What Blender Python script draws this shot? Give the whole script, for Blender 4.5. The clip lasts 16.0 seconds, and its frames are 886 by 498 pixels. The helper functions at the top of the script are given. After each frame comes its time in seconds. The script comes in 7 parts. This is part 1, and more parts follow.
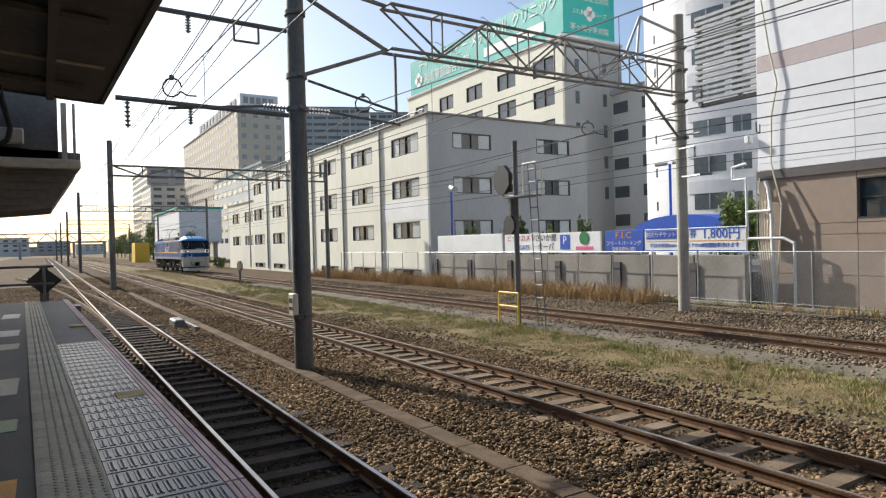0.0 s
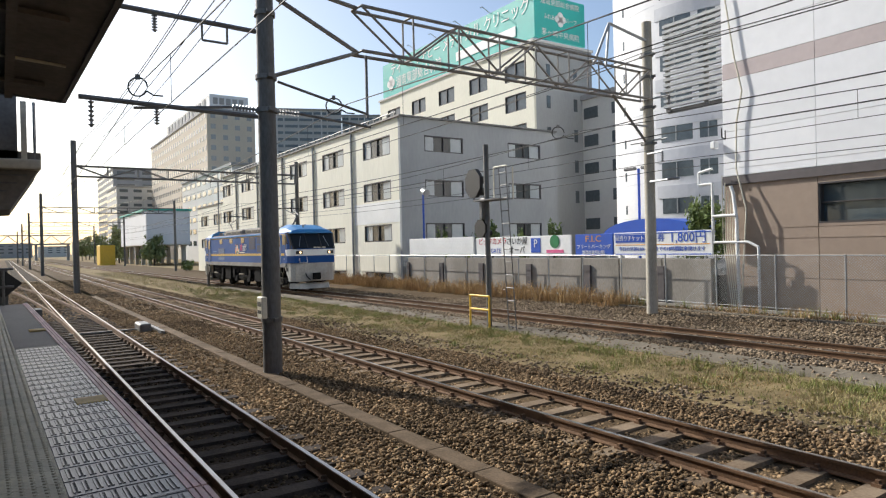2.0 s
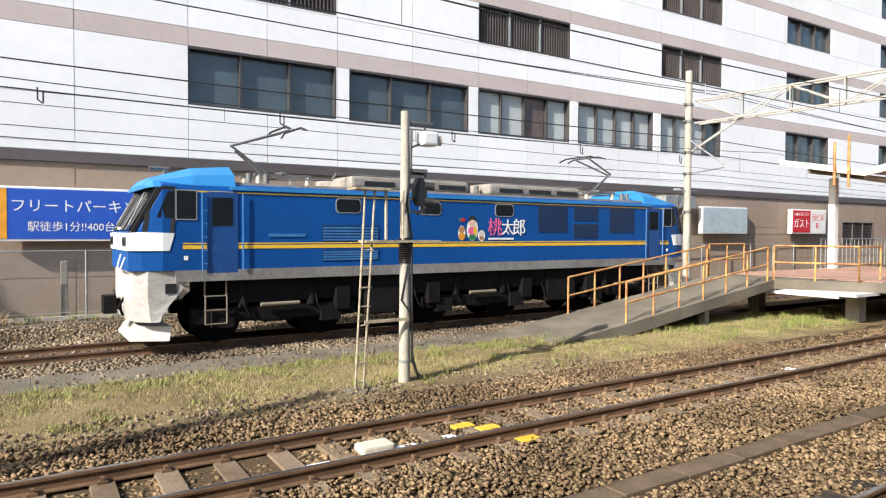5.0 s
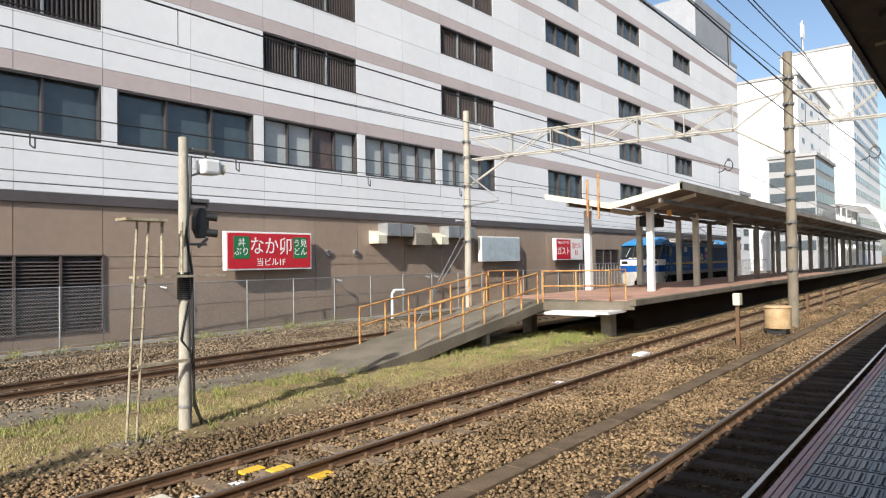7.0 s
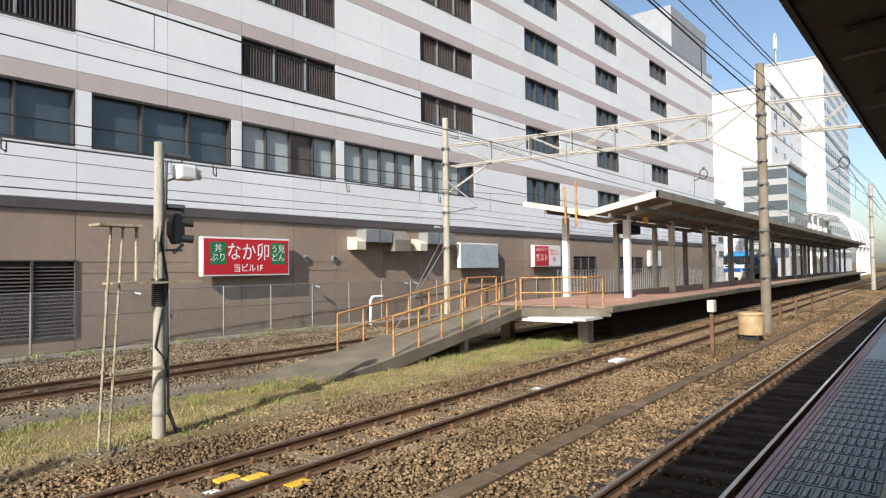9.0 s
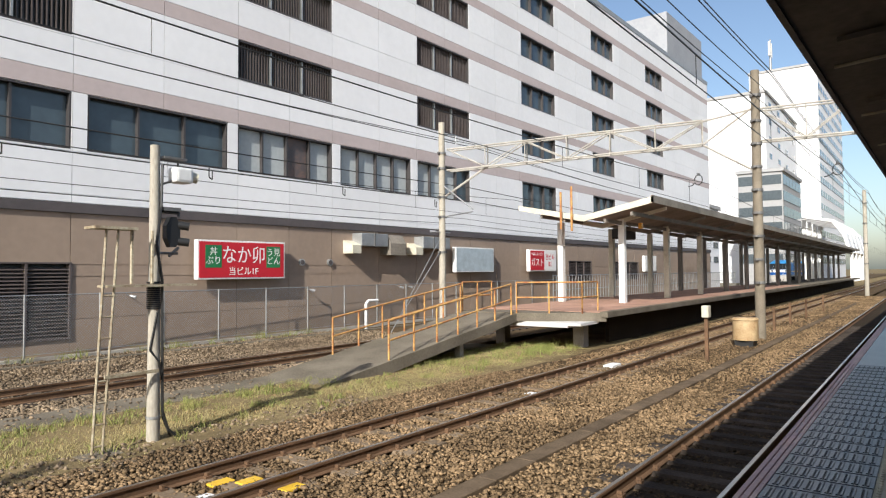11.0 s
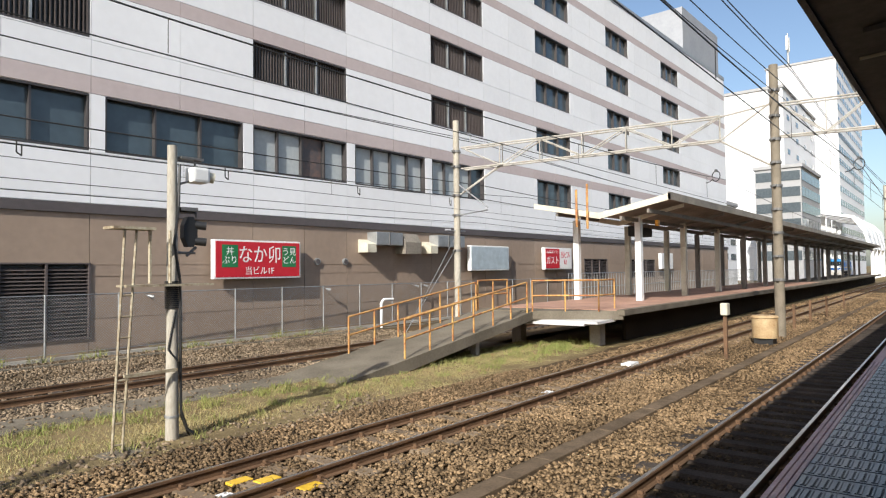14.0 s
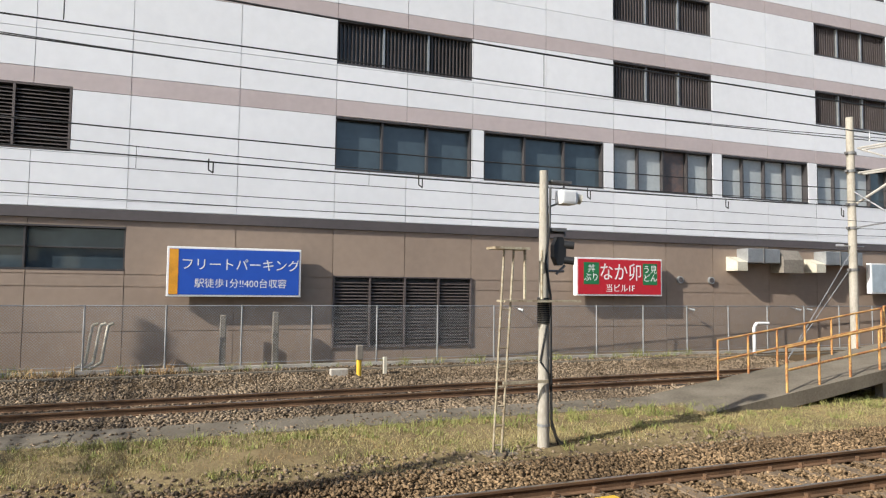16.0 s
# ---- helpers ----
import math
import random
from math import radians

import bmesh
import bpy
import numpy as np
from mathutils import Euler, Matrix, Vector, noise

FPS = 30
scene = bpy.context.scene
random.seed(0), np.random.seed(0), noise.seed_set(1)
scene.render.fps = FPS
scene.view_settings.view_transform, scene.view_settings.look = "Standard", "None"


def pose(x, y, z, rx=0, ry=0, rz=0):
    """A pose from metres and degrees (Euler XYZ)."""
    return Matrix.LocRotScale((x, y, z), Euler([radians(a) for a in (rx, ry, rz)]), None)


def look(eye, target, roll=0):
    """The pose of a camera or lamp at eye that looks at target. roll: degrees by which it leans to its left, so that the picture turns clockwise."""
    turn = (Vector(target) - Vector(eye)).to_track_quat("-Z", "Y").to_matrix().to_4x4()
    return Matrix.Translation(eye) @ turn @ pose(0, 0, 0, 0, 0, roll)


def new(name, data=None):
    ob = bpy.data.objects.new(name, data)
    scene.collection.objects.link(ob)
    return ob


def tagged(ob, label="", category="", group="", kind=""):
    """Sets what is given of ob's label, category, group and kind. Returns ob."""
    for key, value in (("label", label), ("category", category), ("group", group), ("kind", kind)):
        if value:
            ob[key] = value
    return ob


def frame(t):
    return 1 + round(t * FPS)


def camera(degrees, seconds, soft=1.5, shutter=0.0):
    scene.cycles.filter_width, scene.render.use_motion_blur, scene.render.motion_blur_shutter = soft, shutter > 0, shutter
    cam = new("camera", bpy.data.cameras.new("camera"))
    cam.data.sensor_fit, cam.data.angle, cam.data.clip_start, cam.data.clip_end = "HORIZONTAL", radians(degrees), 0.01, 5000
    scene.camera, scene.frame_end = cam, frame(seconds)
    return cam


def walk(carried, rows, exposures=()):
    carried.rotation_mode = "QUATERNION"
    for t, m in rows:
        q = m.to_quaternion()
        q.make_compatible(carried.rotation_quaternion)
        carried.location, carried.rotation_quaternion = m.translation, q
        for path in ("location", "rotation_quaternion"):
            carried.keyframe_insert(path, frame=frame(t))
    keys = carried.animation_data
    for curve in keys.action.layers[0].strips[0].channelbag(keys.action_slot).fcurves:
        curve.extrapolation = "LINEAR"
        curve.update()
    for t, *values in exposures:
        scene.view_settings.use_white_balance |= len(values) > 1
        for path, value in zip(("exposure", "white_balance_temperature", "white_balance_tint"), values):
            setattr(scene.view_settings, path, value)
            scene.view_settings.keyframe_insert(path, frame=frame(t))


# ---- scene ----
cam = camera(68.67, 16.0, soft=1.2)
PATH = [
    (0.0, pose(-0.020, -0.033, 2.495, 89.45, 1.45, 58.26)),
    (0.5, pose(-0.026, -0.034, 2.495, 88.90, 1.29, 57.01)),
    (1.0, pose(-0.021, -0.030, 2.502, 88.69, 1.67, 56.85)),
    (1.5, pose(-0.025, -0.031, 2.494, 89.18, 1.46, 57.09)),
    (2.0, pose(-0.010, -0.004, 2.491, 89.67, 1.32, 55.80)),
    (2.5, pose(0.003, 0.032, 2.499, 89.27, 1.13, 53.27)),
    (3.0, pose(0.059, 0.046, 2.524, 89.22, 0.72, 47.51)),
    (3.5, pose(0.050, 0.085, 2.540, 88.78, 0.68, 39.05)),
    (4.0, pose(-0.003, 0.065, 2.526, 89.03, 0.50, 18.35)),
    (4.5, pose(-0.024, -0.016, 2.491, 88.66, -0.41, -8.53)),
    (5.0, pose(0.005, -0.004, 2.493, 88.50, -0.29, -32.50)),
    (5.2, pose(0.006, -0.002, 2.492, 88.85, -0.05, -39.03)),
    (7.5, pose(0.017, 0.006, 2.492, 91.07, 0.87, -51.18)),
    (8.0, pose(0.018, 0.004, 2.508, 91.03, 0.84, -51.67)),
    (8.5, pose(0.016, -0.022, 2.508, 91.48, 0.82, -52.45)),
    (9.0, pose(0.006, -0.025, 2.501, 91.67, 0.72, -52.71)),
    (11.5, pose(-0.011, -0.041, 2.508, 92.06, 0.41, -53.10)),
    (12.0, pose(-0.009, -0.014, 2.499, 91.89, 0.23, -52.83)),
    (12.5, pose(0.005, -0.008, 2.497, 91.82, -0.10, -52.96)),
    (13.0, pose(0.006, 0.014, 2.503, 91.54, -0.03, -52.76)),
    (13.5, pose(0.005, 0.015, 2.501, 91.73, 0.19, -52.48)),
    (14.0, pose(0.006, 0.012, 2.502, 91.92, 0.72, -51.82)),
    (14.5, pose(-0.018, 0.017, 2.505, 92.18, 0.68, -50.08)),
    (15.0, pose(-0.065, 0.052, 2.496, 91.88, 0.82, -41.93)),
    (15.5, pose(-0.116, 0.064, 2.485, 91.92, 0.90, -31.78)),
    (16.0, pose(-0.110, 0.106, 2.537, 93.42, -0.65, -21.10)),
]
EXPOSURES = [(0.0, 0.34), (3.0, 0.34), (4.0, 0.62), (5.0, 0.76), (7.5, 0.38), (14.5, 0.36), (16.0, 0.38)]
walk(cam, PATH, EXPOSURES)

# ---- light: a low afternoon sun from behind the left shoulder ----
SUN_FROM = Vector((-1.0, -0.29, 0.66)).normalized()
world = bpy.data.worlds.new("sky")
scene.world = world
world.use_nodes = True
wn, wl = world.node_tree.nodes, world.node_tree.links
sky = wn.new("ShaderNodeTexSky")
sky.sky_type = "NISHITA"
sky.sun_disc = False
sky.sun_elevation = radians(32.4)
sky.sun_rotation = math.atan2(SUN_FROM.x, SUN_FROM.y)
sky.air_density, sky.dust_density, sky.ozone_density = 1.0, 1.8, 1.6
wn["Background"].inputs["Strength"].default_value = 0.13
wl.new(sky.outputs["Color"], wn["Background"].inputs["Color"])
sun = new("sun", bpy.data.lights.new("sun", "SUN"))
sun.data.energy, sun.data.angle, sun.data.color = 5.0, radians(0.6), (1.0, 0.965, 0.90)
sun.matrix_world = look(SUN_FROM * 100, (0, 0, 0))


# ---- materials ----
def material(name, color, rough=0.6, metal=0.0, second=None, scale=3.0, fine=40.0, bump=0.0, spread=0.5, spec=0.5,
             random_tint=0.0, coat=0.0, stretch=(1, 1, 1)):
    """A worn surface: two colours mixed by coarse and fine noise, with relief from the fine one."""
    m = bpy.data.materials.new(name)
    m.use_nodes = True
    n, l = m.node_tree.nodes, m.node_tree.links
    b = n["Principled BSDF"]
    b.inputs["Roughness"].default_value, b.inputs["Metallic"].default_value = rough, metal
    b.inputs["Specular IOR Level"].default_value = spec
    b.inputs["Coat Weight"].default_value = coat
    second = second or tuple(c * 0.75 for c in color)
    tc = n.new("ShaderNodeTexCoord")
    mp = n.new("ShaderNodeMapping")
    mp.inputs["Scale"].default_value = stretch
    geo = n.new("ShaderNodeNewGeometry")
    l.new(geo.outputs["Position"], mp.inputs["Vector"])
    a, c = n.new("ShaderNodeTexNoise"), n.new("ShaderNodeTexNoise")
    a.inputs["Scale"].default_value, c.inputs["Scale"].default_value = scale, fine
    a.inputs["Detail"].default_value = 5
    l.new(mp.outputs["Vector"], a.inputs["Vector"])
    l.new(mp.outputs["Vector"], c.inputs["Vector"])
    mix = n.new("ShaderNodeMath")
    mix.operation = "MULTIPLY_ADD"
    mix.inputs[1].default_value = 0.6
    l.new(a.outputs["Fac"], mix.inputs[0])
    half = n.new("ShaderNodeMath")
    half.operation = "MULTIPLY"
    half.inputs[1].default_value = 0.4
    l.new(c.outputs["Fac"], half.inputs[0])
    l.new(half.outputs[0], mix.inputs[2])
    ramp = n.new("ShaderNodeValToRGB")
    ramp.color_ramp.elements[0].position = 0.5 - 0.25 * spread
    ramp.color_ramp.elements[1].position = 0.5 + 0.25 * spread
    ramp.color_ramp.elements[0].color = (*second, 1)
    ramp.color_ramp.elements[1].color = (*color, 1)
    l.new(mix.outputs[0], ramp.inputs["Fac"])
    out = ramp.outputs["Color"]
    if random_tint:
        info = n.new("ShaderNodeObjectInfo")
        add = n.new("ShaderNodeMath")
        add.operation = "ADD"
        l.new(info.outputs["Random"], add.inputs[0])
        l.new(geo.outputs["Random Per Island"], add.inputs[1])
        fr = n.new("ShaderNodeMath")
        fr.operation = "FRACT"
        l.new(add.outputs[0], fr.inputs[0])
        rng = n.new("ShaderNodeMapRange")
        rng.inputs["To Min"].default_value, rng.inputs["To Max"].default_value = 1 - random_tint, 1 + random_tint
        l.new(fr.outputs[0], rng.inputs["Value"])
        hsv = n.new("ShaderNodeHueSaturation")
        l.new(rng.outputs[0], hsv.inputs["Value"])
        l.new(out, hsv.inputs["Color"])
        out = hsv.outputs["Color"]
    l.new(out, b.inputs["Base Color"])
    if bump:
        bp = n.new("ShaderNodeBump")
        bp.inputs["Strength"].default_value, bp.inputs["Distance"].default_value = min(1.0, bump), 0.02
        l.new(c.outputs["Fac"], bp.inputs["Height"])
        l.new(bp.outputs["Normal"], b.inputs["Normal"])
    return m


def glow(name, color, strength):
    m = bpy.data.materials.new(name)
    m.use_nodes = True
    b = m.node_tree.nodes["Principled BSDF"]
    b.inputs["Base Color"].default_value = (*color, 1)
    b.inputs["Emission Color"].default_value = (*color, 1)
    b.inputs["Emission Strength"].default_value = strength
    return m


BALLAST = material("ballast", (0.130, 0.090, 0.051), 0.95, second=(0.062, 0.043, 0.025), scale=0.5, fine=18, bump=1.0, spread=1.1, spec=0.08)
# Ballast brown with shade put into the colour, for track and deck wall.
SHADE_DARK = material("shade_dark_brown", (0.055, 0.040, 0.027), 0.95, second=(0.026, 0.020, 0.014), scale=0.5, fine=18, bump=1.0, spread=1.1, spec=0.08)
SHADED_STONE = material("shaded_stone", (0.095, 0.068, 0.042), 0.9, second=(0.038, 0.028, 0.018), scale=0.45, fine=25, bump=0.3, random_tint=0.5, spec=0.08)
FAR_STONE = material("grey_brown_stone", (0.28, 0.215, 0.145), 0.9, second=(0.105, 0.078, 0.053), scale=0.45, fine=25, bump=0.3, random_tint=0.5, spec=0.08)
STONE = material("ballast_stone", (0.30, 0.205, 0.115), 0.9, second=(0.115, 0.078, 0.045), scale=0.45, fine=25, bump=0.3, random_tint=0.5, spec=0.08)
DIRT = material("dirt", (0.25, 0.19, 0.10), 0.95, second=(0.14, 0.105, 0.055), scale=0.7, fine=14, bump=0.8, spec=0.08)
GRASS = material("grass", (0.26, 0.235, 0.09), 0.8, second=(0.38, 0.31, 0.15), scale=0.6, fine=4, random_tint=0.3, spread=0.9)
GREEN_TUFT = material("green_tuft", (0.18, 0.215, 0.05), 0.8, second=(0.26, 0.25, 0.08), scale=0.6, fine=4, random_tint=0.3)
DRY_GRASS = material("dry_grass", (0.46, 0.32, 0.15), 0.9, second=(0.30, 0.18, 0.075), scale=0.8, fine=5, random_tint=0.3)
# Leaf colour paled for distant trees, with the haze painted in.
FAR_LEAF = material("far_leaf", (0.26, 0.29, 0.12), 0.8, second=(0.16, 0.20, 0.08), scale=0.4, fine=3, random_tint=0.3)
LEAF = material("leaf", (0.16, 0.21, 0.05), 0.7, second=(0.07, 0.11, 0.03), scale=1.5, fine=6, random_tint=0.35)
PATH_CONCRETE = material("path_concrete", (0.205, 0.178, 0.138), 0.9, second=(0.12, 0.103, 0.078), scale=0.9, fine=25, bump=0.4, spec=0.08)
CONCRETE = material("concrete", (0.46, 0.43, 0.37), 0.85, second=(0.30, 0.27, 0.23), scale=1.2, fine=30, bump=0.15, stretch=(1, 1, 0.4))
POLE_CONCRETE = material("pole_concrete", (0.46, 0.425, 0.355), 0.85, second=(0.31, 0.28, 0.225), scale=1.5, fine=30, bump=0.15, stretch=(1, 1, 0.3))
BROWN_POLE = material("brown_pole", (0.23, 0.195, 0.145), 0.8, second=(0.15, 0.125, 0.09), scale=1.5, fine=30, bump=0.15)
DARK_POLE = material("dark_pole", (0.13, 0.13, 0.125), 0.55, second=(0.07, 0.065, 0.06), scale=1.5, fine=25, bump=0.1, stretch=(1, 1, 0.3))
RUST = material("rusty_rail", (0.18, 0.105, 0.06), 0.8, second=(0.10, 0.06, 0.036), scale=2, fine=40, bump=0.2, spec=0.2)
RAIL_TOP = material("polished_rail", (0.50, 0.47, 0.43), 0.28, 1.0, second=(0.34, 0.29, 0.24), scale=3, fine=30, stretch=(0.1, 1, 1))
SLEEPER = material("sleeper_concrete", (0.25, 0.19, 0.13), 0.9, second=(0.14, 0.10, 0.066), scale=2, fine=30, bump=0.25, random_tint=0.15, spec=0.08)
# Darkened too, so the platform track's shade is partly in this colour.
WOOD_SLEEPER = material("sleeper_wood", (0.075, 0.06, 0.05), 0.9, second=(0.04, 0.033, 0.028), scale=3, fine=30, bump=0.4, random_tint=0.2, spec=0.08)
WHITE_PANEL = material("white_panel", (0.785, 0.79, 0.805), 0.65, second=(0.735, 0.74, 0.755), scale=0.25, fine=3, random_tint=0.03)
STRIPE = material("mauve_stripe", (0.50, 0.425, 0.415), 0.65, second=(0.45, 0.38, 0.37), scale=0.4, fine=4)
BROWN_PANEL = material("brown_panel", (0.325, 0.245, 0.185), 0.6, second=(0.28, 0.21, 0.16), scale=0.3, fine=4, random_tint=0.05)
DARK_BAND = material("dark_band", (0.10, 0.085, 0.085), 0.6, second=(0.075, 0.065, 0.065), scale=0.4, fine=5)
LOUVRE = material("louvre_metal", (0.11, 0.09, 0.085), 0.55, second=(0.075, 0.06, 0.055), scale=1, fine=10)
FRAME_DARK = material("dark_frame", (0.06, 0.055, 0.055), 0.45, second=(0.045, 0.04, 0.04))
FRAME_GREY = material("grey_frame", (0.35, 0.36, 0.36), 0.45, metal=0.3)
GLASS = material("window_glass", (0.065, 0.09, 0.105), 0.06, second=(0.045, 0.062, 0.075), scale=0.3, fine=2, spec=0.8)
BLIND = material("window_blind", (0.44, 0.47, 0.47), 0.3, second=(0.36, 0.39, 0.40), scale=0.8, fine=6, spec=0.6)
CURTAIN = material("brown_curtain", (0.17, 0.105, 0.085), 0.4, second=(0.09, 0.075, 0.075), scale=0.8, fine=6)
# Unlit rooms behind openings: their darkness is just this sheet's colour.
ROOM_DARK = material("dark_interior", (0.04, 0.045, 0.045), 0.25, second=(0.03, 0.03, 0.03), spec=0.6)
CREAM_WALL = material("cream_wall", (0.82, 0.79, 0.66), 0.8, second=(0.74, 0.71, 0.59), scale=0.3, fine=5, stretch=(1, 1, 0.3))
# Cream wall again, with the shade of its sunless sides in the colour.
SHADE_GREY_WALL = material("shade_grey_wall", (0.36, 0.37, 0.37), 0.8, second=(0.31, 0.32, 0.32), scale=0.3, fine=5, stretch=(1, 1, 0.3))
TEAL = material("teal_sheet", (0.03, 0.42, 0.37), 0.5, second=(0.03, 0.38, 0.34), scale=0.5, fine=3)
WHITE = material("white_paint", (0.80, 0.80, 0.78), 0.5, second=(0.72, 0.72, 0.70), scale=0.8, fine=9)
CREAM_PAINT = material("cream_paint", (0.66, 0.62, 0.50), 0.55, second=(0.50, 0.46, 0.36), scale=1.5, fine=14)
TAN_PAINT = material("tan_paint", (0.52, 0.39, 0.22), 0.7, second=(0.33, 0.20, 0.09), scale=4, fine=25, spread=0.7)
OLD_PAINT = material("old_cream_paint", (0.47, 0.42, 0.30), 0.7, second=(0.24, 0.18, 0.11), scale=5, fine=25, bump=0.1)
STEEL = material("galvanised_steel", (0.45, 0.46, 0.46), 0.45, 0.6, second=(0.33, 0.34, 0.34), scale=2, fine=20)
DARK_STEEL = material("weathered_steel", (0.19, 0.19, 0.185), 0.55, 0.3, second=(0.12, 0.115, 0.11), scale=2, fine=20)
GANTRY_GREY = material("gantry_grey", (0.30, 0.285, 0.26), 0.6, second=(0.17, 0.15, 0.13), scale=2, fine=20)
PALE_GANTRY = material("pale_gantry", (0.43, 0.415, 0.375), 0.55, second=(0.31, 0.285, 0.24), scale=2, fine=20)
# Darkened grey stands in for insulators seen against the light.
INSULATOR = material("backlit_insulator", (0.25, 0.255, 0.27), 0.35, second=(0.18, 0.18, 0.19))
WIRE = material("wire", (0.05, 0.048, 0.045), 0.5, 0.5)
RUSTY_YELLOW = material("rusty_yellow_paint", (0.56, 0.34, 0.11), 0.75, second=(0.30, 0.105, 0.04), scale=4, fine=25, bump=0.2, spread=0.45)
YELLOW = material("yellow_paint", (0.78, 0.50, 0.04), 0.5, second=(0.68, 0.42, 0.04))
ASPHALT = material("platform_asphalt", (0.085, 0.085, 0.085), 0.66, second=(0.06, 0.06, 0.06), scale=2, fine=60, bump=0.3)
SLOT_TILE = material("grooved_tile", (0.135, 0.142, 0.155), 0.34, second=(0.09, 0.095, 0.105), scale=2, fine=30, bump=0.1, random_tint=0.12)
TACTILE = material("tactile_tile", (0.50, 0.46, 0.33), 0.6, second=(0.38, 0.35, 0.26), scale=3, fine=30, bump=0.1, random_tint=0.12)
PINK = material("pink_edge", (0.72, 0.50, 0.47), 0.6, second=(0.58, 0.39, 0.36), scale=2, fine=30, random_tint=0.1)
BRICK_RED = material("red_paving", (0.40, 0.23, 0.16), 0.8, second=(0.31, 0.18, 0.13), scale=2, fine=25, random_tint=0.12)
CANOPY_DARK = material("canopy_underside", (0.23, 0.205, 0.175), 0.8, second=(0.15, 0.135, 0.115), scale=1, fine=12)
ROOF_GREY = material("canopy_roof", (0.26, 0.23, 0.19), 0.85, second=(0.17, 0.15, 0.12), scale=1, fine=10, bump=0.2)
LOCO_BLUE = material("loco_blue", (0.004, 0.072, 0.275), 0.5, second=(0.004, 0.062, 0.24), scale=0.8, fine=8, spec=0.2)
LOCO_SKY = material("loco_sky_blue", (0.03, 0.21, 0.47), 0.45, second=(0.025, 0.18, 0.42), scale=0.8, fine=8, spec=0.35)
LOCO_GREY = material("loco_grey", (0.24, 0.235, 0.22), 0.6, second=(0.16, 0.15, 0.14), scale=1.5, fine=12)
LOCO_SKIRT = material("loco_skirt_grey", (0.48, 0.465, 0.43), 0.6, second=(0.34, 0.32, 0.29), scale=1.5, fine=12)
LOCO_DARK = material("loco_underframe", (0.014, 0.013, 0.013), 0.9, second=(0.009, 0.008, 0.008), scale=2, fine=14, spec=0.08)
LOCO_ROOF = material("loco_roof_grey", (0.33, 0.30, 0.26), 0.7, second=(0.22, 0.19, 0.16), scale=2, fine=12)
LOCO_GLASS = material("loco_glass", (0.016, 0.02, 0.022), 0.12, second=(0.012, 0.014, 0.016), spec=0.3)
RED = material("sign_red", (0.55, 0.02, 0.035), 0.4, second=(0.50, 0.018, 0.03))
SIGN_GREEN = material("sign_green", (0.02, 0.20, 0.07), 0.4)
BLUE = material("sign_blue", (0.02, 0.09, 0.47), 0.4, second=(0.018, 0.08, 0.43))
ORANGE = material("sign_orange", (0.80, 0.36, 0.03), 0.45)
BLACK = material("black_paint", (0.02, 0.02, 0.02), 0.5)
MAGENTA = material("pink_paint", (0.80, 0.13, 0.30), 0.5)
# Tile lightened so the hotel's haze sits in its colour.
BEIGE_TILE = material("beige_tile", (0.60, 0.53, 0.43), 0.75, second=(0.53, 0.46, 0.37), scale=0.1, fine=2)
PALE_FAR = material("pale_far_wall", (0.62, 0.61, 0.58), 0.8, second=(0.56, 0.55, 0.53), scale=0.1, fine=2)
GREY_FAR = material("grey_far_wall", (0.36, 0.36, 0.36), 0.8, second=(0.31, 0.31, 0.31), scale=0.1, fine=2)
ROOF_HOUSE = material("roof_house_sheet", (0.33, 0.34, 0.36), 0.6, second=(0.28, 0.29, 0.31), scale=0.4, fine=3)
WIN_FAR = material("far_window", (0.10, 0.12, 0.13), 0.12, second=(0.07, 0.085, 0.095), spec=0.7)
# Hotel panes kept pale to put the distant haze into their colour.
PALE_PANE = material("pale_hazed_pane", (0.34, 0.34, 0.33), 0.2, second=(0.26, 0.27, 0.27), spec=0.6)
LAMP_ON = glow("headlamp", (1.0, 0.66, 0.36), 2.2)


# ---- building blocks ----
def box(bm, x0, x1, y0, y1, z0, z1, m=None):
    v = [bm.verts.new(Vector(p) if m is None else m @ Vector(p)) for p in
         ((x0, y0, z0), (x1, y0, z0), (x1, y1, z0), (x0, y1, z0), (x0, y0, z1), (x1, y0, z1), (x1, y1, z1), (x0, y1, z1))]
    for f in ((3, 2, 1, 0), (4, 5, 6, 7), (0, 1, 5, 4), (1, 2, 6, 5), (2, 3, 7, 6), (3, 0, 4, 7)):
        bm.faces.new([v[i] for i in f])
    return bm


def boxes(*rows):
    bm = bmesh.new()
    for r in rows:
        box(bm, *r)
    return bm


def rounded(x0, x1, y0, y1, z0, z1, r=0.02, seg=2):
    bm = boxes((x0, x1, y0, y1, z0, z1))
    bmesh.ops.bevel(bm, geom=bm.edges[:], offset=r, segments=seg, affect="EDGES", profile=0.6)
    return bm


def rod(bm, a, b, r, r2=None, seg=8, caps=True):
    a, b = Vector(a), Vector(b)
    r2 = r if r2 is None else r2
    q = (b - a).to_track_quat("Z", "Y").to_matrix()
    rings = []
    for p, rr in ((a, r), (b, r2)):
        rings.append([bm.verts.new(p + q @ Vector((rr * math.cos(2 * math.pi * i / seg), rr * math.sin(2 * math.pi * i / seg), 0))) for i in range(seg)])
    for i in range(seg):
        f = bm.faces.new((rings[0][i], rings[0][(i + 1) % seg], rings[1][(i + 1) % seg], rings[1][i]))
        f.smooth = seg > 6
    if caps:
        bm.faces.new([bm.verts.new(v.co) for v in rings[0][::-1]] if seg > 6 else rings[0][::-1])
        bm.faces.new([bm.verts.new(v.co) for v in rings[1]] if seg > 6 else rings[1])
    return bm


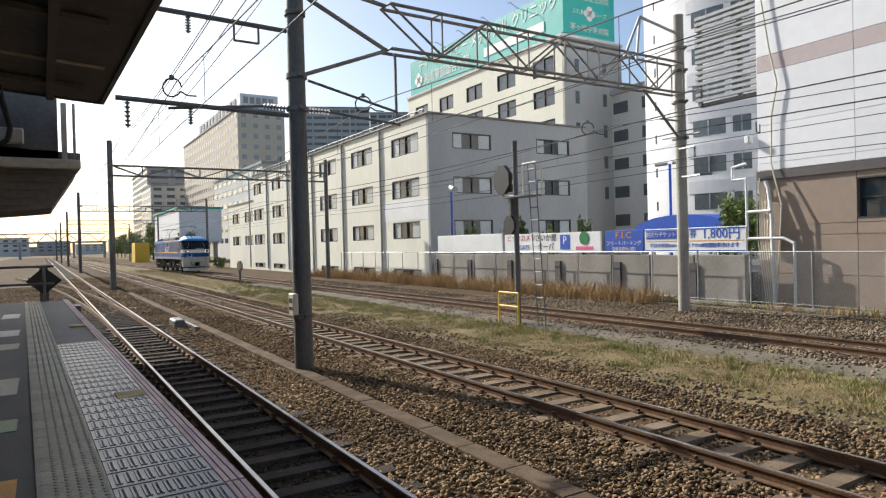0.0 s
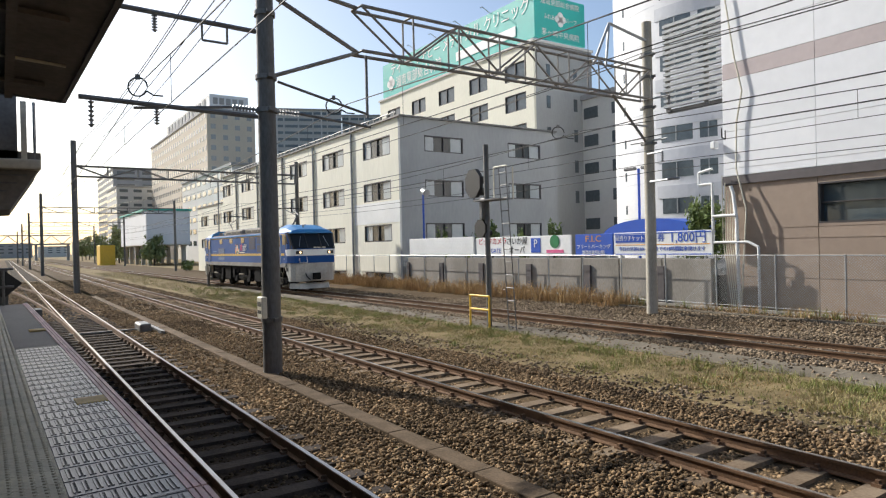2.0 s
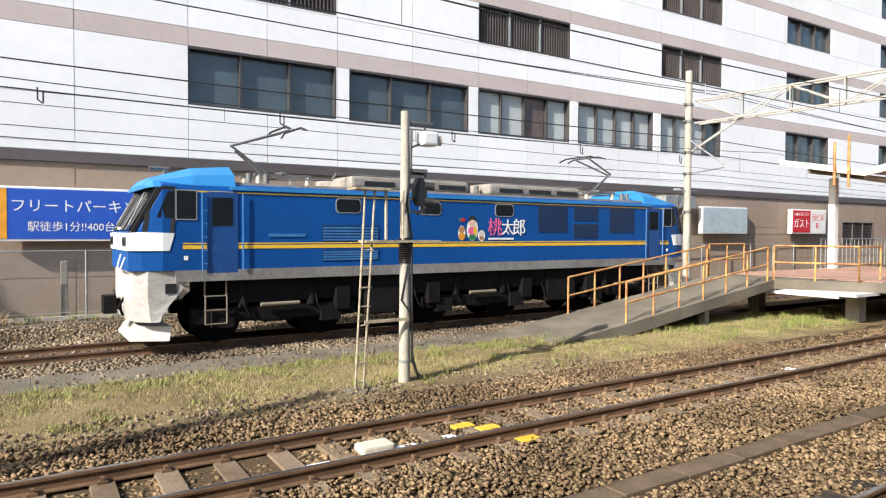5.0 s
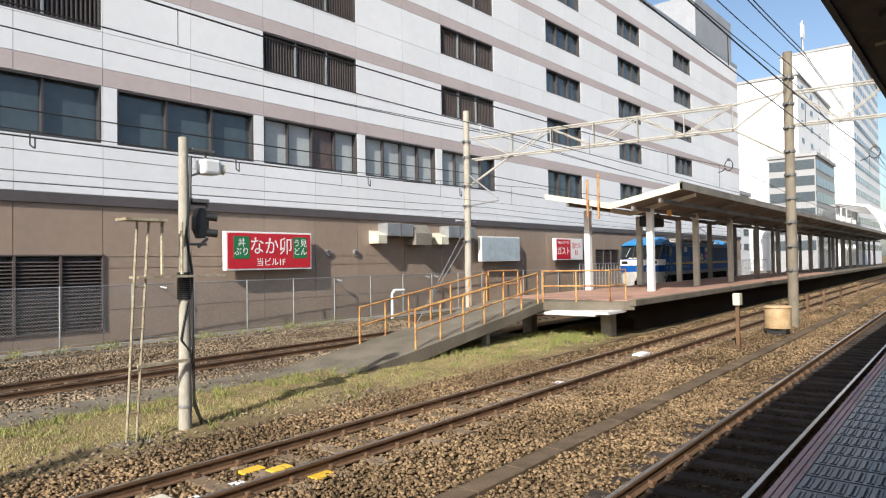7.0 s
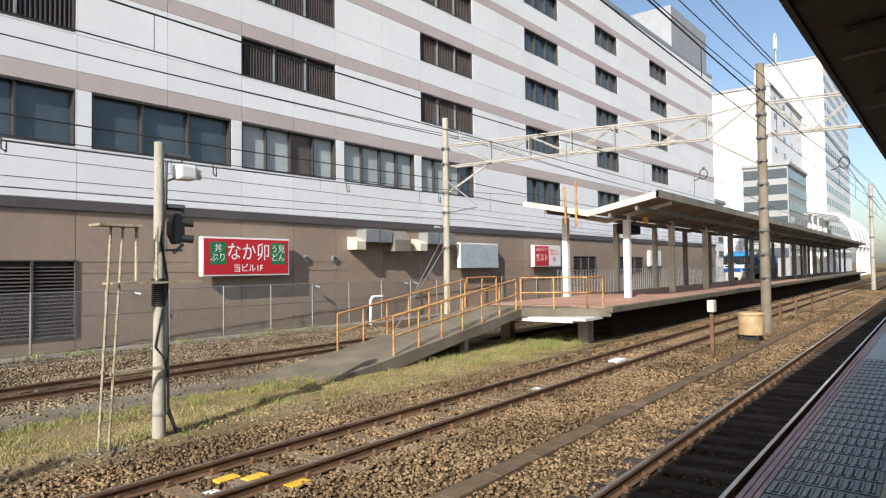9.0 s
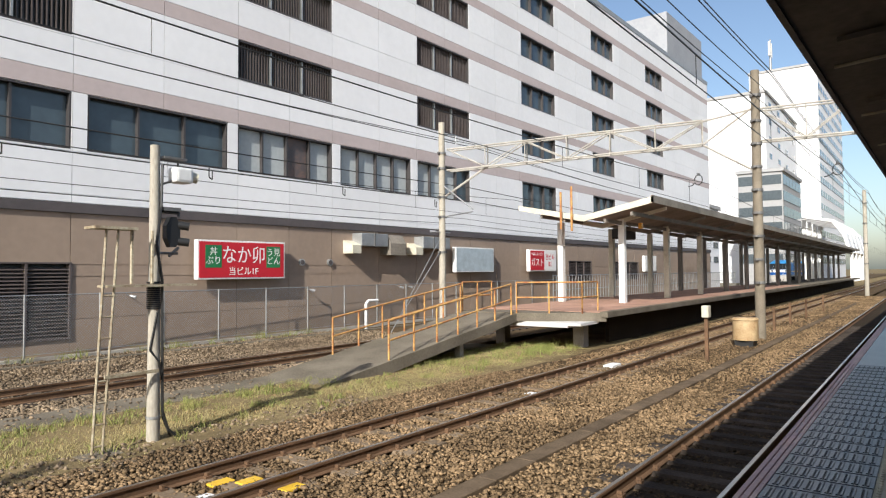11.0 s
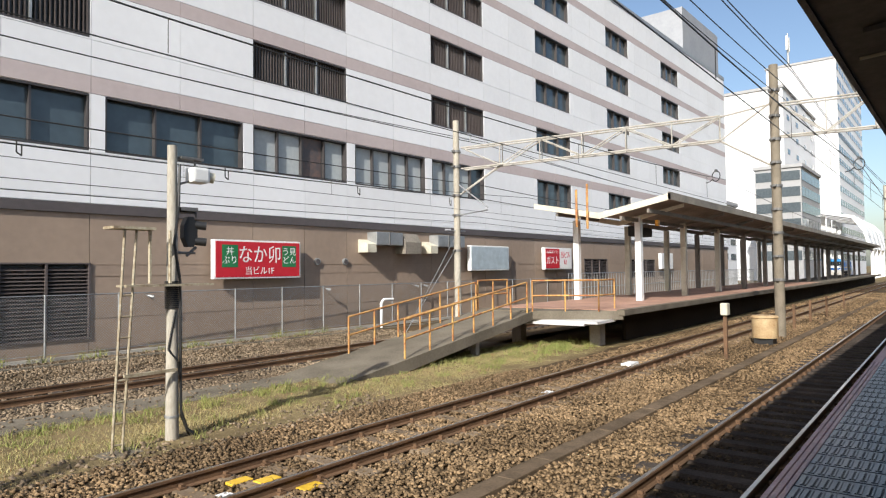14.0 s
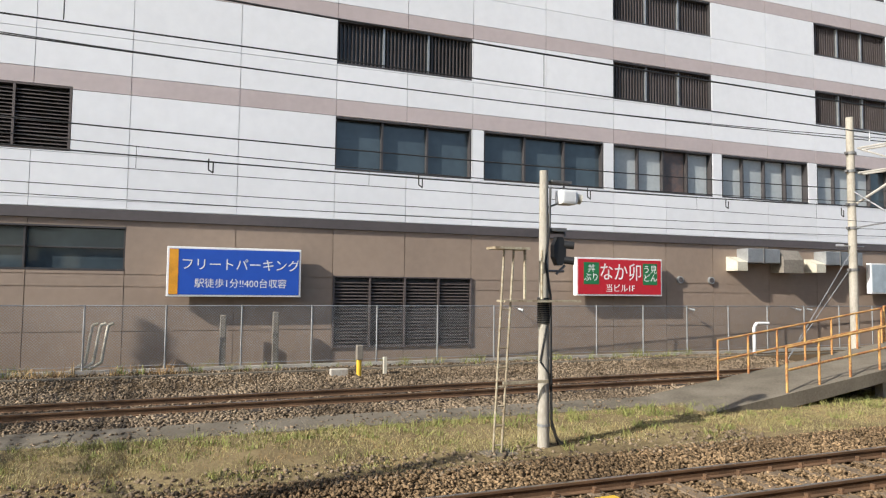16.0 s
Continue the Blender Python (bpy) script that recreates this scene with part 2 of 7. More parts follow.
def rods(r, *pairs, seg=6):
    bm = bmesh.new()
    for a, b in pairs:
        rod(bm, a, b, r, seg=seg)
    return bm


def path_rod(bm, pts, r, seg=6):
    for a, b in zip(pts, pts[1:]):
        rod(bm, a, b, r, seg=seg)
    return bm


def prism(outline, axis, a, b):
    """A solid whose outline (pairs) runs along an axis from a to b."""
    bm = bmesh.new()
    put = {"x": lambda u, v, w: (w, u, v), "y": lambda u, v, w: (u, w, v), "z": lambda u, v, w: (u, v, w)}[axis]
    one = [bm.verts.new(put(u, v, a)) for u, v in outline]
    two = [bm.verts.new(put(u, v, b)) for u, v in outline]
    n = len(outline)
    bm.faces.new(one[::-1])
    bm.faces.new(two)
    for i in range(n):
        bm.faces.new((one[i], one[(i + 1) % n], two[(i + 1) % n], two[i]))
    bmesh.ops.recalc_face_normals(bm, faces=bm.faces[:])
    return bm


def mesh_of(name, bm, mat):
    me = bpy.data.meshes.new(name)
    bm.to_mesh(me)
    bm.free()
    me.materials.append(mat)
    return me


def part(name, bm, mat, parent=None, label=""):
    ob = new(name, mesh_of(name, bm, mat))
    ob.parent = parent
    return tagged(ob, label)


def piece(name, me, parent, loc, scale=None):
    ob = new(name, me)
    ob.parent = parent
    ob.location = loc
    if scale:
        ob.scale = scale
    return ob


def thing(name, label, category, at=(0, 0, 0), turn=0.0, group="", kind=""):
    ob = new(name)
    ob.empty_display_size = 0.2
    ob.matrix_basis = pose(*at, 0, 0, turn)
    return tagged(ob, label, category, group, kind)


def whole(name, bm, mat, label, category, group="", kind=""):
    return tagged(new(name, mesh_of(name, bm, mat)), label, category, group, kind)


def lettering(text, size, mat, parent, at, turn=0.0, depth=0.004, wide=1.0, name="lettering", tilt=90):
    """Flat raised letters, turned into a mesh; faces -y at turn 0, centred on its place."""
    cu = bpy.data.curves.new("letters", "FONT")
    cu.body, cu.size, cu.extrude, cu.align_x, cu.align_y = text, size, depth, "CENTER", "CENTER"
    cu.resolution_u = 2
    tmp = bpy.data.objects.new("letters", cu)
    scene.collection.objects.link(tmp)
    bpy.context.view_layer.update()
    me = bpy.data.meshes.new_from_object(tmp)
    bpy.data.objects.remove(tmp)
    me.materials.clear()
    me.materials.append(mat)
    ob = new(name, me)
    ob.parent = parent
    ob.matrix_basis = pose(*at, tilt, 0, turn) @ Matrix.Diagonal((wide, 1, 1, 1))
    return ob



# ---- ground and tracks ----
def strip(name, mat, y0, y1, z, x0=-420.0, x1=420.0, rough=0.02, label="", category="", near=30.0, edge=0.0, step=0.3):
    """A sheet of ground along the line: fine near the middle, coarse far off, a little uneven."""
    xs = list(np.arange(-near, near + 0.01, step))
    xs = [x0] + [x for x in np.linspace(x0, -near, 14)[1:-1]] + xs + [x for x in np.linspace(near, x1, 14)[1:-1]] + [x1]
    ys = np.linspace(y0, y1, max(2, int((y1 - y0) / step) + 1))
    bm = bmesh.new()
    grid = []
    for x in xs:
        row = []
        for j, y in enumerate(ys):
            dz = rough * noise.noise((x * 0.9, y * 0.9, z * 7)) + rough * 0.6 * noise.noise((x * 3.1, y * 3.1, 4.0))
            e = edge * noise.noise((x * 0.7, y0, 9.0)) if j in (0, len(ys) - 1) else 0
            sink = 0.07 if edge and j in (0, len(ys) - 1) else 0
            row.append(bm.verts.new((x, y + e, z - sink + (dz if abs(x) < near + 1 else 0))))
        grid.append(row)
    for a, b in zip(grid, grid[1:]):
        for j in range(len(ys) - 1):
            bm.faces.new((a[j], b[j], b[j + 1], a[j + 1]))
    return whole(name, bm, mat, label, category, kind="structure")


bm = bmesh.new()
rings = [40, 120, 420, 3000]
n = 48
prev = [bm.verts.new((0, 0, -0.42))]
for i, r in enumerate(rings):
    ring = [bm.verts.new((r * math.cos(2 * math.pi * k / n), r * math.sin(2 * math.pi * k / n), -0.42)) for k in range(n)]
    for k in range(n):
        if len(prev) == 1:
            bm.faces.new((prev[0], ring[k], ring[(k + 1) % n]))
        else:
            bm.faces.new((prev[k], ring[k], ring[(k + 1) % n], prev[(k + 1) % n]))
    prev = ring
whole("ground", bm, DIRT, "bare brown earth around the railway lines", "ground", kind="structure")
whole("ballast_bed_outer", boxes((-420, -22.3, -14.0, 0.88, -0.4, -0.2)), BALLAST, "brown ballast beyond the platform end", "ballast", kind="structure")
# Bed under the canopy's shadow, its colour darkened to match.
strip("ballast_bed_near", SHADE_DARK, 0.9, 3.02, -0.19, label="crushed stone ballast under the platform track, darkened for the canopy shade", category="ballast")
strip("ballast_bed_shoulder", BALLAST, 3.02, 4.42, -0.19, label="brown crushed stone ballast beside the platform track", category="ballast")
strip("ballast_bed_middle", BALLAST, 4.74, 9.6, -0.19, label="brown crushed stone ballast under the middle track", category="ballast")
strip("ballast_bed_far", BALLAST, 13.7, 22.2, -0.19, label="grey brown ballast under the far track", category="ballast")
strip("verge", DIRT, 8.9, 13.0, -0.165, rough=0.035, edge=0.5, label="dry grassy verge between the tracks", category="ground")
path = thing("concrete_path", "narrow worn grey concrete path beside the verge", "path", kind="structure")
slab = mesh_of("slab", rounded(-1.002, 1.002, 12.55, 13.75, -0.3, -0.145, 0.012, 1), PATH_CONCRETE)
for k in range(-24, 10):
    piece("slab", slab, path, (k * 2.0 + 1.0, 0.05 * math.sin(k * 0.35), 0.003 * math.sin(k * 2.1)))
kerb = thing("cable_trough", "low concrete cable trough half sunk in ballast", "cable trough", kind="structure")
lid = mesh_of("trough_lid", rounded(-0.497, 0.497, 4.42, 4.72, -0.3, -0.125, 0.01, 1), material("trough_concrete", (0.165, 0.12, 0.08), 0.9, second=(0.095, 0.07, 0.046), fine=30, bump=0.3, random_tint=0.12, spec=0.08))
for k in range(-45, 60):
    piece("trough_lid", lid, kerb, (k + 0.5, 0.004 * math.sin(k * 1.9), 0.004 * math.sin(k * 2.7)))

RAIL = [(-0.0625, -0.153), (0.0625, -0.153), (0.0625, -0.14), (0.012, -0.125), (0.012, -0.045), (0.0325, -0.035), (0.0325, -0.006), (0.026, -0.001), (-0.026, -0.001), (-0.0325, -0.006), (-0.0325, -0.035), (-0.012, -0.045), (-0.012, -0.125), (-0.0625, -0.14)]


def railway(yc, label, x0, x1, s0, s1, sleeper_mat, pitch=0.62, top=RAIL_TOP, turn=0.0):
    t = thing("railway_track", label, "railway track", group="tracks of the station", kind="structure")
    for side in (-0.566, 0.566):
        r = part("rail", prism([(yc + side + u, v) for u, v in RAIL], "x", x0, x1), RUST, t)
        part("running_surface", boxes((x0, x1, yc + side - 0.024, yc + side + 0.024, -0.003, 0.003)), top, r, "rail head polished by wheels")
    bm = prism([(-0.14, -0.32), (0.14, -0.32), (0.115, -0.145), (-0.115, -0.145)], "y", -1.0, 1.0)
    for v in bm.verts:
        if abs(v.co.y) < 0.4:
            v.co.z -= 0.03
    me = mesh_of("sleeper", bm, sleeper_mat)
    clip = mesh_of("rail_clip", boxes((-0.05, 0.05, -0.12, -0.05, -0.16, -0.115), (-0.05, 0.05, 0.05, 0.12, -0.16, -0.115), (-0.02, 0.02, -0.1, -0.035, -0.13, -0.08), (-0.02, 0.02, 0.035, 0.1, -0.13, -0.08)), RUST)
    n = int((s1 - s0) / pitch)
    for k in range(n):
        x = s0 + k * pitch
        piece("sleeper", me, t, (x, yc + 0.015 * math.sin(k * 1.7), 0.006 * math.sin(k * 2.3)))
        if abs(x) < 22 and yc < 10:
            for side in (-0.566, 0.566):
                piece("rail_clip", clip, t, (x, yc + side, 0))
    if turn:
        t.matrix_basis = pose(0, yc, 0, 0, 0, turn) @ Matrix.Translation((0, -yc, 0))
    return t


Y_NEAR, Y_MID, Y_FAR = 2.45, 7.06, 15.55
FAR_SLOPE = 0.022
FAR_TURN = math.degrees(math.atan(FAR_SLOPE))
railway(Y_NEAR, "platform track with dark sleepers and polished rails", -420, 420, -36, 36, WOOD_SLEEPER)
railway(Y_MID, "rusty middle track on pale concrete sleepers", -420, 420, -62, 74, SLEEPER)
railway(Y_FAR, "far track that carries the blue locomotive", -420, 420, -62, 40, WOOD_SLEEPER, turn=FAR_TURN)

# ---- near platform ----
PX0, PX1 = -22.3, 110.0
near_platform = thing("platform_1", "near station platform paved with grooved and tactile tiles", "platform", kind="structure")
part("platform_deck", prism([(PX0, -7.0), (PX1, -7.0), (PX1, 0.96), (-4.0, 0.96), (PX0, 0.55)], "z", 0.86, 1.075), ASPHALT, near_platform, "dark asphalt deck")
part("platform_wall", prism([(PX0 + 0.1, -6.9), (PX1, -6.9), (PX1, 0.7), (-4.0, 0.7), (PX0 + 0.1, 0.29)], "z", -0.4, 0.86), CONCRETE, near_platform, "shaded concrete face")
BEND_X, BEND = -4.0, 0.0225


def bend_y(x):
    """The platform edge draws back towards its end."""
    return BEND * min(0.0, x - BEND_X)


edge_tile = mesh_of("edge_tile", boxes((-0.1485, 0.1485, 0.863, 0.893, 1.02, 1.1), (-0.1485, 0.1485, 0.903, 0.938, 1.02, 1.1), (-0.1485, 0.1485, 0.948, 0.978, 1.02, 1.1)), PINK)
line_tile = mesh_of("edge_stone", rounded(-0.499, 0.499, 0.93, 0.975, 0.86, 1.05, 0.006, 1), ASPHALT)
bm = boxes((-0.1485, 0.1485, 0.29, 0.86, 1.02, 1.0935))
plate_faces = len(bm.faces)
for i in range(9):
    y = 0.335 + i * 0.06
    for u, w in ((-0.019, -0.007), (0.007, 0.019)):
        box(bm, -0.105, 0.105, y + u, y + w, 1.0935, 1.1)
    box(bm, -0.105, 0.105, y - 0.0068, y + 0.0068, 1.0935, 1.095)
    bm.faces.ensure_lookup_table()
    for f in bm.faces[-6:]:
        f.material_index = 1
box(bm, -0.1485, -0.139, 0.29, 0.86, 1.0935, 1.098)
groove_tile = mesh_of("grooved_tile", bm, SLOT_TILE)
groove_tile.materials.append(ASPHALT)
bm = boxes((-0.148, 0.148, -0.085, 0.285, 1.02, 1.096), (-0.145, 0.145, -0.06, -0.035, 1.096, 1.102))
for i in range(5):
    for j in range(5):
        rod(bm, (-0.12 + i * 0.06, 0.015 + j * 0.06, 1.096), (-0.12 + i * 0.06, 0.015 + j * 0.06, 1.102), 0.017, 0.011, seg=6)
dot_tile = mesh_of("tactile_tile", bm, TACTILE)


def laid(name, me, x):
    ob = piece(name, me, near_platform, (x, bend_y(x), 0))
    if x < BEND_X:
        ob.rotation_euler = (0, 0, math.atan(BEND))
    return ob


for k in range(112):
    x = PX0 + 0.15 + k * 0.3
    laid("edge_tile", edge_tile, x)
    if x > -11.6:
        laid("grooved_tile", groove_tile, x)
    laid("tactile_tile", dot_tile, x)
part("edge_paving", boxes((PX0 + 112 * 0.3, PX1, 0.865, 0.978, 1.0, 1.1)), PINK, near_platform)
part("grooved_paving", boxes((PX0 + 112 * 0.3, PX1, 0.29, 0.86, 1.0, 1.096)), SLOT_TILE, near_platform)
part("tactile_paving", boxes((PX0 + 112 * 0.3, PX1, -0.085, 0.285, 1.0, 1.1)), TACTILE, near_platform)
for k in range(int(PX1 - PX0)):
    laid("edge_stone", line_tile, PX0 + 0.5 + k)
ochre = mesh_of("ochre_tile", rounded(-0.148, 0.148, 0.6, 0.86, 1.05, 1.104, 0.006, 1), material("ochre_mark", (0.5, 0.36, 0.14), 0.7))
laid("ochre_tile", ochre, -7.0)
laid("ochre_tile", ochre, -14.2)

# ---- near canopy over the platform ----
canopy_1 = thing("platform_canopy_1", "dark steel canopy over the near platform", "canopy", kind="structure")
CX, CY, CZ = -9.6, 0.80, 4.45
def canopy_edge(x):
    return CY + (0.024 * (x + 4.0) if x < -4 else -0.016 * max(0.0, x - 5.0) if x < 40 else -0.56)


def along(stations, outline):
    """A strip through outlines worked out for each station."""
    bm = bmesh.new()
    rings = [[bm.verts.new((x, y, z)) for y, z in outline(x)] for x in stations]
    n = len(rings[0])
    for p, q in zip(rings, rings[1:]):
        for i in range(n):
            bm.faces.new((p[i], p[(i + 1) % n], q[(i + 1) % n], q[i]))
    bm.faces.new(rings[0])
    bm.faces.new(rings[-1])
    bmesh.ops.recalc_face_normals(bm, faces=bm.faces[:])
    return bm


STATIONS = [CX, -4.0, 5.0, 40.0, 110.0]
part("canopy_roof", along(STATIONS, lambda x: [(canopy_edge(x), CZ), (canopy_edge(x), CZ + 0.06), (-6.5, 5.15), (-6.5, 4.95)]), CANOPY_DARK, canopy_1, "dark ribbed underside")
part("fascia", along([CX - 0.05] + STATIONS[1:], lambda x: [(canopy_edge(x), CZ - 0.02), (canopy_edge(x) + 0.05, CZ - 0.02), (canopy_edge(x) + 0.05, CZ + 0.08), (canopy_edge(x), CZ + 0.08)]), DARK_STEEL, canopy_1)
part("end_fascia", prism([(CY - 0.13, CZ - 0.02), (CY - 0.13, CZ + 0.2), (-6.5, 5.2), (-6.5, 4.9)], "x", CX - 0.06, CX), DARK_STEEL, canopy_1)
for k in range(40):
    x = CX + 0.9 + 2.5 * k
    part("rafter", prism([(canopy_edge(x) - 0.25, CZ - 0.01), (-6.4, 4.94), (-6.4, 4.78), (canopy_edge(x) - 0.25, CZ - 0.05)], "x", x - 0.05, x + 0.05), CANOPY_DARK, canopy_1)
    part("conduit", rods(0.02, ((x + 0.9, canopy_edge(x + 0.9) - 0.12, CZ + 0.0), (x + 0.9, -4.0, CZ + 0.3))), CREAM_PAINT, canopy_1)
for k in range(20):
    x = CX + 1.2 + 5.0 * k
    if not -4 < x < 4:
        part("column", rods(0.11, ((x, -3.4, 1.08), (x, -3.4, 4.7)), seg=10), CREAM_PAINT, canopy_1)
for y in (0.1, -0.9, -2.1):
    part("purlin", boxes((CX, 40 if y > 0 else 110, y - 0.04, y + 0.04, CZ - 0.02 - y * 0.08, CZ + 0.08 - y * 0.08)), CANOPY_DARK, canopy_1)
part("back_wall", boxes((CX, 110, -6.75, -6.5, 1.08, 5.2)), CONCRETE, canopy_1)
canopy_2 = thing("platform_canopy_2", "lower dark canopy with a pale end beam", "canopy", kind="structure")
part("canopy_roof", along([-22.5, -10.6], lambda x: [(0.42 if x > -15 else 0.0, 3.78), (0.42 if x > -15 else 0.0, 3.9), (-6.5, 4.26), (-6.5, 4.1)]), CANOPY_DARK, canopy_2)
part("fascia", prism([(-22.5, 0.0), (-10.6, 0.42), (-10.6, 0.47), (-22.5, 0.05)], "z", 3.68, 3.9), CANOPY_DARK, canopy_2)
part("sloping_soffit", prism([(0.44, 3.68), (0.1, 3.12), (-1.3, 3.0), (-6.5, 3.0), (-6.5, 3.68)], "x", -12.4, -10.66), CANOPY_DARK, canopy_2, "dark boxed underside")
for k in range(5):
    part("soffit_joint", boxes((-10.66, -10.64, -6.4, 0.3 - 0.12 * k, 3.58 - 0.11 * k, 3.6 - 0.11 * k)), DARK_STEEL, canopy_2)
# Roof and columns out of sight, added only to shade platform and track.
part("shade_roof", prism([(0.24, 6.3), (0.24, 6.5), (-6.5, 6.6), (-6.5, 6.4)], "x", -26.0, -10.9), CANOPY_DARK, canopy_2, "unseen roof added to shade the platform and its track")
part("shade_roof", prism([(-1.3, 6.3), (-1.3, 6.5), (-6.5, 6.6), (-6.5, 6.4)], "x", -33.5, -26.0), CANOPY_DARK, canopy_2, "unseen roof added to shade the platform and its track")
for x in (-21.5, -16.5, -11.5):
    part("shade_roof_column", rods(0.1, ((x, -1.6, 3.8), (x, -1.6, 6.4)), seg=10), CREAM_PAINT, canopy_2)
part("end_beam", rounded(-10.72, -10.5, -6.5, 0.47, 3.66, 3.8, 0.03, 2), CREAM_PAINT, canopy_2, "pale painted end beam")
part("gable_panel", boxes((-10.66, -10.6, -6.5, 0.2, 3.8, 4.95)), DARK_STEEL, canopy_2, "dark sheet between the two roofs")
part("pale_post", boxes((-10.66, -10.58, 0.24, 0.31, 3.8, 4.6)), CREAM_PAINT, canopy_2)
part("steel_post", rods(0.022, ((-10.62, 0.4, 3.8), (-10.62, 0.4, 4.6))), STEEL, canopy_2)
part("junction_box", rounded(-10.6, -10.5, -0.75, -0.2, 3.98, 4.2, 0.02, 1), CREAM_PAINT, canopy_2, "pale electrical box with dark bars")
part("cable", path_rod(bmesh.new(), [(-9.4, -0.42, 4.5), (-9.9, -0.42, 4.45), (-10.4, -0.4, 4.4), (-10.47, -0.35, 4.2), (-10.47, -0.38, 4.03), (-10.47, -0.48, 3.95)], 0.035, 8), BLACK, canopy_2)
part("conduit", path_rod(bmesh.new(), [(-10.75, -2.0, 3.6), (-10.75, -0.22, 3.6), (-11.2, -0.05, 3.62), (-11.2, 0.1, 3.7)], 0.025, 8), CREAM_PAINT, canopy_2)
part("column", rods(0.13, ((-11.5, -1.6, 1.08), (-11.5, -1.6, 3.8)), seg=10), CREAM_PAINT, canopy_2)
part("column", rods(0.13, ((-16.5, -1.6, 1.08), (-16.5, -1.6, 3.8)), seg=10), CREAM_PAINT, canopy_2)
part("back_wall", boxes((-22.5, -10.6, -6.75, -6.5, 1.08, 4.1)), CONCRETE, canopy_2)

# ---- the white department store along the line ----
def pieces_of(bm):
    """Splits a bmesh into its loose groups of touching boxes, one bmesh each."""
    key = lambda v: (round(v.co.x, 3), round(v.co.y, 3), round(v.co.z, 3))
    boss = {}

    def top(k):
        while boss.setdefault(k, k) != k:
            k = boss[k]
        return k

    for f in bm.faces:
        ks = [top(key(v)) for v in f.verts]
        for k in ks[1:]:
            boss[top(k)] = top(ks[0])
    groups = {}
    for f in bm.faces:
        groups.setdefault(top(key(f.verts[0])), []).append([v.co.copy() for v in f.verts])
    out = []
    for faces in groups.values():
        b = bmesh.new()
        for f in faces:
            b.faces.new([b.verts.new(c) for c in f])
        bmesh.ops.remove_doubles(b, verts=b.verts, dist=0.0005)
        out.append(b)
    return out


mall = thing("department_store", "long white panelled department store with brown ground floor", "building", at=(0, 23.5, 0), turn=math.degrees(math.atan(-0.026)))
MX0, MX1, MTOP = -15.15, 83.0, 25.2


def wall_with_holes(x0, x1, z0, z1, holes, y0, y1):
    """One connected wall slab, cut by rectangular openings (x0, x1, z0, z1)."""
    xs = sorted({x0, x1, *[min(max(v, x0), x1) for h in holes for v in h[:2]]})
    zs = sorted({z0, z1, *[min(max(v, z0), z1) for h in holes for v in h[2:]]})
    bm, made = bmesh.new(), {}
    nx, nz = len(xs) - 1, len(zs) - 1

    def solid(i, j):
        if not (0 <= i < nx and 0 <= j < nz):
            return False
        cx, cz = (xs[i] + xs[i + 1]) / 2, (zs[j] + zs[j + 1]) / 2
        return not any(h[0] < cx < h[1] and h[2] < cz < h[3] for h in holes)

    def at(i, j, y):
        if (i, j, y) not in made:
            made[i, j, y] = bm.verts.new((xs[i], y, zs[j]))
        return made[i, j, y]

    for i in range(nx):
        for j in range(nz):
            if not solid(i, j):
                continue
            c = [(i, j), (i + 1, j), (i + 1, j + 1), (i, j + 1)]
            bm.faces.new([at(*p, y0) for p in c])
            bm.faces.new([at(*p, y1) for p in c[::-1]])
            for (di, dj), k in (((0, -1), 0), ((1, 0), 1), ((0, 1), 2), ((-1, 0), 3)):
                if not solid(i + di, j + dj):
                    p, q = c[k], c[(k + 1) % 4]
                    bm.faces.new((at(*q, y0), at(*p, y0), at(*p, y1), at(*q, y1)))
    return bm


# bays: lower windows in each bay, upper ones in every second bay
JOINTS = [-15.1, -11.5, -8.0, -5.0, -2.2, 1.23, 4.6, 7.3, 10.0, 13.24, 16.5, 19.2, 21.75, 25.0, 28.0, 30.6, 33.1]
while JOINTS[-1] < MX1 - 3:
    JOINTS.append(JOINTS[-1] + 2.9)
JOINTS.append(MX1)
LOW = [(4.6, 9.95), (10.5, 16.0), (16.5, 21.75), (22.3, 27.5), (28.1, 33.05), (39.3, 44.1), (50.5, 54.9), (62.6, 67.2)]
HIGH = [(-7.1, -1.9, 1), (4.6, 9.95, 0), (16.5, 21.75, 0), (28.1, 33.05, 0), (39.3, 44.1, 0), (50.5, 54.9, 0), (62.6, 67.2, 0)]
ROWS = [(10.74, 12.4), (14.2, 15.8), (17.65, 19.25), (21.05, 22.7)]
holes = [(a, b, 6.8, 8.76) for a, b in LOW] + [(-7.13, -3.92, 6.78, 8.85)]
for a, b, only in HIGH:
    holes += [(a, b, z0, z1) for z0, z1 in ROWS[only:]]
white_wall = part("upper_wall", wall_with_holes(MX0, MX1, 4.95, MTOP, holes, 0.06, 0.36), WHITE_PANEL, mall, "white panel wall")
# panels of the facade, proud of the wall, split at the joints and at the floor lines
LEVELS = [4.97, 5.25, 6.72, 8.78, 9.4, 10.66, 12.42, 13.0, 14.12, 15.82, 16.4, 17.57, 19.27, 19.85, 20.97, 22.72, 23.3, MTOP]
STRIPES = {8.78, 12.42, 15.82, 19.27, 22.72}
cache = {}
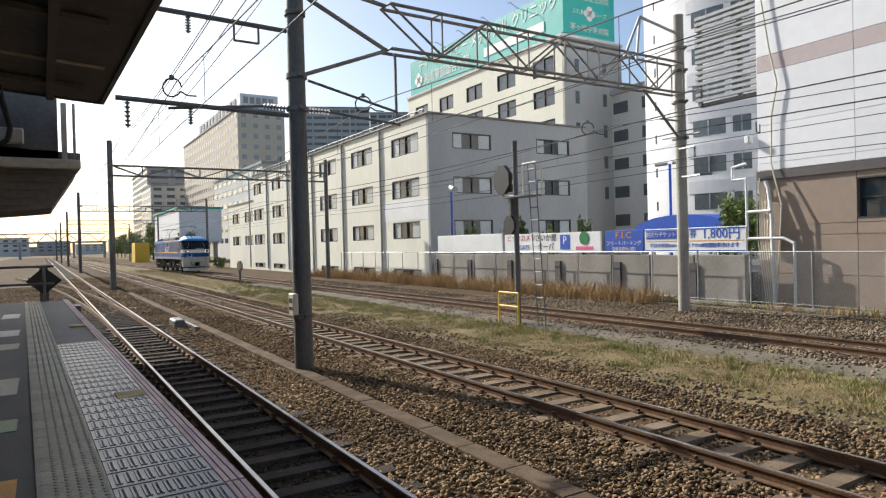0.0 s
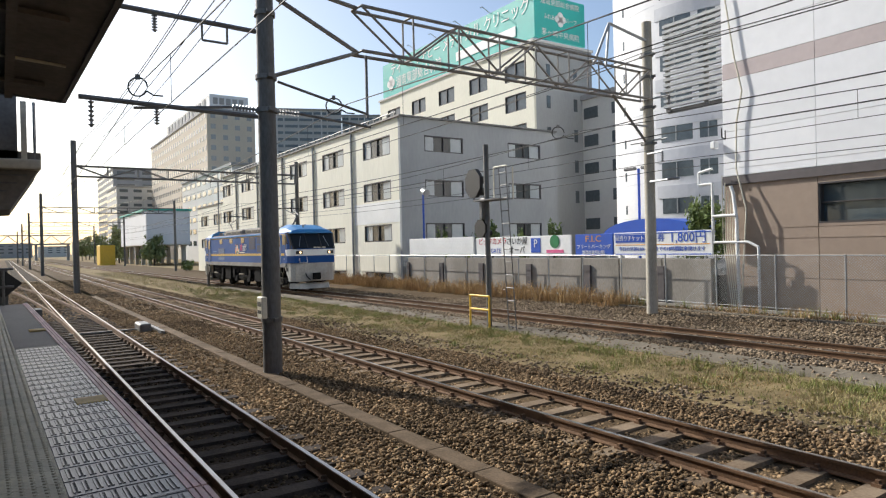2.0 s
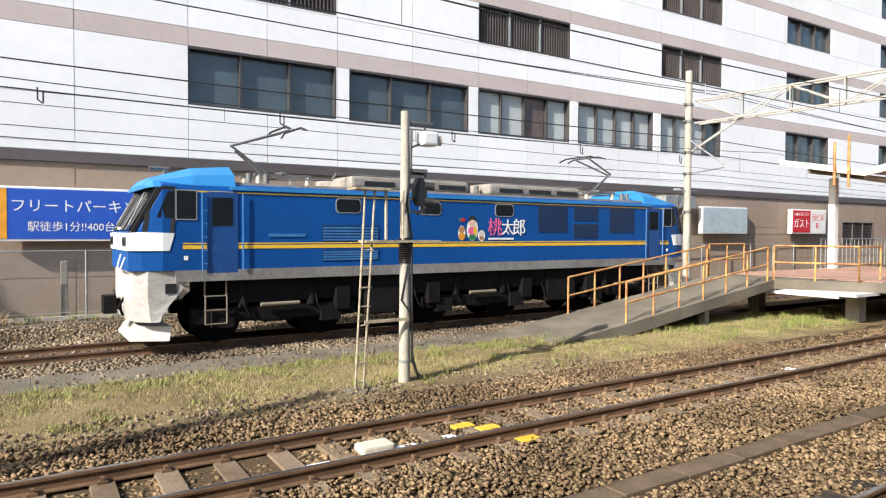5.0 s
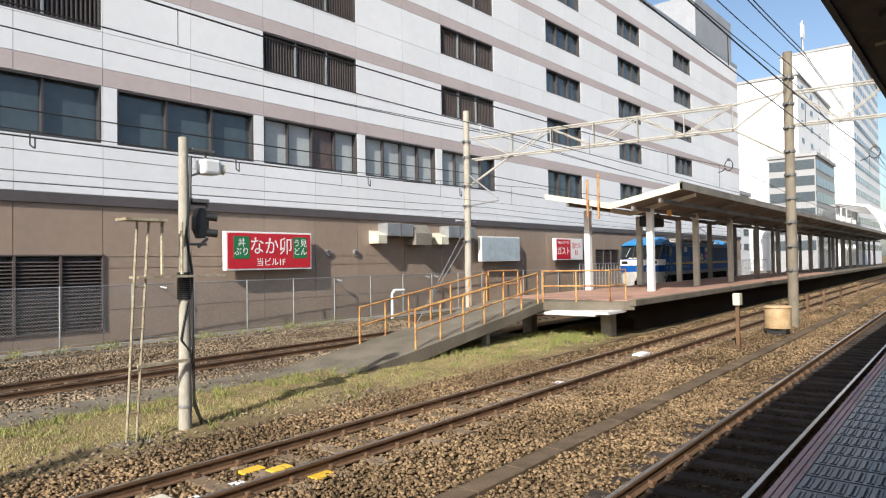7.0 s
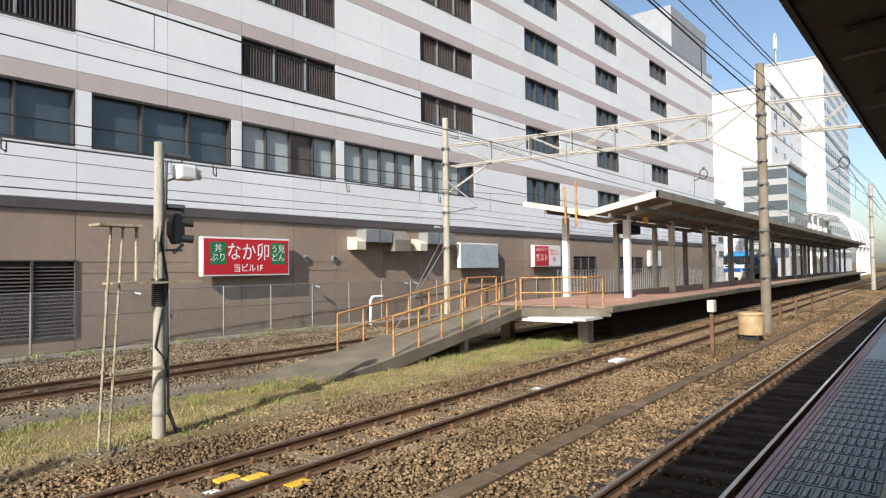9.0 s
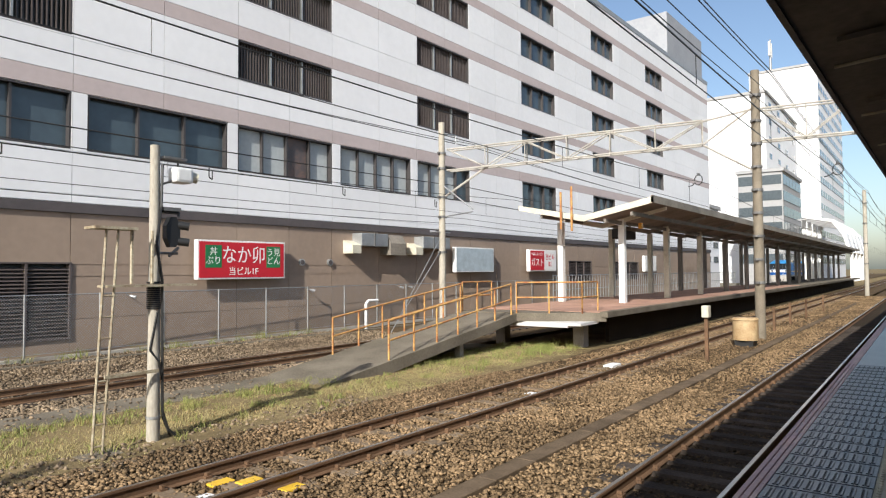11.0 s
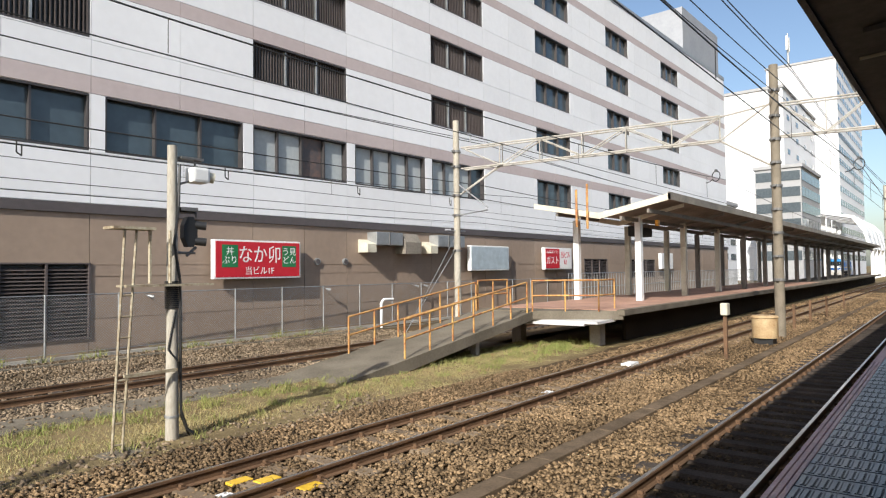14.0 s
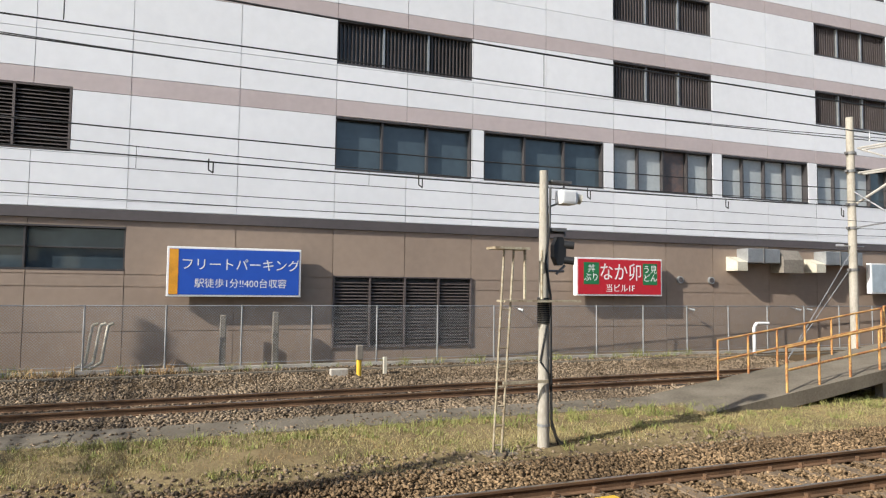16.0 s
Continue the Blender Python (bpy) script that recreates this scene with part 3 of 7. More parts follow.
for i, (a, b) in enumerate(zip(JOINTS, JOINTS[1:])):
    for z0, z1 in zip(LEVELS, LEVELS[1:]):
        mat = STRIPE if z0 in STRIPES else WHITE_PANEL
        inner = [h for h in holes if h[0] < b - 0.05 and h[1] > a + 0.05 and h[2] < z1 and h[3] > z0]
        cut = [(max(h[0], a), min(h[1], b), max(h[2], z0), min(h[3], z1)) for h in inner]
        grown = [(h[0] - 0.02, h[1] + 0.02, h[2] - 0.02, h[3] + 0.02) for h in cut]
        for bm in pieces_of(wall_with_holes(a + 0.009, b - 0.009, z0 + 0.009, z1 - 0.009, grown, 0.0, 0.06)):
            part("panel", bm, mat, white_wall)
brown_holes = [(4.62, 10.03, 0.33, 2.93), (-11.5, -8.6, 2.97, 4.4), (-7.95, -2.2, 2.97, 4.4), (46.0, 50.0, 1.7, 3.3), (54.0, 60.0, 1.7, 3.3)]
brown_wall = part("lower_wall", wall_with_holes(MX0, MX1, -0.4, 4.62, brown_holes, 0.1, 0.4), BROWN_PANEL, mall, "brown ground floor wall")
for a, b in zip(JOINTS, JOINTS[1:]):
    for z0, z1 in ((-0.4, 1.0), (1.0, 2.45), (2.45, 2.85), (2.85, 4.62)):
        cut = [h for h in brown_holes if h[0] < b and h[1] > a and h[2] < z1 and h[3] > z0]
        for bm in pieces_of(wall_with_holes(a + 0.012, b - 0.012, z0 + 0.012, z1 - 0.012, cut, 0.06, 0.1)):
            part("panel", bm, BROWN_PANEL, brown_wall)
part("dark_band", boxes((MX0, MX1, -0.03, 0.4, 4.62, 4.95)), DARK_BAND, mall, "dark ledge over the ground floor")
part("end_wall", boxes((MX0, MX0 + 0.3, 0.37, 30, -0.4, MTOP)), WHITE_PANEL, mall)
part("end_wall", boxes((MX1 - 0.3, MX1, 0.37, 30, -0.4, MTOP)), WHITE_PANEL, mall)
part("rear_wall", boxes((MX0, MX1, 30, 30.3, -0.4, MTOP)), WHITE_PANEL, mall)
part("roof", boxes((MX0, MX1, 0.1, 30.2, MTOP, MTOP + 0.25)), GREY_FAR, mall)
part("parapet", boxes((MX0 - 0.03, MX1 + 0.03, -0.04, 0.3, MTOP + 0.002, MTOP + 0.42)), FRAME_GREY, mall)
part("roof_house", boxes((70.5, 82.7, 0.5, 6.4, MTOP + 0.25, 30.7)), ROOF_HOUSE, mall, "grey plant room on the roof")


def mall_window(a, b, z0, z1, kind):
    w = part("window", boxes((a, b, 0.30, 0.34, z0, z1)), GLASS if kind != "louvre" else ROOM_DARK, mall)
    part("frame", boxes((a, b, 0.02, 0.3, z0, z0 + 0.06), (a, b, 0.02, 0.3, z1 - 0.06, z1), (a, a + 0.05, 0.02, 0.3, z0 + 0.061, z1 - 0.061), (b - 0.05, b, 0.02, 0.3, z0 + 0.061, z1 - 0.061)), FRAME_DARK, w)
    n = 3 if kind in ("louvre", "dark") else 4
    for k in range(1, n):
        x = a + (b - a) * k / n
        part("mullion", boxes((x - 0.035, x + 0.035, 0.1, 0.3, z0 + 0.06, z1 - 0.06)), STEEL if kind == "louvre" else FRAME_DARK, w)
    if kind == "louvre":
        m = int((b - a) / 0.15)
        me = mesh_of("bar", boxes((-0.018, 0.018, 0.16, 0.26, z0 + 0.06, z1 - 0.06)), LOUVRE)
        for k in range(m):
            piece("bar", me, w, (a + 0.06 + (b - a - 0.12) * (k + 0.5) / m, 0, 0))
    if kind == "blind":
        rnd = random.Random(int(a * 10))
        for k in range(n):
            if a < 17 or rnd.random() < 0.8:
                x0, x1 = a + 0.06 + (b - a - 0.12) * k / n, a + 0.06 + (b - a - 0.12) * (k + 1) / n
                part("blind", boxes((x0 + 0.05, x1 - 0.05, 0.275, 0.295, z0 + 0.08, z1 - 0.08)), CURTAIN if a < 17 and k == 2 else BLIND, w)


for i, (a, b) in enumerate(LOW):
    mall_window(a, b, 6.8, 8.76, "dark" if i < 2 else "blind" if i < 5 else "dark")
for a, b, only in HIGH:
    for z0, z1 in ROWS[only:]:
        mall_window(a, b, z0, z1, "louvre" if a < 35 else "dark")


def louvre_panel(a, b, z0, z1, mull, pitch=0.12, label="dark ventilation louvre"):
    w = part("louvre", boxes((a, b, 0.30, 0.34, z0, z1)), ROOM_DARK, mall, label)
    part("frame", boxes((a, b, 0.0, 0.3, z0, z0 + 0.05), (a, b, 0.0, 0.3, z1 - 0.05, z1), *[(x - 0.035, x + 0.035, 0.005, 0.3, z0 + 0.05, z1 - 0.05) for x in [a + 0.035 + (b - a - 0.07) * k / mull for k in range(mull + 1)]]), LOUVRE, w)
    me = mesh_of("slat", prism([(0.05, 0.0), (0.2, 0.075), (0.2, 0.095), (0.05, 0.02)], "x", 0.07, b - a - 0.07), LOUVRE)
    for k in range(int((z1 - z0 - 0.12) / pitch)):
        piece("slat", me, w, (a, 0, z0 + 0.05 + k * pitch))


louvre_panel(4.62, 10.03, 0.33, 2.93, 4)
louvre_panel(-7.13, -3.92, 6.78, 8.85, 2)
for a, b in ((46.0, 50.0), (54.0, 60.0)):
    louvre_panel(a, b, 1.7, 3.3, 3)
for a, b in ((-11.5, -8.6), (-7.95, -2.2)):
    w = part("window", boxes((a, b, 0.33, 0.37, 2.97, 4.4)), GLASS, mall, "dark ground floor strip window")
    k = 1 if a < -9 else 2
    part("frame", boxes((a, b, 0.05, 0.33, 2.97, 3.03), (a, b, 0.05, 0.33, 4.34, 4.4), (a, b, 0.2, 0.33, 3.68, 3.73), *[(x - 0.03, x + 0.03, 0.1, 0.33, 3.03, 4.34) for x in [a + 0.03 + (b - a - 0.06) * q / k for q in range(k + 1)]]), FRAME_DARK, w)
part("vent_hood", rounded(-7.75, -7.4, -0.25, 0.0, 8.35, 8.7, 0.05), STEEL, mall)


def wall_sign(name, x0, x1, z0, z1, mat, label, at_y=-0.42):
    s = thing(name, label, "sign", at=mall.matrix_basis @ Vector((0, 0, 0)), turn=math.degrees(math.atan(-0.026)))
    part("sign_box", rounded(x0, x1, at_y, at_y + 0.26, z0, z1, 0.015, 1), WHITE, s, "white sign casing")
    part("face", boxes((x0 + 0.07, x1 - 0.07, at_y - 0.012, at_y, z0 + 0.07, z1 - 0.07)), mat, s)
    for x in (x0 + 0.5, x1 - 0.5):
        part("bracket", boxes((x - 0.04, x + 0.04, at_y + 0.26, 0.06, z0 + 0.3, z1 - 0.3)), STEEL, s)
    return s


blue = wall_sign("wall_sign", -0.9, 3.42, 2.15, 3.8, BLUE, "blue parking sign with white lettering on brown wall")
part("yellow_panel", boxes((-0.83, -0.55, -0.44, -0.433, 2.23, 3.72)), ORANGE, blue)
lettering("フリートパーキング", 0.43, WHITE, blue, (1.45, -0.437, 3.2), wide=1.0)
lettering("駅徒歩1分!!400台収容", 0.33, WHITE, blue, (1.45, -0.437, 2.58), wide=0.95)
red = wall_sign("wall_sign", 14.42, 18.6, 2.28, 3.85, RED, "red restaurant sign with green panels on brown wall")
for x in (14.75, 17.62):
    part("green_panel", boxes((x, x + 0.72, -0.44, -0.433, 2.75, 3.65)), SIGN_GREEN, red)
lettering("丼\nぶり", 0.36, WHITE, red, (15.11, -0.443, 3.2))
lettering("う見\nどん", 0.36, WHITE, red, (17.98, -0.443, 3.2))
lettering("なか卯", 0.78, WHITE, red, (16.53, -0.437, 3.22), wide=0.9)
lettering("当ビル1F", 0.36, WHITE, red, (16.5, -0.437, 2.58))
pale = wall_sign("wall_sign", 31.0, 35.0, 2.48, 3.98, material("blank_sign", (0.45, 0.53, 0.58), 0.35), "blank pale blue sign box on brown wall")
cafe = wall_sign("wall_sign", 39.4, 43.2, 2.5, 4.02, WHITE, "white and red cafe sign on brown wall")
part("red_panel", boxes((39.5, 41.4, -0.44, -0.433, 2.58, 3.94)), RED, cafe)
lettering("ガスト", 0.62, WHITE, cafe, (40.45, -0.446, 3.1), wide=0.95)
lettering("Caféレストラン", 0.26, WHITE, cafe, (40.45, -0.446, 3.7), wide=0.9)
lettering("当ビル\nB1", 0.5, RED, cafe, (42.25, -0.437, 3.25), wide=0.9)
wall_sign("wall_sign", 60.5, 63.5, 2.4, 3.9, WHITE, "white sign panel on brown wall")

# ---- the cream three storey building ----
b3 = thing("office_building", "cream three storey office building with paired sliding windows", "building", at=(0, 22.95, 0))


def pair_window(parent, a, b, z0, z1, y=0.0, glass=2, matrix=None):
    """A four-light sliding window: pale blinds outside, a dark gap in the middle."""
    bm0 = boxes((a, b, y + 0.16, y + 0.2, z0, z1))
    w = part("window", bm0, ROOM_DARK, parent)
    part("frame", boxes((a, b, y + 0.0, y + 0.16, z0, z0 + 0.07), (a, b, y + 0.0, y + 0.16, z1 - 0.07, z1), (a, a + 0.08, y + 0.0, y + 0.16, z0 + 0.07, z1 - 0.07), (b - 0.08, b, y + 0.0, y + 0.16, z0 + 0.07, z1 - 0.07), ((a + b) / 2 - 0.05, (a + b) / 2 + 0.05, y + 0.05, y + 0.16, z0 + 0.07, z1 - 0.07)), FRAME_DARK, w)
    q = (b - a) / 4
    part("blind", boxes((a + 0.1, a + q, y + 0.12, y + 0.15, z0 + 0.09, z1 - 0.09)), BLIND, w)
    part("blind", boxes((b - q * 1.25, b - 0.1, y + 0.12, y + 0.15, z0 + 0.09, z1 - 0.09)), BLIND, w)
    return w


FLOORS = [(2.85, 4.1), (5.87, 7.25), (9.05, 10.45)]
front = [(-44.4 - 7.6 * k, -40.2 - 7.6 * k) for k in range(6)]
hs = [(a, b, z0, z1) for a, b in front for z0, z1 in FLOORS] + [(a, b, 0.05, 0.6) for a, b in front]
part("front_wall", wall_with_holes(-82.5, -39.06, -0.4, 11.5, hs, 0.0, 0.25), CREAM_WALL, b3)
for a, b, z0, z1 in hs:
    pair_window(b3, a, b, z0, z1)
for k in range(6):
    part("downpipe", rods(0.09, ((-46.2 - 7.6 * k, -0.1, 0), (-46.2 - 7.6 * k, -0.1, 11.4)), seg=8), FRAME_GREY, b3)
part("patched_panel", boxes((-46.0, -39.0, -0.02, 0.0, 4.2, 5.75)), WHITE, b3, "whiter repainted patch")
side = [(2.0, 5.4), (9.7, 13.1)]
sh = [(a, b, z0, z1) for a, b in side for z0, z1 in ((2.9, 4.1), (6.0, 7.2), (9.2, 10.35))]
gable = part("end_wall", wall_with_holes(0.0, 14.7, -0.4, 11.5, sh, 0.0, 0.25), SHADE_GREY_WALL, b3, "end wall with its shade put into the grey colour")
gable.matrix_basis = pose(-38.8, 0.0, 0, 0, 0, 90)
for a, b, z0, z1 in sh:
    pair_window(gable, a, b, z0, z1)
part("roof", boxes((-82.3, -39.06, 0.26, 14.7, 11.3, 11.5)), GREY_FAR, b3)
stub = mesh_of("roof_stub", boxes((-0.08, 0.08, -0.05, 0.08, 11.62, 11.9)), DARK_STEEL)
for k in range(42):
    piece("roof_stub", stub, b3, (-39.5 - k, 0, 0))
part("roof_rail", rods(0.04, ((-81, 0, 11.9), (-39.3, 0, 11.9))), DARK_STEEL, b3)
part("rear_wall", boxes((-96, -38.8, 14.71, 14.95, -0.4, 11.4)), SHADE_GREY_WALL, b3)
part("coping", boxes((-82.6, -38.62, -0.16, 0.12, 11.5, 11.62), (-38.92, -38.62, 0.12, 14.8, 11.5, 11.62)), DARK_STEEL, b3)
low = [(-88.5, -84.6), (-95.0, -91.0)]
hs = [(a, b, z0, z1) for a, b in low for z0, z1 in FLOORS[:2]]
part("wing_wall", wall_with_holes(-97, -82.6, -0.4, 8.5, hs, 0.4, 0.65), CREAM_WALL, b3)
for a, b, z0, z1 in hs:
    pair_window(b3, a, b, z0, z1, 0.4)
part("wing_roof", boxes((-97.1, -82.7, 0.3, 14.6, 8.5, 8.65)), DARK_STEEL, b3)
part("wing_end", boxes((-97, -96.8, 0.66, 14.6, -0.4, 8.5)), SHADE_GREY_WALL, b3)

# ---- hospital with the green roof sign ----
hosp = thing("hospital_building", "cream five storey hospital under a green rooftop sign", "building", at=(0, 52.0, 0))
hf = [(-62.1 - 7.35 * k, -58.2 - 7.35 * k) for k in range(5)]
hz = [(22.3 - 3.75 * k, 24.4 - 3.75 * k) for k in range(5)]
hs = [(a, b, z0, z1) for a, b in hf for z0, z1 in hz]
part("front_wall", wall_with_holes(-94, -56.8, -0.4, 26.2, hs, 0.0, 0.3), CREAM_WALL, hosp)
for a, b, z0, z1 in hs:
    w = part("window", boxes((a, b, 0.2, 0.24, z0, z1)), WIN_FAR, hosp)
    part("frame", boxes((a, b, 0.05, 0.2, z0, z0 + 0.1), (a, b, 0.05, 0.2, z1 - 0.1, z1), *[(x - 0.06, x + 0.06, 0.05, 0.2, z0 + 0.1, z1 - 0.1) for x in (a + 0.06, (a + b) / 2, b - 0.06)]), FRAME_DARK, w)
# End turned from the sun, coloured grey to stand for its shade.
part("end_wall", boxes((-57.1, -56.8, 0.31, 9.5, -0.4, 26.2)), SHADE_GREY_WALL, hosp)
for k in range(5):
    for y in (2.0, 6.5):
        part("window", boxes((-56.82, -56.76, y, y + 0.6, 22.3 - 3.75 * k, 23.8 - 3.75 * k)), WIN_FAR, hosp)
part("rear_wall", boxes((-94, -56.8, 9.5, 9.8, -0.4, 26.2)), SHADE_GREY_WALL, hosp)
part("roof", boxes((-94.2, -56.6, -0.2, 9.9, 26.2, 26.5)), PALE_FAR, hosp)
board = thing("rooftop_sign", "large green rooftop hospital sign with white lettering", "sign", at=(0, 52.0, 0))
part("front_board", boxes((-93.2, -57.0, 0.2, 0.5, 26.7, 32.0)), TEAL, board)
part("side_board", boxes((-57.0, -56.7, 0.2, 8.6, 26.7, 32.0)), TEAL, board)
part("sign_frame", rods(0.12, *[((x, 0.9, 26.4), (x, 0.9, 32.1)) for x in range(-92, -57, 5)]), STEEL, board)
lettering("ディーエイチビー メディカル クリニック", 2.1, WHITE, board, (-74.0, 0.15, 30.6), wide=0.85)
lettering("湘南東部総合病院", 1.9, WHITE, board, (-82.5, 0.15, 28.3), wide=0.85)
part("number_bar", boxes((-72.5, -60.0, 0.12, 0.2, 27.7, 28.9)), WHITE, board, "illegible white telephone line")
lettering("湘南東部総合病院", 0.85, WHITE, board, (-56.64, 4.4, 31.2), turn=90, wide=0.95)
lettering("ふれあい   グループ", 0.7, WHITE, board, (-56.64, 4.4, 29.4), turn=90, wide=0.9)
lettering("茅ヶ崎中央病院", 0.9, WHITE, board, (-56.64, 4.4, 27.5), turn=90)
bm = bmesh.new()
for dy, dz in ((0.45, 0), (-0.45, 0), (0, 0.45), (0, -0.45)):
    rod(bm, (-56.70, 4.4 + dy, 29.4 + dz), (-56.63, 4.4 + dy, 29.4 + dz), 0.45, seg=12)
part("emblem", bm, WHITE, board)
bm = bmesh.new()
for dy, dz in ((0.6, 0), (-0.6, 0), (0, 0.6), (0, -0.6)):
    rod(bm, (-90.5 + dy, 0.12, 28.6 + dz), (-90.5 + dy, 0.2, 28.6 + dz), 0.6, seg=12)
part("emblem", bm, WHITE, board)
for k in range(6):
    x = -89 + 6 * k
    part("sign_lamp", rods(0.05, ((x, 0.3, 32.0), (x, -1.0, 32.6)), ((x, -1.0, 32.6), (x, -1.3, 32.4))), STEEL, board)

# ---- round tower ----
tower = thing("round_tower", "white round apartment tower with stacked dark windows", "building", at=(-34.8, 57.3, 0))
TR = 11.0
TOWER_WALL = material("tower_wall", (0.66, 0.665, 0.68), 0.7, second=(0.60, 0.605, 0.62), scale=0.3, fine=3)
TOWER_BAND = material("tower_band", (0.54, 0.55, 0.58), 0.7, second=(0.48, 0.49, 0.52), scale=0.3, fine=3)


def arc_solid(a0, a1, r0, r1, z0, z1, n=8):
    """A curved block between two angles, two radii and two heights."""
    bm = bmesh.new()
    rings = []
    for k in range(n + 1):
        u = radians(a0 + (a1 - a0) * k / n)
        rings.append([bm.verts.new((r * math.cos(u), r * math.sin(u), z)) for r, z in ((r0, z0), (r1, z0), (r1, z1), (r0, z1))])
    for p, q in zip(rings, rings[1:]):
        for i in range(4):
            bm.faces.new((p[i], p[(i + 1) % 4], q[(i + 1) % 4], q[i]))
    bm.faces.new(rings[0])
    bm.faces.new(rings[-1])
    bmesh.ops.recalc_face_normals(bm, faces=bm.faces[:])
    return bm


part("core", rod(bmesh.new(), (0, 0, -0.4), (0, 0, 42), TR, seg=96), TOWER_WALL, tower)
for k in range(12):
    z = 1.7 + 3.0 * k
    part("balcony_band", arc_solid(-93, -35, TR - 0.2, TR + 0.06, z + 1.3, z + 2.35, 16), TOWER_BAND, tower)
    part("floor_joint", arc_solid(-175, -93, TR - 0.2, TR + 0.02, z + 2.75, z + 2.8, 16), TOWER_BAND, tower)
    for a0, a1 in ((-90.5, -76), (-73, -66), (-62, -50), (-46, -36)):
        w = part("window", arc_solid(a0, a1, TR - 0.3, TR + 0.03, z, z + 1.27, 6), WIN_FAR, tower)
        part("mullion", arc_solid((a0 + a1) / 2 - 0.25, (a0 + a1) / 2 + 0.25, TR - 0.2, TR + 0.07, z, z + 1.27, 1), FRAME_GREY, w)
    part("window", arc_solid(-117, -115.5, TR - 0.3, TR + 0.03, z + 0.2, z + 1.0, 2), WIN_FAR, tower)
screen = thing("louvre_screen", "large grey slatted screen on steel arms", "screen", at=(0, 0, 0))
for k in range(16):
    part("slat", boxes((-20.2, -15.6, 27.0, 27.18, 8.95 + k * 0.26, 9.09 + k * 0.26)), FRAME_GREY, screen)
part("post", boxes((-20.2, -20.0, 27.18, 27.3, 8.8, 13.1), (-15.8, -15.6, 27.18, 27.3, 8.8, 13.1), (-18.1, -17.9, 27.18, 27.3, 8.8, 13.1), (-15.8, -15.6, 27.3, 29.0, 8.8, 9.0), (-20.2, -15.05, 27.3, 27.4, 8.7, 8.9), (-20.2, -15.05, 27.3, 27.4, 12.9, 13.1)), DARK_STEEL, screen)

# ---- hotel and the far town on the left ----
def block(name, label, x0, x1, y0, y1, z1, mat, cols, rows, ww=0.5, wh=0.5, zb=3.0, sides=True, roof=GREY_FAR, z0=-0.4, pane=WIN_FAR):
    t = thing(name, label, "building")
    w = part("wall", boxes((x0, x1, y0, y1, z0, z1)), mat, t)
    part("roof", boxes((x0 - 0.3, x1 + 0.3, y0 - 0.3, y1 + 0.3, z1 + 0.01, z1 + 0.6)), roof, t)
    dx, dz = (x1 - x0) / cols, (z1 - zb) / rows
    me = mesh_of("window", boxes((-dx * ww / 2, dx * ww / 2, -0.08, 0.05, -dz * wh / 2, dz * wh / 2)), pane)
    for i in range(cols):
        for j in range(rows):
            piece("window", me, t, (x0 + (i + 0.5) * dx, y0, zb + (j + 0.5) * dz))
    if sides:
        xs, n = (x1 if x1 < 0 else x0), max(2, int((y1 - y0) / dx))
        dy = (y1 - y0) / n
        me = mesh_of("window", boxes((-0.06, 0.06, -dy * ww / 2, dy * ww / 2, -dz * wh / 2, dz * wh / 2)), pane)
        for i in range(n):
            for j in range(rows):
                piece("window", me, t, (xs, y0 + (i + 0.5) * dy, zb + (j + 0.5) * dz))
    return t


hotel = block("hotel", "beige tiled hotel tower with rows of small windows", -296, -206, 53, 68, 46, BEIGE_TILE, 26, 13, 0.4, 0.45, pane=PALE_PANE)
part("roof_sign_wall", boxes((-270, -206.5, 54, 54.6, 46.6, 51)), WHITE, hotel, "white roof parapet sign")
part("sign_letters", boxes(*[(-266 + 5.2 * k, -263 + 5.2 * k, 53.8, 54.0, 47.4, 50.2) for k in range(11)]), GREY_FAR, hotel, "grey illegible sign bars")
part("roof_sign_wall", boxes((-206.5, -206, 54, 66, 46.6, 51)), WHITE_PANEL, hotel)
part("sign_letters", boxes(*[(-206, -205.8, 55 + 2 * k, 56.4 + 2 * k, 48, 50) for k in range(5)]), GREY_FAR, hotel)
BLOCK_BEIGE = material("block_beige", (0.50, 0.49, 0.46), 0.8, second=(0.44, 0.43, 0.41), scale=0.1, fine=2)
for x, y, wide, tall, head in ((-268, 111, 31, 63, 67.4), (-268, 139, 19, 63, 62.6)):
    t = block("apartment_block", "grey beige apartment block with long balconies", -wide / 2, wide / 2, 0, 14, tall, BLOCK_BEIGE, 5, 21, 0.9, 0.4, sides=False)
    t.matrix_basis = pose(x, y, 0, 0, 0, head)
    part("stair_tower", boxes((-wide / 2 + 3, -wide / 2 + 3.6, -0.3, 0.0, -0.4, tall), (wide / 2 - 9, wide / 2 - 8.4, -0.3, 0.0, -0.4, tall)), PALE_FAR, t)
block("apartment_block", "pale apartment building beyond the tracks", -330, -300, 40, 56, 30, PALE_FAR, 6, 9, 0.6, 0.4)
block("apartment_block", "tall grey apartment building far along the line", -400, -340, 44, 66, 42, GREY_FAR, 8, 13, 0.7, 0.4)
block("apartment_block", "low pale block beside the railway far off", -200, -150, 44, 60, 22, PALE_FAR, 9, 6, 0.6, 0.4)
stilt = thing("elevated_box_building", "white windowless hall raised on concrete pillars", "building")
part("hall", rounded(-186, -150, 25.5, 34.5, 3.9, 11.4, 0.2, 1), WHITE_PANEL, stilt)
part("roof", boxes((-186.3, -149.7, 25.2, 34.8, 11.4, 11.8)), TEAL, stilt)
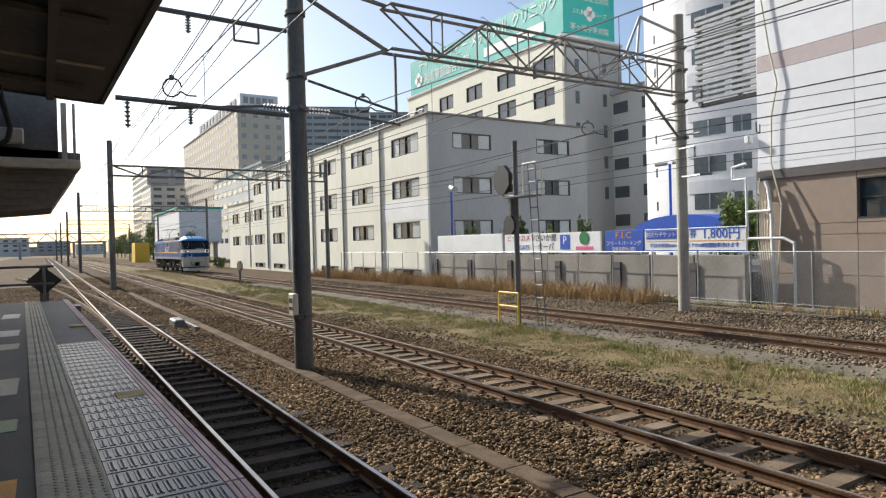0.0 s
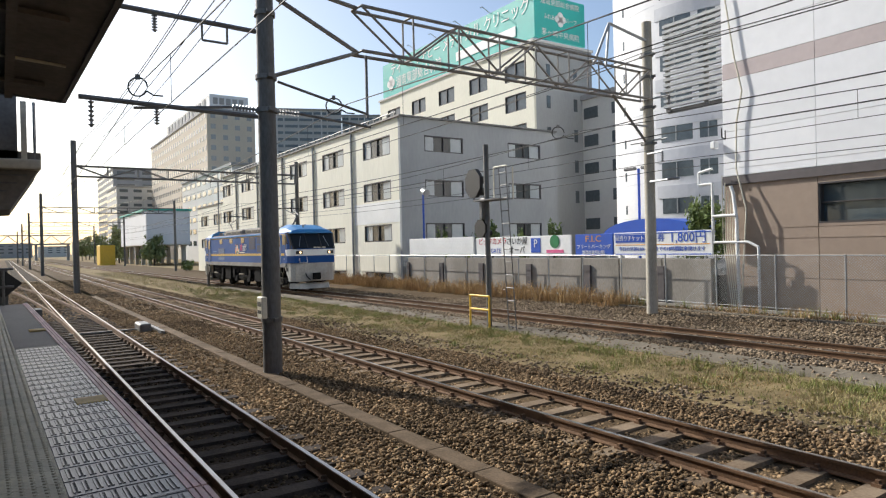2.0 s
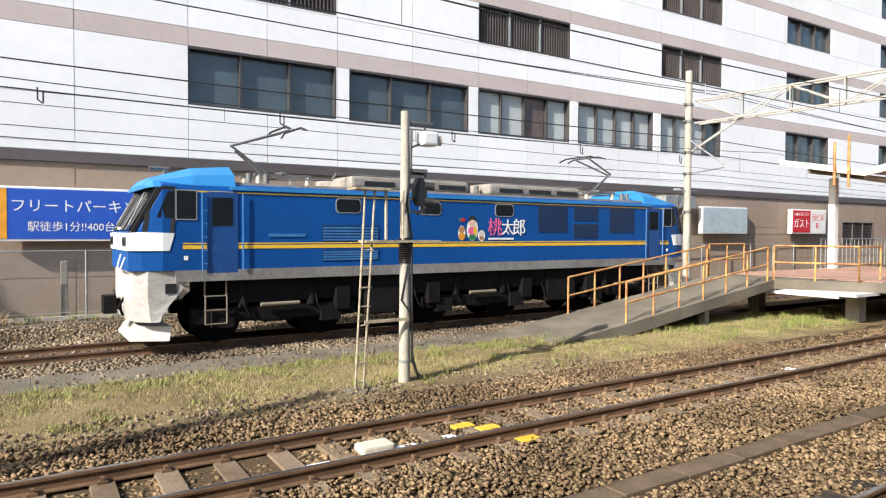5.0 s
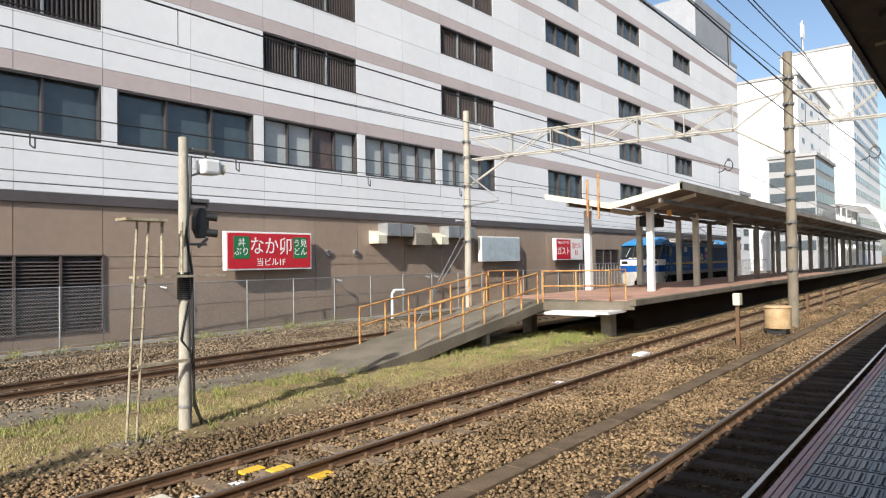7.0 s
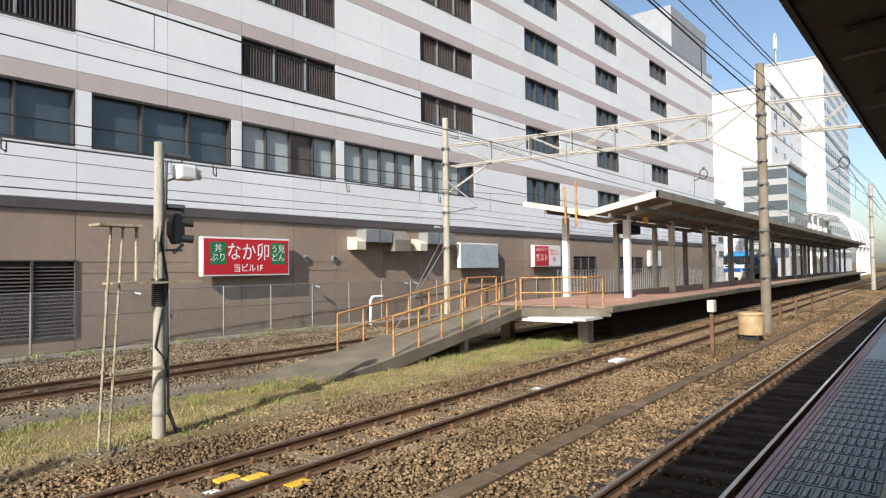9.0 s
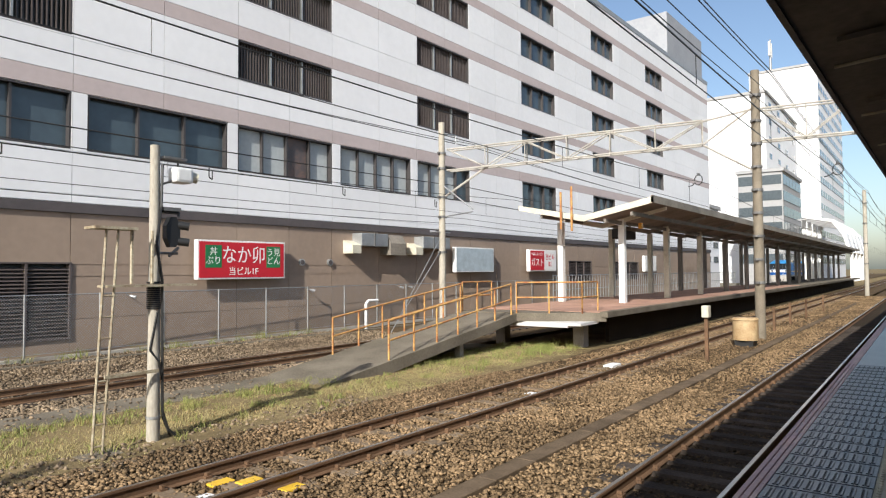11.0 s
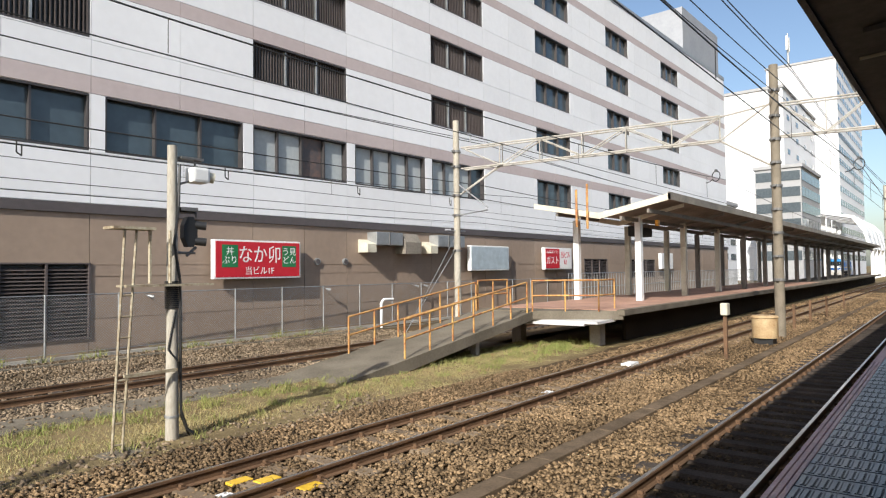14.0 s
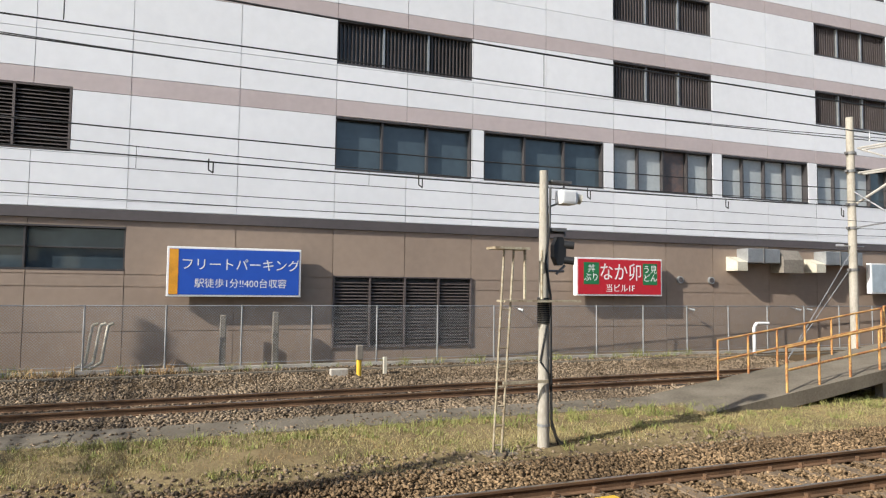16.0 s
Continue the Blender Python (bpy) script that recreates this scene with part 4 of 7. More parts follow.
for x in (-184, -176, -168, -160, -152):
    part("pillar", boxes((x - 0.4, x + 0.4, 26, 26.8, -0.4, 4.0)), CONCRETE, stilt)
    part("pillar", boxes((x - 0.4, x + 0.4, 33, 33.8, -0.4, 4.0)), CONCRETE, stilt)
hut = thing("yellow_container", "yellow steel container beside the line", "container")
part("body", rounded(-165, -159, 17.6, 20.6, -0.3, 4.2, 0.06, 1), YELLOW, hut)
part("doors", boxes((-159.0, -158.94, 17.8, 19.0, 0, 3.9), (-159.0, -158.94, 19.1, 20.4, 0, 3.9)), YELLOW, hut)

# ---- buildings on the right ----
block("office_tower", "white city tower with dark window bands beyond the platform", 150, 190, 27, 40, 40, WHITE_PANEL, 4, 10, 0.25, 0.3, sides=False)
block("office_tower", "slim white tower with green glass strips", 200, 260, 23, 40, 58, WHITE_PANEL, 12, 15, 0.7, 0.45, sides=False)
block("car_park_tower", "steel car park with open decks", 128, 148, 20.5, 28, 20, GREY_FAR, 6, 6, 0.9, 0.6)
block("office_block", "low white shop building behind the platform", 88, 110, 27, 40, 12, WHITE_PANEL, 5, 4, 0.6, 0.4)
block("mid_rise", "pale building closing the street behind", -62, -40, 60, 75, 20, PALE_FAR, 5, 5, 0.5, 0.4)

for k in range(9):
    block("distant_building", "low hazy building far down the line", -620 - 35 * k, -596 - 35 * k, -140 + 34 * k, -112 + 34 * k, 9 + (k * 5) % 8, PALE_FAR if k % 2 else GREY_FAR, 4, 3, 0.5, 0.4)
for y0, y1, z in ((-60, -20, 12), (-18, 10, 8)):
    block("distant_building", "low hazy building closing the line", -760, -740, y0, y1, z, GREY_FAR, 3, 3, 0.5, 0.4)
arch = thing("station_roof", "white curved station roof at the far platform end", "roof")
for k in range(5):
    part("roof_rib", prism([(13.0, 6.0), (14, 10 + 0.2 * k), (16, 13.0), (24, 14.5), (24, 14.1), (16.5, 12.5), (14.6, 9.7), (13.6, 6.0)], "x", 160 + 9 * k, 167 + 9 * k), WHITE_PANEL, arch)
    part("column", boxes((163 + 9 * k, 164 + 9 * k, 13, 13.6, -0.4, 6.2), (163 + 9 * k, 164 + 9 * k, 23, 23.8, -0.4, 14.2)), WHITE, arch)

# ---- fence, retaining wall and advertising boards ----
fence = thing("chain_link_fence", "grey chain link fence along the railway boundary", "fence", at=(0, 22.4, 0))
post = mesh_of("fence_post", rods(0.03, ((0, 0, -0.2), (0, 0, 1.9)), seg=8), STEEL)
for k in range(-22, 26):
    piece("fence_post", post, fence, (-3.13 + 2.285 * k, 0, 0))
X0, X1 = -3.13 - 22 * 2.285, -3.13 + 25 * 2.285
part("top_rail", rods(0.02, ((X0, 0, 1.87), (X1, 0, 1.87))), STEEL, fence)
part("bottom_rail", rods(0.012, ((X0, 0, 0.02), (X1, 0, 0.02))), STEEL, fence)
part("footing", boxes((X0, X1, -0.1, 0.12, -0.3, -0.08)), CONCRETE, fence)
verts, faces = [], []
for k in range(int((26 + 16) / 0.09)):
    for s in (1, -1):
        x = -16 + k * 0.09
        xa, xb = (x, x + 1.85) if s > 0 else (x + 1.85, x)
        i = len(verts)
        w = 0.0055
        verts += [(xa - w, 0, 0.03), (xa + w, 0, 0.03), (xb + w, 0, 1.86), (xb - w, 0, 1.86)]
        faces.append((i, i + 1, i + 2, i + 3))
me = bpy.data.meshes.new("wire_mesh")
me.from_pydata(verts, [], faces)
me.materials.append(STEEL)
net = new("wire_mesh", me)
net.parent = fence
tagged(net, "fine diamond wire mesh", kind="stuff")

lot = thing("retaining_wall", "weathered grey concrete retaining wall of the car park", "wall", kind="structure")
me = mesh_of("wall_panel", rounded(-1.13, 1.13, 22.85, 23.1, -0.3, 1.72, 0.02, 1), material("old_concrete", (0.33, 0.30, 0.26), 0.9, second=(0.22, 0.20, 0.17), scale=0.8, fine=20, bump=0.2, stretch=(1, 1, 0.3), random_tint=0.08))
for k in range(10):
    piece("wall_panel", me, lot, (-16.2 - 2.29 * k, 0, 0))
part("car_park_floor", boxes((-38.7, -15.3, 23.1, 44.0, -0.35, 1.05)), ASPHALT, lot)
for k in range(6):
    part("buttress", boxes((-17.6 - 4.1 * k, -17.2 - 4.1 * k, 22.75, 22.85, -0.3, 1.4)), DARK_BAND, lot)


def ad_board(x0, x1, mat, label, z0=1.86, z1=2.86):
    s = thing("advertising_board", label, "billboard", group="boards above the retaining wall")
    part("board", rounded(x0, x1, 22.86, 22.95, z0, z1, 0.012, 1), mat, s)
    for x in (x0 + 0.4, x1 - 0.4):
        part("post", boxes((x - 0.04, x + 0.04, 22.96, 23.04, 1.0, z1)), STEEL, s)
    return s


a = ad_board(-37.7, -30.5, WHITE, "blank white advertising board over the wall", 1.9, 2.95)
a = ad_board(-30.2, -22.6, WHITE, "white shopping billboard with coloured shop names")
lettering("ビックカメラ", 0.42, RED, a, (-28.7, 22.85, 2.62), wide=1.0)
lettering("GATE", 0.36, BLUE, a, (-28.4, 22.85, 2.1))
lettering("さいか屋", 0.44, BLACK, a, (-26.6, 22.85, 2.6))
lettering("オーパ", 0.44, BLACK, a, (-26.6, 22.85, 2.12))
part("parking_mark", boxes((-25.45, -24.75, 22.84, 22.86, 2.0, 2.75)), BLUE, a)
lettering("P", 0.6, WHITE, a, (-25.1, 22.835, 2.45))
part("green_oval", rods(0.33, ((-23.7, 22.86, 2.55), (-23.7, 22.83, 2.55)), seg=20), SIGN_GREEN, a)
part("pink_bar", boxes((-24.3, -23.1, 22.84, 22.86, 1.98, 2.14)), MAGENTA, a)
a = ad_board(-22.3, -20.0, BLUE, "blue parking billboard with orange letters")
lettering("F.I.C", 0.42, ORANGE, a, (-21.15, 22.85, 2.62), wide=1.3)
lettering("フリートパーキング", 0.235, WHITE, a, (-21.15, 22.85, 2.25))
lettering("管理事務所(2階)", 0.2, WHITE, a, (-21.15, 22.85, 1.99))
a = ad_board(-19.9, -15.0, WHITE, "white parking billboard with blue price lettering")
part("blue_frame", boxes((-19.85, -15.05, 22.845, 22.86, 2.78, 2.82), (-19.85, -15.05, 22.845, 22.86, 1.89, 1.93)), BLUE, a)
part("blue_panel", boxes((-19.8, -18.2, 22.84, 22.86, 2.42, 2.76)), BLUE, a)
lettering("前売りチケット", 0.25, WHITE, a, (-19.0, 22.83, 2.59), wide=0.9)
lettering("日券", 0.36, BLUE, a, (-17.55, 22.85, 2.58))
lettering("1,800円", 0.56, BLUE, a, (-16.1, 22.85, 2.58), wide=0.95)
part("orange_rule", boxes((-19.8, -15.1, 22.85, 22.86, 2.3, 2.33)), ORANGE, a)
lettering("平日の早朝6:00~24:00までの18時間駐車頂けます", 0.205, BLUE, a, (-17.45, 22.85, 2.12), wide=0.98)

# ---- masts, gantries and wires ----
def mast(label, x, y, top, r=0.17, mat=POLE_CONCRETE, bands=()):
    t = thing("catenary_mast", label, "mast", at=(x, y, 0), group="masts of the overhead line")
    part("pole", rod(bmesh.new(), (0, 0, -0.4), (0, 0, top), r, r * 0.86, seg=16), mat, t)
    for z in bands:
        b = rod(bmesh.new(), (0, 0, z - 0.05), (0, 0, z + 0.05), r + 0.025, seg=16)
        box(b, r, r + 0.12, -0.05, 0.05, z - 0.04, z + 0.04)
        box(b, -r - 0.12, -r, -0.05, 0.05, z - 0.04, z + 0.04)
        part("clamp", b, DARK_STEEL, t)
    return t


mast_1 = mast("dark steel overhead line mast beside the platform track", -13.55, 4.73, 11.5, 0.2, DARK_POLE, (1.0, 5.45, 6.15, 7.5, 8.6))
box_1 = part("number_box", rounded(0.02, 0.32, -0.32, -0.2, 1.05, 1.5, 0.015, 1), CREAM_PAINT, mast_1, "pale box with dark bars")
part("dark_bar", boxes((0.06, 0.28, -0.325, -0.32, 1.3, 1.4)), BLACK, box_1)
part("dark_bar", boxes((0.06, 0.28, -0.325, -0.32, 1.15, 1.22)), BLACK, box_1)
mast_2 = mast("grey concrete overhead line mast beside the fence", -15.26, 19.5, 10.4, 0.2, POLE_CONCRETE, (6.0, 7.3, 8.4, 9.2))
mast_3 = mast("grey concrete overhead line mast before the store", 23.45, 17.6, 9.3, 0.16, POLE_CONCRETE, (3.4, 5.0, 5.9, 7.2, 7.9))
mast_4 = mast("square banded overhead line mast between the tracks", 27.5, 5.26, 10.3, 0.19, BROWN_POLE, (2.0, 2.9, 3.8, 4.7, 5.6, 6.5, 7.4, 8.3, 9.3))
for x in (-50, -95, -140, -190, -250):
    mast("dark overhead line mast far along the tracks", x, 4.1, 10.1, 0.2, DARK_POLE)
    mast("grey overhead line mast far along the fence", x, 19.8, 9.5, 0.17, DARK_POLE)
for x in (76.5, 118):
    mast("pale overhead line mast along the platform", x, 5.0, 10.3, 0.2, POLE_CONCRETE, (3, 5, 7, 9))


def gantry(label, a, b, depth, bays, mat, r=0.045, ends=True):
    """A flat lattice truss with two planes between two points of its lower chords."""
    t = thing("gantry", label, "gantry", group="gantries of the overhead line")
    a, b = Vector(a), Vector(b)
    d = (b - a)
    side = Vector((-d.y, d.x, 0)).normalized() * 0.22
    up = Vector((0, 0, depth))
    for s in (-1, 1):
        part("lower_chord", rods(r, (a + side * s, b + side * s)), mat, t)
        part("upper_chord", rods(r, (a + side * s + up, b + side * s + up)), mat, t)
        for k in range(bays):
            p, q = a + d * (k / bays) + side * s, a + d * ((k + 1) / bays) + side * s
            lo, hi = (p, q + up) if k % 2 else (p + up, q)
            part("brace", rods(r * 0.7, (lo, hi)), mat, t)
            part("strut", rods(r * 0.6, (q, q + up)), mat, t)
    for k in range(bays + 1):
        p = a + d * (k / bays)
        for h in (Vector((0, 0, 0)), up):
            part("cross_strut", rods(r * 0.6, (p - side + h, p + side + h)), mat, t)
    return t


g = gantry("grey lattice gantry over the middle and far tracks", (-13.9, 7.1, 7.12), (-15.2, 19.3, 7.55), 1.06, 8, GANTRY_GREY, 0.042)
for p, q in (((-13.6, 4.85, 6.2), (-13.9, 7.1, 7.12)), ((-13.6, 4.85, 8.0), (-13.9, 7.1, 7.12)), ((-13.6, 4.85, 8.35), (-13.9, 7.1, 8.18)), ((-15.25, 19.4, 6.0), (-15.0, 17.3, 7.5))):
    part("knee_brace", rods(0.05, (p, q)), GANTRY_GREY, g)
part("portal_arm", rods(0.05, ((-15.2, 19.4, 9.7), (-15.0, 17.2, 9.9)), ((-15.0, 17.2, 9.9), (-15.0, 17.0, 8.4)), ((-15.0, 17.2, 9.9), (-15.0, 16.4, 8.4))), STEEL, g)
part("drop_bar", rods(0.035, ((-13.95, 7.35, 7.1), (-13.95, 7.35, 5.6))), DARK_STEEL, g)
g = gantry("pale lattice gantry over the tracks beside the platform", (23.7, 17.4, 7.1), (26.9, 7.12, 7.5), 0.95, 6, PALE_GANTRY, 0.04)
for p, q in (((26.9, 7.12, 7.5), (27.5, 5.4, 8.85)), ((26.9, 7.12, 7.5), (27.45, 5.4, 6.4)), ((26.9, 7.12, 8.45), (27.5, 5.4, 8.8))):
    part("end_brace", rods(0.045, (p, q)), PALE_GANTRY, g)
part("knee_brace", rods(0.05, ((23.5, 17.5, 5.9), (24.2, 15.6, 7.2))), PALE_GANTRY, g)
g = gantry("pale lattice beam over the platform track", (27.6, 5.1, 7.5), (28.2, 0.5, 7.5), 1.25, 3, PALE_GANTRY, 0.04)
for x in (-50, -95, -140, -190):
    gantry("distant lattice gantry across the tracks", (x, 4.2, 7.7), (x, 19.7, 7.7), 0.7, 8, DARK_STEEL, 0.05)


def insulator(parent, a, b, r=0.06, n=6):
    a, b = Vector(a), Vector(b)
    bm = rod(bmesh.new(), a, b, r * 0.35, seg=8)
    for k in range(n):
        p, q = a.lerp(b, (k + 0.3) / n), a.lerp(b, (k + 0.7) / n)
        rod(bm, p, q, r, r * 0.5, seg=10)
    part("insulator", bm, INSULATOR, parent)


for z0, y_end in ((7.1, 0.9), (5.3, 1.2)):
    t = thing("bracket_arm", "grey steel arm holding the wires over the platform track", "bracket", at=(-13.55, 4.73, 0), group="arms on the dark mast")
    part("arm", rods(0.05, ((0, -0.2, z0), (0.1, y_end - 4.73, z0 + 0.05))), DARK_STEEL, t)
    if z0 > 6:
        part("loop_bracket", rods(0.025, ((0, -0.8, z0), (0, -0.8, z0 - 0.35)), ((0, -0.8, z0 - 0.35), (0, -1.3, z0 - 0.35)), ((0, -1.3, z0 - 0.35), (0, -1.3, z0))), DARK_STEEL, t)
    insulator(t, (0.1, y_end - 4.53, z0), (0.1, y_end - 4.53, z0 - 0.5))
    insulator(t, (0.05, -2.2, z0 - 0.02), (0.05, -2.2, z0 - 0.35))
t = thing("bracket_arm", "cantilever arm with ribbed insulators on the dark mast", "bracket", at=(-13.55, 4.73, 0))
insulator(t, (0, 0.2, 5.45), (0, 0.75, 5.45), 0.07, 8)
insulator(t, (0, -0.2, 5.45), (0, -0.75, 5.45), 0.07, 8)
part("tube", rods(0.03, ((0, 0.75, 5.45), (0, 2.5, 5.3)), ((0, 0.25, 6.1), (0, 2.4, 5.6)), ((0, -0.75, 5.45), (0, -2.6, 5.25))), DARK_STEEL, t)
t = thing("bracket_arm", "steel wire brackets on the concrete mast", "bracket", at=(-15.26, 19.5, 0))
part("tube", rods(0.035, ((0.1, -0.2, 6.6), (0.1, -1.2, 6.6)), ((0.1, -0.2, 5.6), (0.8, -0.3, 5.6)), ((0.2, -0.2, 4.6), (1.0, -0.3, 4.6)), ((0.1, 0, 7.6), (0.9, 0, 7.6)), ((-0.8, 0, 6.1), (0.8, 0, 6.1))), STEEL, t)
insulator(t, (0.8, -0.3, 5.6), (0.8, -0.3, 5.25))
insulator(t, (1.0, -0.3, 4.62), (1.5, -0.35, 4.6))
insulator(t, (0.9, 0, 7.6), (0.9, 0, 7.25))
t = thing("bracket_arm", "steel cantilever with insulators on the store side mast", "bracket", at=(23.45, 17.6, 0))
part("tube", rods(0.03, ((0, -0.1, 5.0), (-0.3, -1.9, 5.1)), ((0, -0.1, 6.4), (-0.3, -1.9, 5.2)), ((-0.5, 0, 4.3), (0.6, 0, 4.3)), ((0, 0, 8.8), (1.1, 0, 8.9)), ((1.1, 0, 8.9), (1.1, 0, 8.5)), ((0, 0, 8.6), (1.1, 0, 8.6))), STEEL, t)
insulator(t, (-0.5, 0, 4.3), (-0.9, 0, 4.3))
part("guy_wire", rods(0.012, ((0, 0, 4.2), (-3.2, 0.3, 0.0)), ((0, 0, 3.6), (-3.2, 0.3, 0.0))), STEEL, t)

SUPPORTS = [-250, -190, -140, -95, -50, -14.4, 27.4, 76.5, 118, 260]


def wire(label, y, z, sag, r, y_of=None, mat=WIRE, supports=SUPPORTS, name="overhead_wire"):
    bm = bmesh.new()
    for a, b in zip(supports, supports[1:]):
        n = 14 if abs(a) < 80 else 5
        pts = []
        for k in range(n + 1):
            u = k / n
            x = a + (b - a) * u
            pts.append((x, y_of(x) if y_of else y, z - 4 * sag * u * (1 - u)))
        path_rod(bm, pts, r, 5)
    return whole(name, bm, mat, label, "wire", group="wires of the overhead line")


def catenary(yc, slope=0.0, contact=5.05, top=6.0):
    wire("thin messenger wire above a track", yc, top, 0.55, 0.012, lambda x: yc + slope * x)
    wire("copper contact wire above a track", yc, contact, 0.02, 0.009, lambda x: yc + slope * x)
    bm = bmesh.new()
    for a, b in zip(SUPPORTS, SUPPORTS[1:]):
        if abs(a) > 150:
            continue
        m = int((b - a) / 5)
        for k in range(m):
            u = (k + 0.5) / m
            x = a + (b - a) * u
            zt = top - 4 * 0.55 * u * (1 - u)
            y = yc + slope * x
            rod(bm, (x, y, contact), (x, y, zt), 0.006, seg=4)
    whole("dropper_wires", bm, WIRE, "thin vertical droppers of the overhead line", "wire", kind="stuff")


catenary(Y_NEAR)
catenary(Y_MID)
catenary(Y_FAR, FAR_SLOPE)
for y, z, s, r in ((18.9, 6.15, 0.25, 0.021), (18.9, 6.85, 0.25, 0.021), (18.6, 8.9, 0.35, 0.02), (18.6, 9.05, 0.5, 0.016), (19.2, 5.25, 0.2, 0.012), (19.2, 4.95, 0.2, 0.012), (4.6, 9.9, 0.5, 0.018), (4.73, 10.25, 0.5, 0.018), (4.9, 8.9, 0.5, 0.014), (5.0, 9.6, 0.5, 0.016)):
    wire("dark feeder cable slung between masts", y, z, s, r)
t = thing("wire_clips", "small insulated hangers on the feeder cables", "hanger")
for k in range(7):
    x = -12 + 6.1 * k
    part("hanger", rods(0.02, ((x, 18.9, 6.0), (x, 18.9, 5.7)), ((x, 18.9, 5.7), (x + 0.12, 18.9, 5.62)), ((x + 0.12, 18.9, 5.62), (x + 0.12, 18.9, 5.9))), WIRE, t)

# ---- signals ----
sig = thing("railway_signal", "dark steel signal post with round hooded lamps and ladder", "railway signal", at=(-16.5, 12.95, 0))
part("post", rod(bmesh.new(), (0, 0, -0.3), (0, 0, 5.7), 0.085, seg=12), DARK_POLE, sig)


head_1 = part("signal_head", prism([(-0.6 + 0.43 * math.sin(2 * math.pi * (k + 0.5) / 8), 4.5 + 0.5 * math.cos(2 * math.pi * (k + 0.5) / 8)) for k in range(8)], "y", -0.12, 0.02), BLACK, sig, "octagonal black backboard")
for z in (4.62, 4.25):
    part("hood", rods(0.14, ((-0.6, 0.02, z), (-0.6, 0.3, z)), seg=12), BLACK, head_1)
part("arm", rods(0.03, ((-0.6, -0.05, 3.95), (0.0, -0.05, 3.95)), ((-0.6, -0.05, 3.95), (-0.6, -0.05, 4.1))), DARK_STEEL, sig)
part("relay_case", rounded(-0.16, 0.0, -0.2, -0.02, 3.3, 3.85, 0.02, 1), DARK_POLE, sig)
head_2 = part("signal_head", prism([(-0.22 + 0.3 * math.sin(2 * math.pi * (k + 0.5) / 8), 3.0 + 0.32 * math.cos(2 * math.pi * (k + 0.5) / 8)) for k in range(8)], "y", -0.14, 0.0), BLACK, sig)
for x, z in ((-0.28, 3.08), (-0.16, 2.86)):
    part("hood", rods(0.1, ((x, 0.0, z), (x, 0.25, z)), seg=10), BLACK, head_2)
part("platform", boxes((-0.35, 0.95, -0.3, 0.3, 3.88, 3.92)), DARK_STEEL, sig)
part("ladder_rail", rods(0.018, ((1.1, -0.1, -0.25), (0.75, -0.1, 4.9)), ((1.45, -0.1, -0.25), (1.1, -0.1, 4.9))), DARK_STEEL, sig)
for k in range(13):
    u = (k + 0.5) / 13
    part("rung", rods(0.016, ((1.1 - 0.35 * u, -0.1, -0.25 + 5.15 * u), (1.45 - 0.35 * u, -0.1, -0.25 + 5.15 * u))), DARK_STEEL, sig)
part("cage", rods(0.025, ((0.5, -0.1, 3.9), (0.5, -0.1, 4.9)), ((0.5, -0.1, 4.9), (1.15, -0.1, 4.9)), ((0.95, 0.3, 3.9), (0.95, 0.3, 4.9))), CREAM_PAINT, sig)
part("barrier", rods(0.035, ((-0.55, -0.35, -0.2), (-0.55, -0.35, 0.85)), ((0.45, -0.35, -0.2), (0.45, -0.35, 0.85)), ((-0.55, -0.35, 0.85), (0.45, -0.35, 0.85)), ((-0.55, -0.35, 0.42), (0.45, -0.35, 0.42)), seg=8), YELLOW, sig, "yellow hoop barrier")

sig2 = thing("railway_signal", "concrete signal post with cables, ladder and black lamp", "railway signal", at=(5.57, 9.98, 0))
part("post", rod(bmesh.new(), (0, 0, -0.35), (0, 0, 4.6), 0.105, 0.075, seg=14), POLE_CONCRETE, sig2)
part("collar", rods(0.113, ((0, 0, 0.2), (0, 0, 0.24)), seg=14), STEEL, sig2)
bm = bmesh.new()
for k in range(14):
    rod(bm, (0, 0, 1.95 + 0.032 * k), (0, 0, 1.972 + 0.032 * k), 0.115, seg=12)
part("coiled_cable", bm, BLACK, sig2, "black cable coiled round the post")
part("cable", path_rod(bmesh.new(), [(0.1, -0.05, 4.3), (0.06, -0.09, 3.6), (-0.02, -0.1, 3.0), (0.08, -0.1, 2.4), (0.1, -0.08, 1.2), (0.11, -0.08, 0.3), (0.2, -0.1, 0.0), (0.38, -0.12, -0.18)], 0.022), BLACK, sig2)
part("cable", path_rod(bmesh.new(), [(0.0, -0.1, 1.9), (-0.1, -0.06, 1.3), (0.04, -0.1, 1.1), (0.12, -0.05, 0.8), (0.13, -0.05, 0.2), (0.3, 0.0, -0.15)], 0.018), BLACK, sig2)
lamp = part("signal_head", prism([(0.30 + 0.13 * math.sin(2 * math.pi * (k + 0.5) / 8), 3.2 + 0.27 * math.cos(2 * math.pi * (k + 0.5) / 8)) for k in range(8)], "y", -0.05, 0.08), BLACK, sig2, "black signal lamp")
for z in (3.32, 3.05):
    part("hood", rods(0.07, ((0.40, 0.0, z), (0.56, -0.08, z - 0.02)), seg=10), BLACK, lamp)
part("bracket", rods(0.025, ((0.05, 0, 3.52), (0.42, 0, 3.52)), ((0.42, 0, 3.52), (0.42, 0, 3.45)), ((0.05, 0, 2.85), (0.4, 0, 2.85)), ((0.25, 0, 2.8), (0.42, 0, 2.95))), DARK_STEEL, sig2)
floodlight = part("floodlight", rounded(0.28, 0.6, -0.16, 0.12, 4.02, 4.28, 0.05, 2), WHITE, sig2, "white weatherproof floodlight")
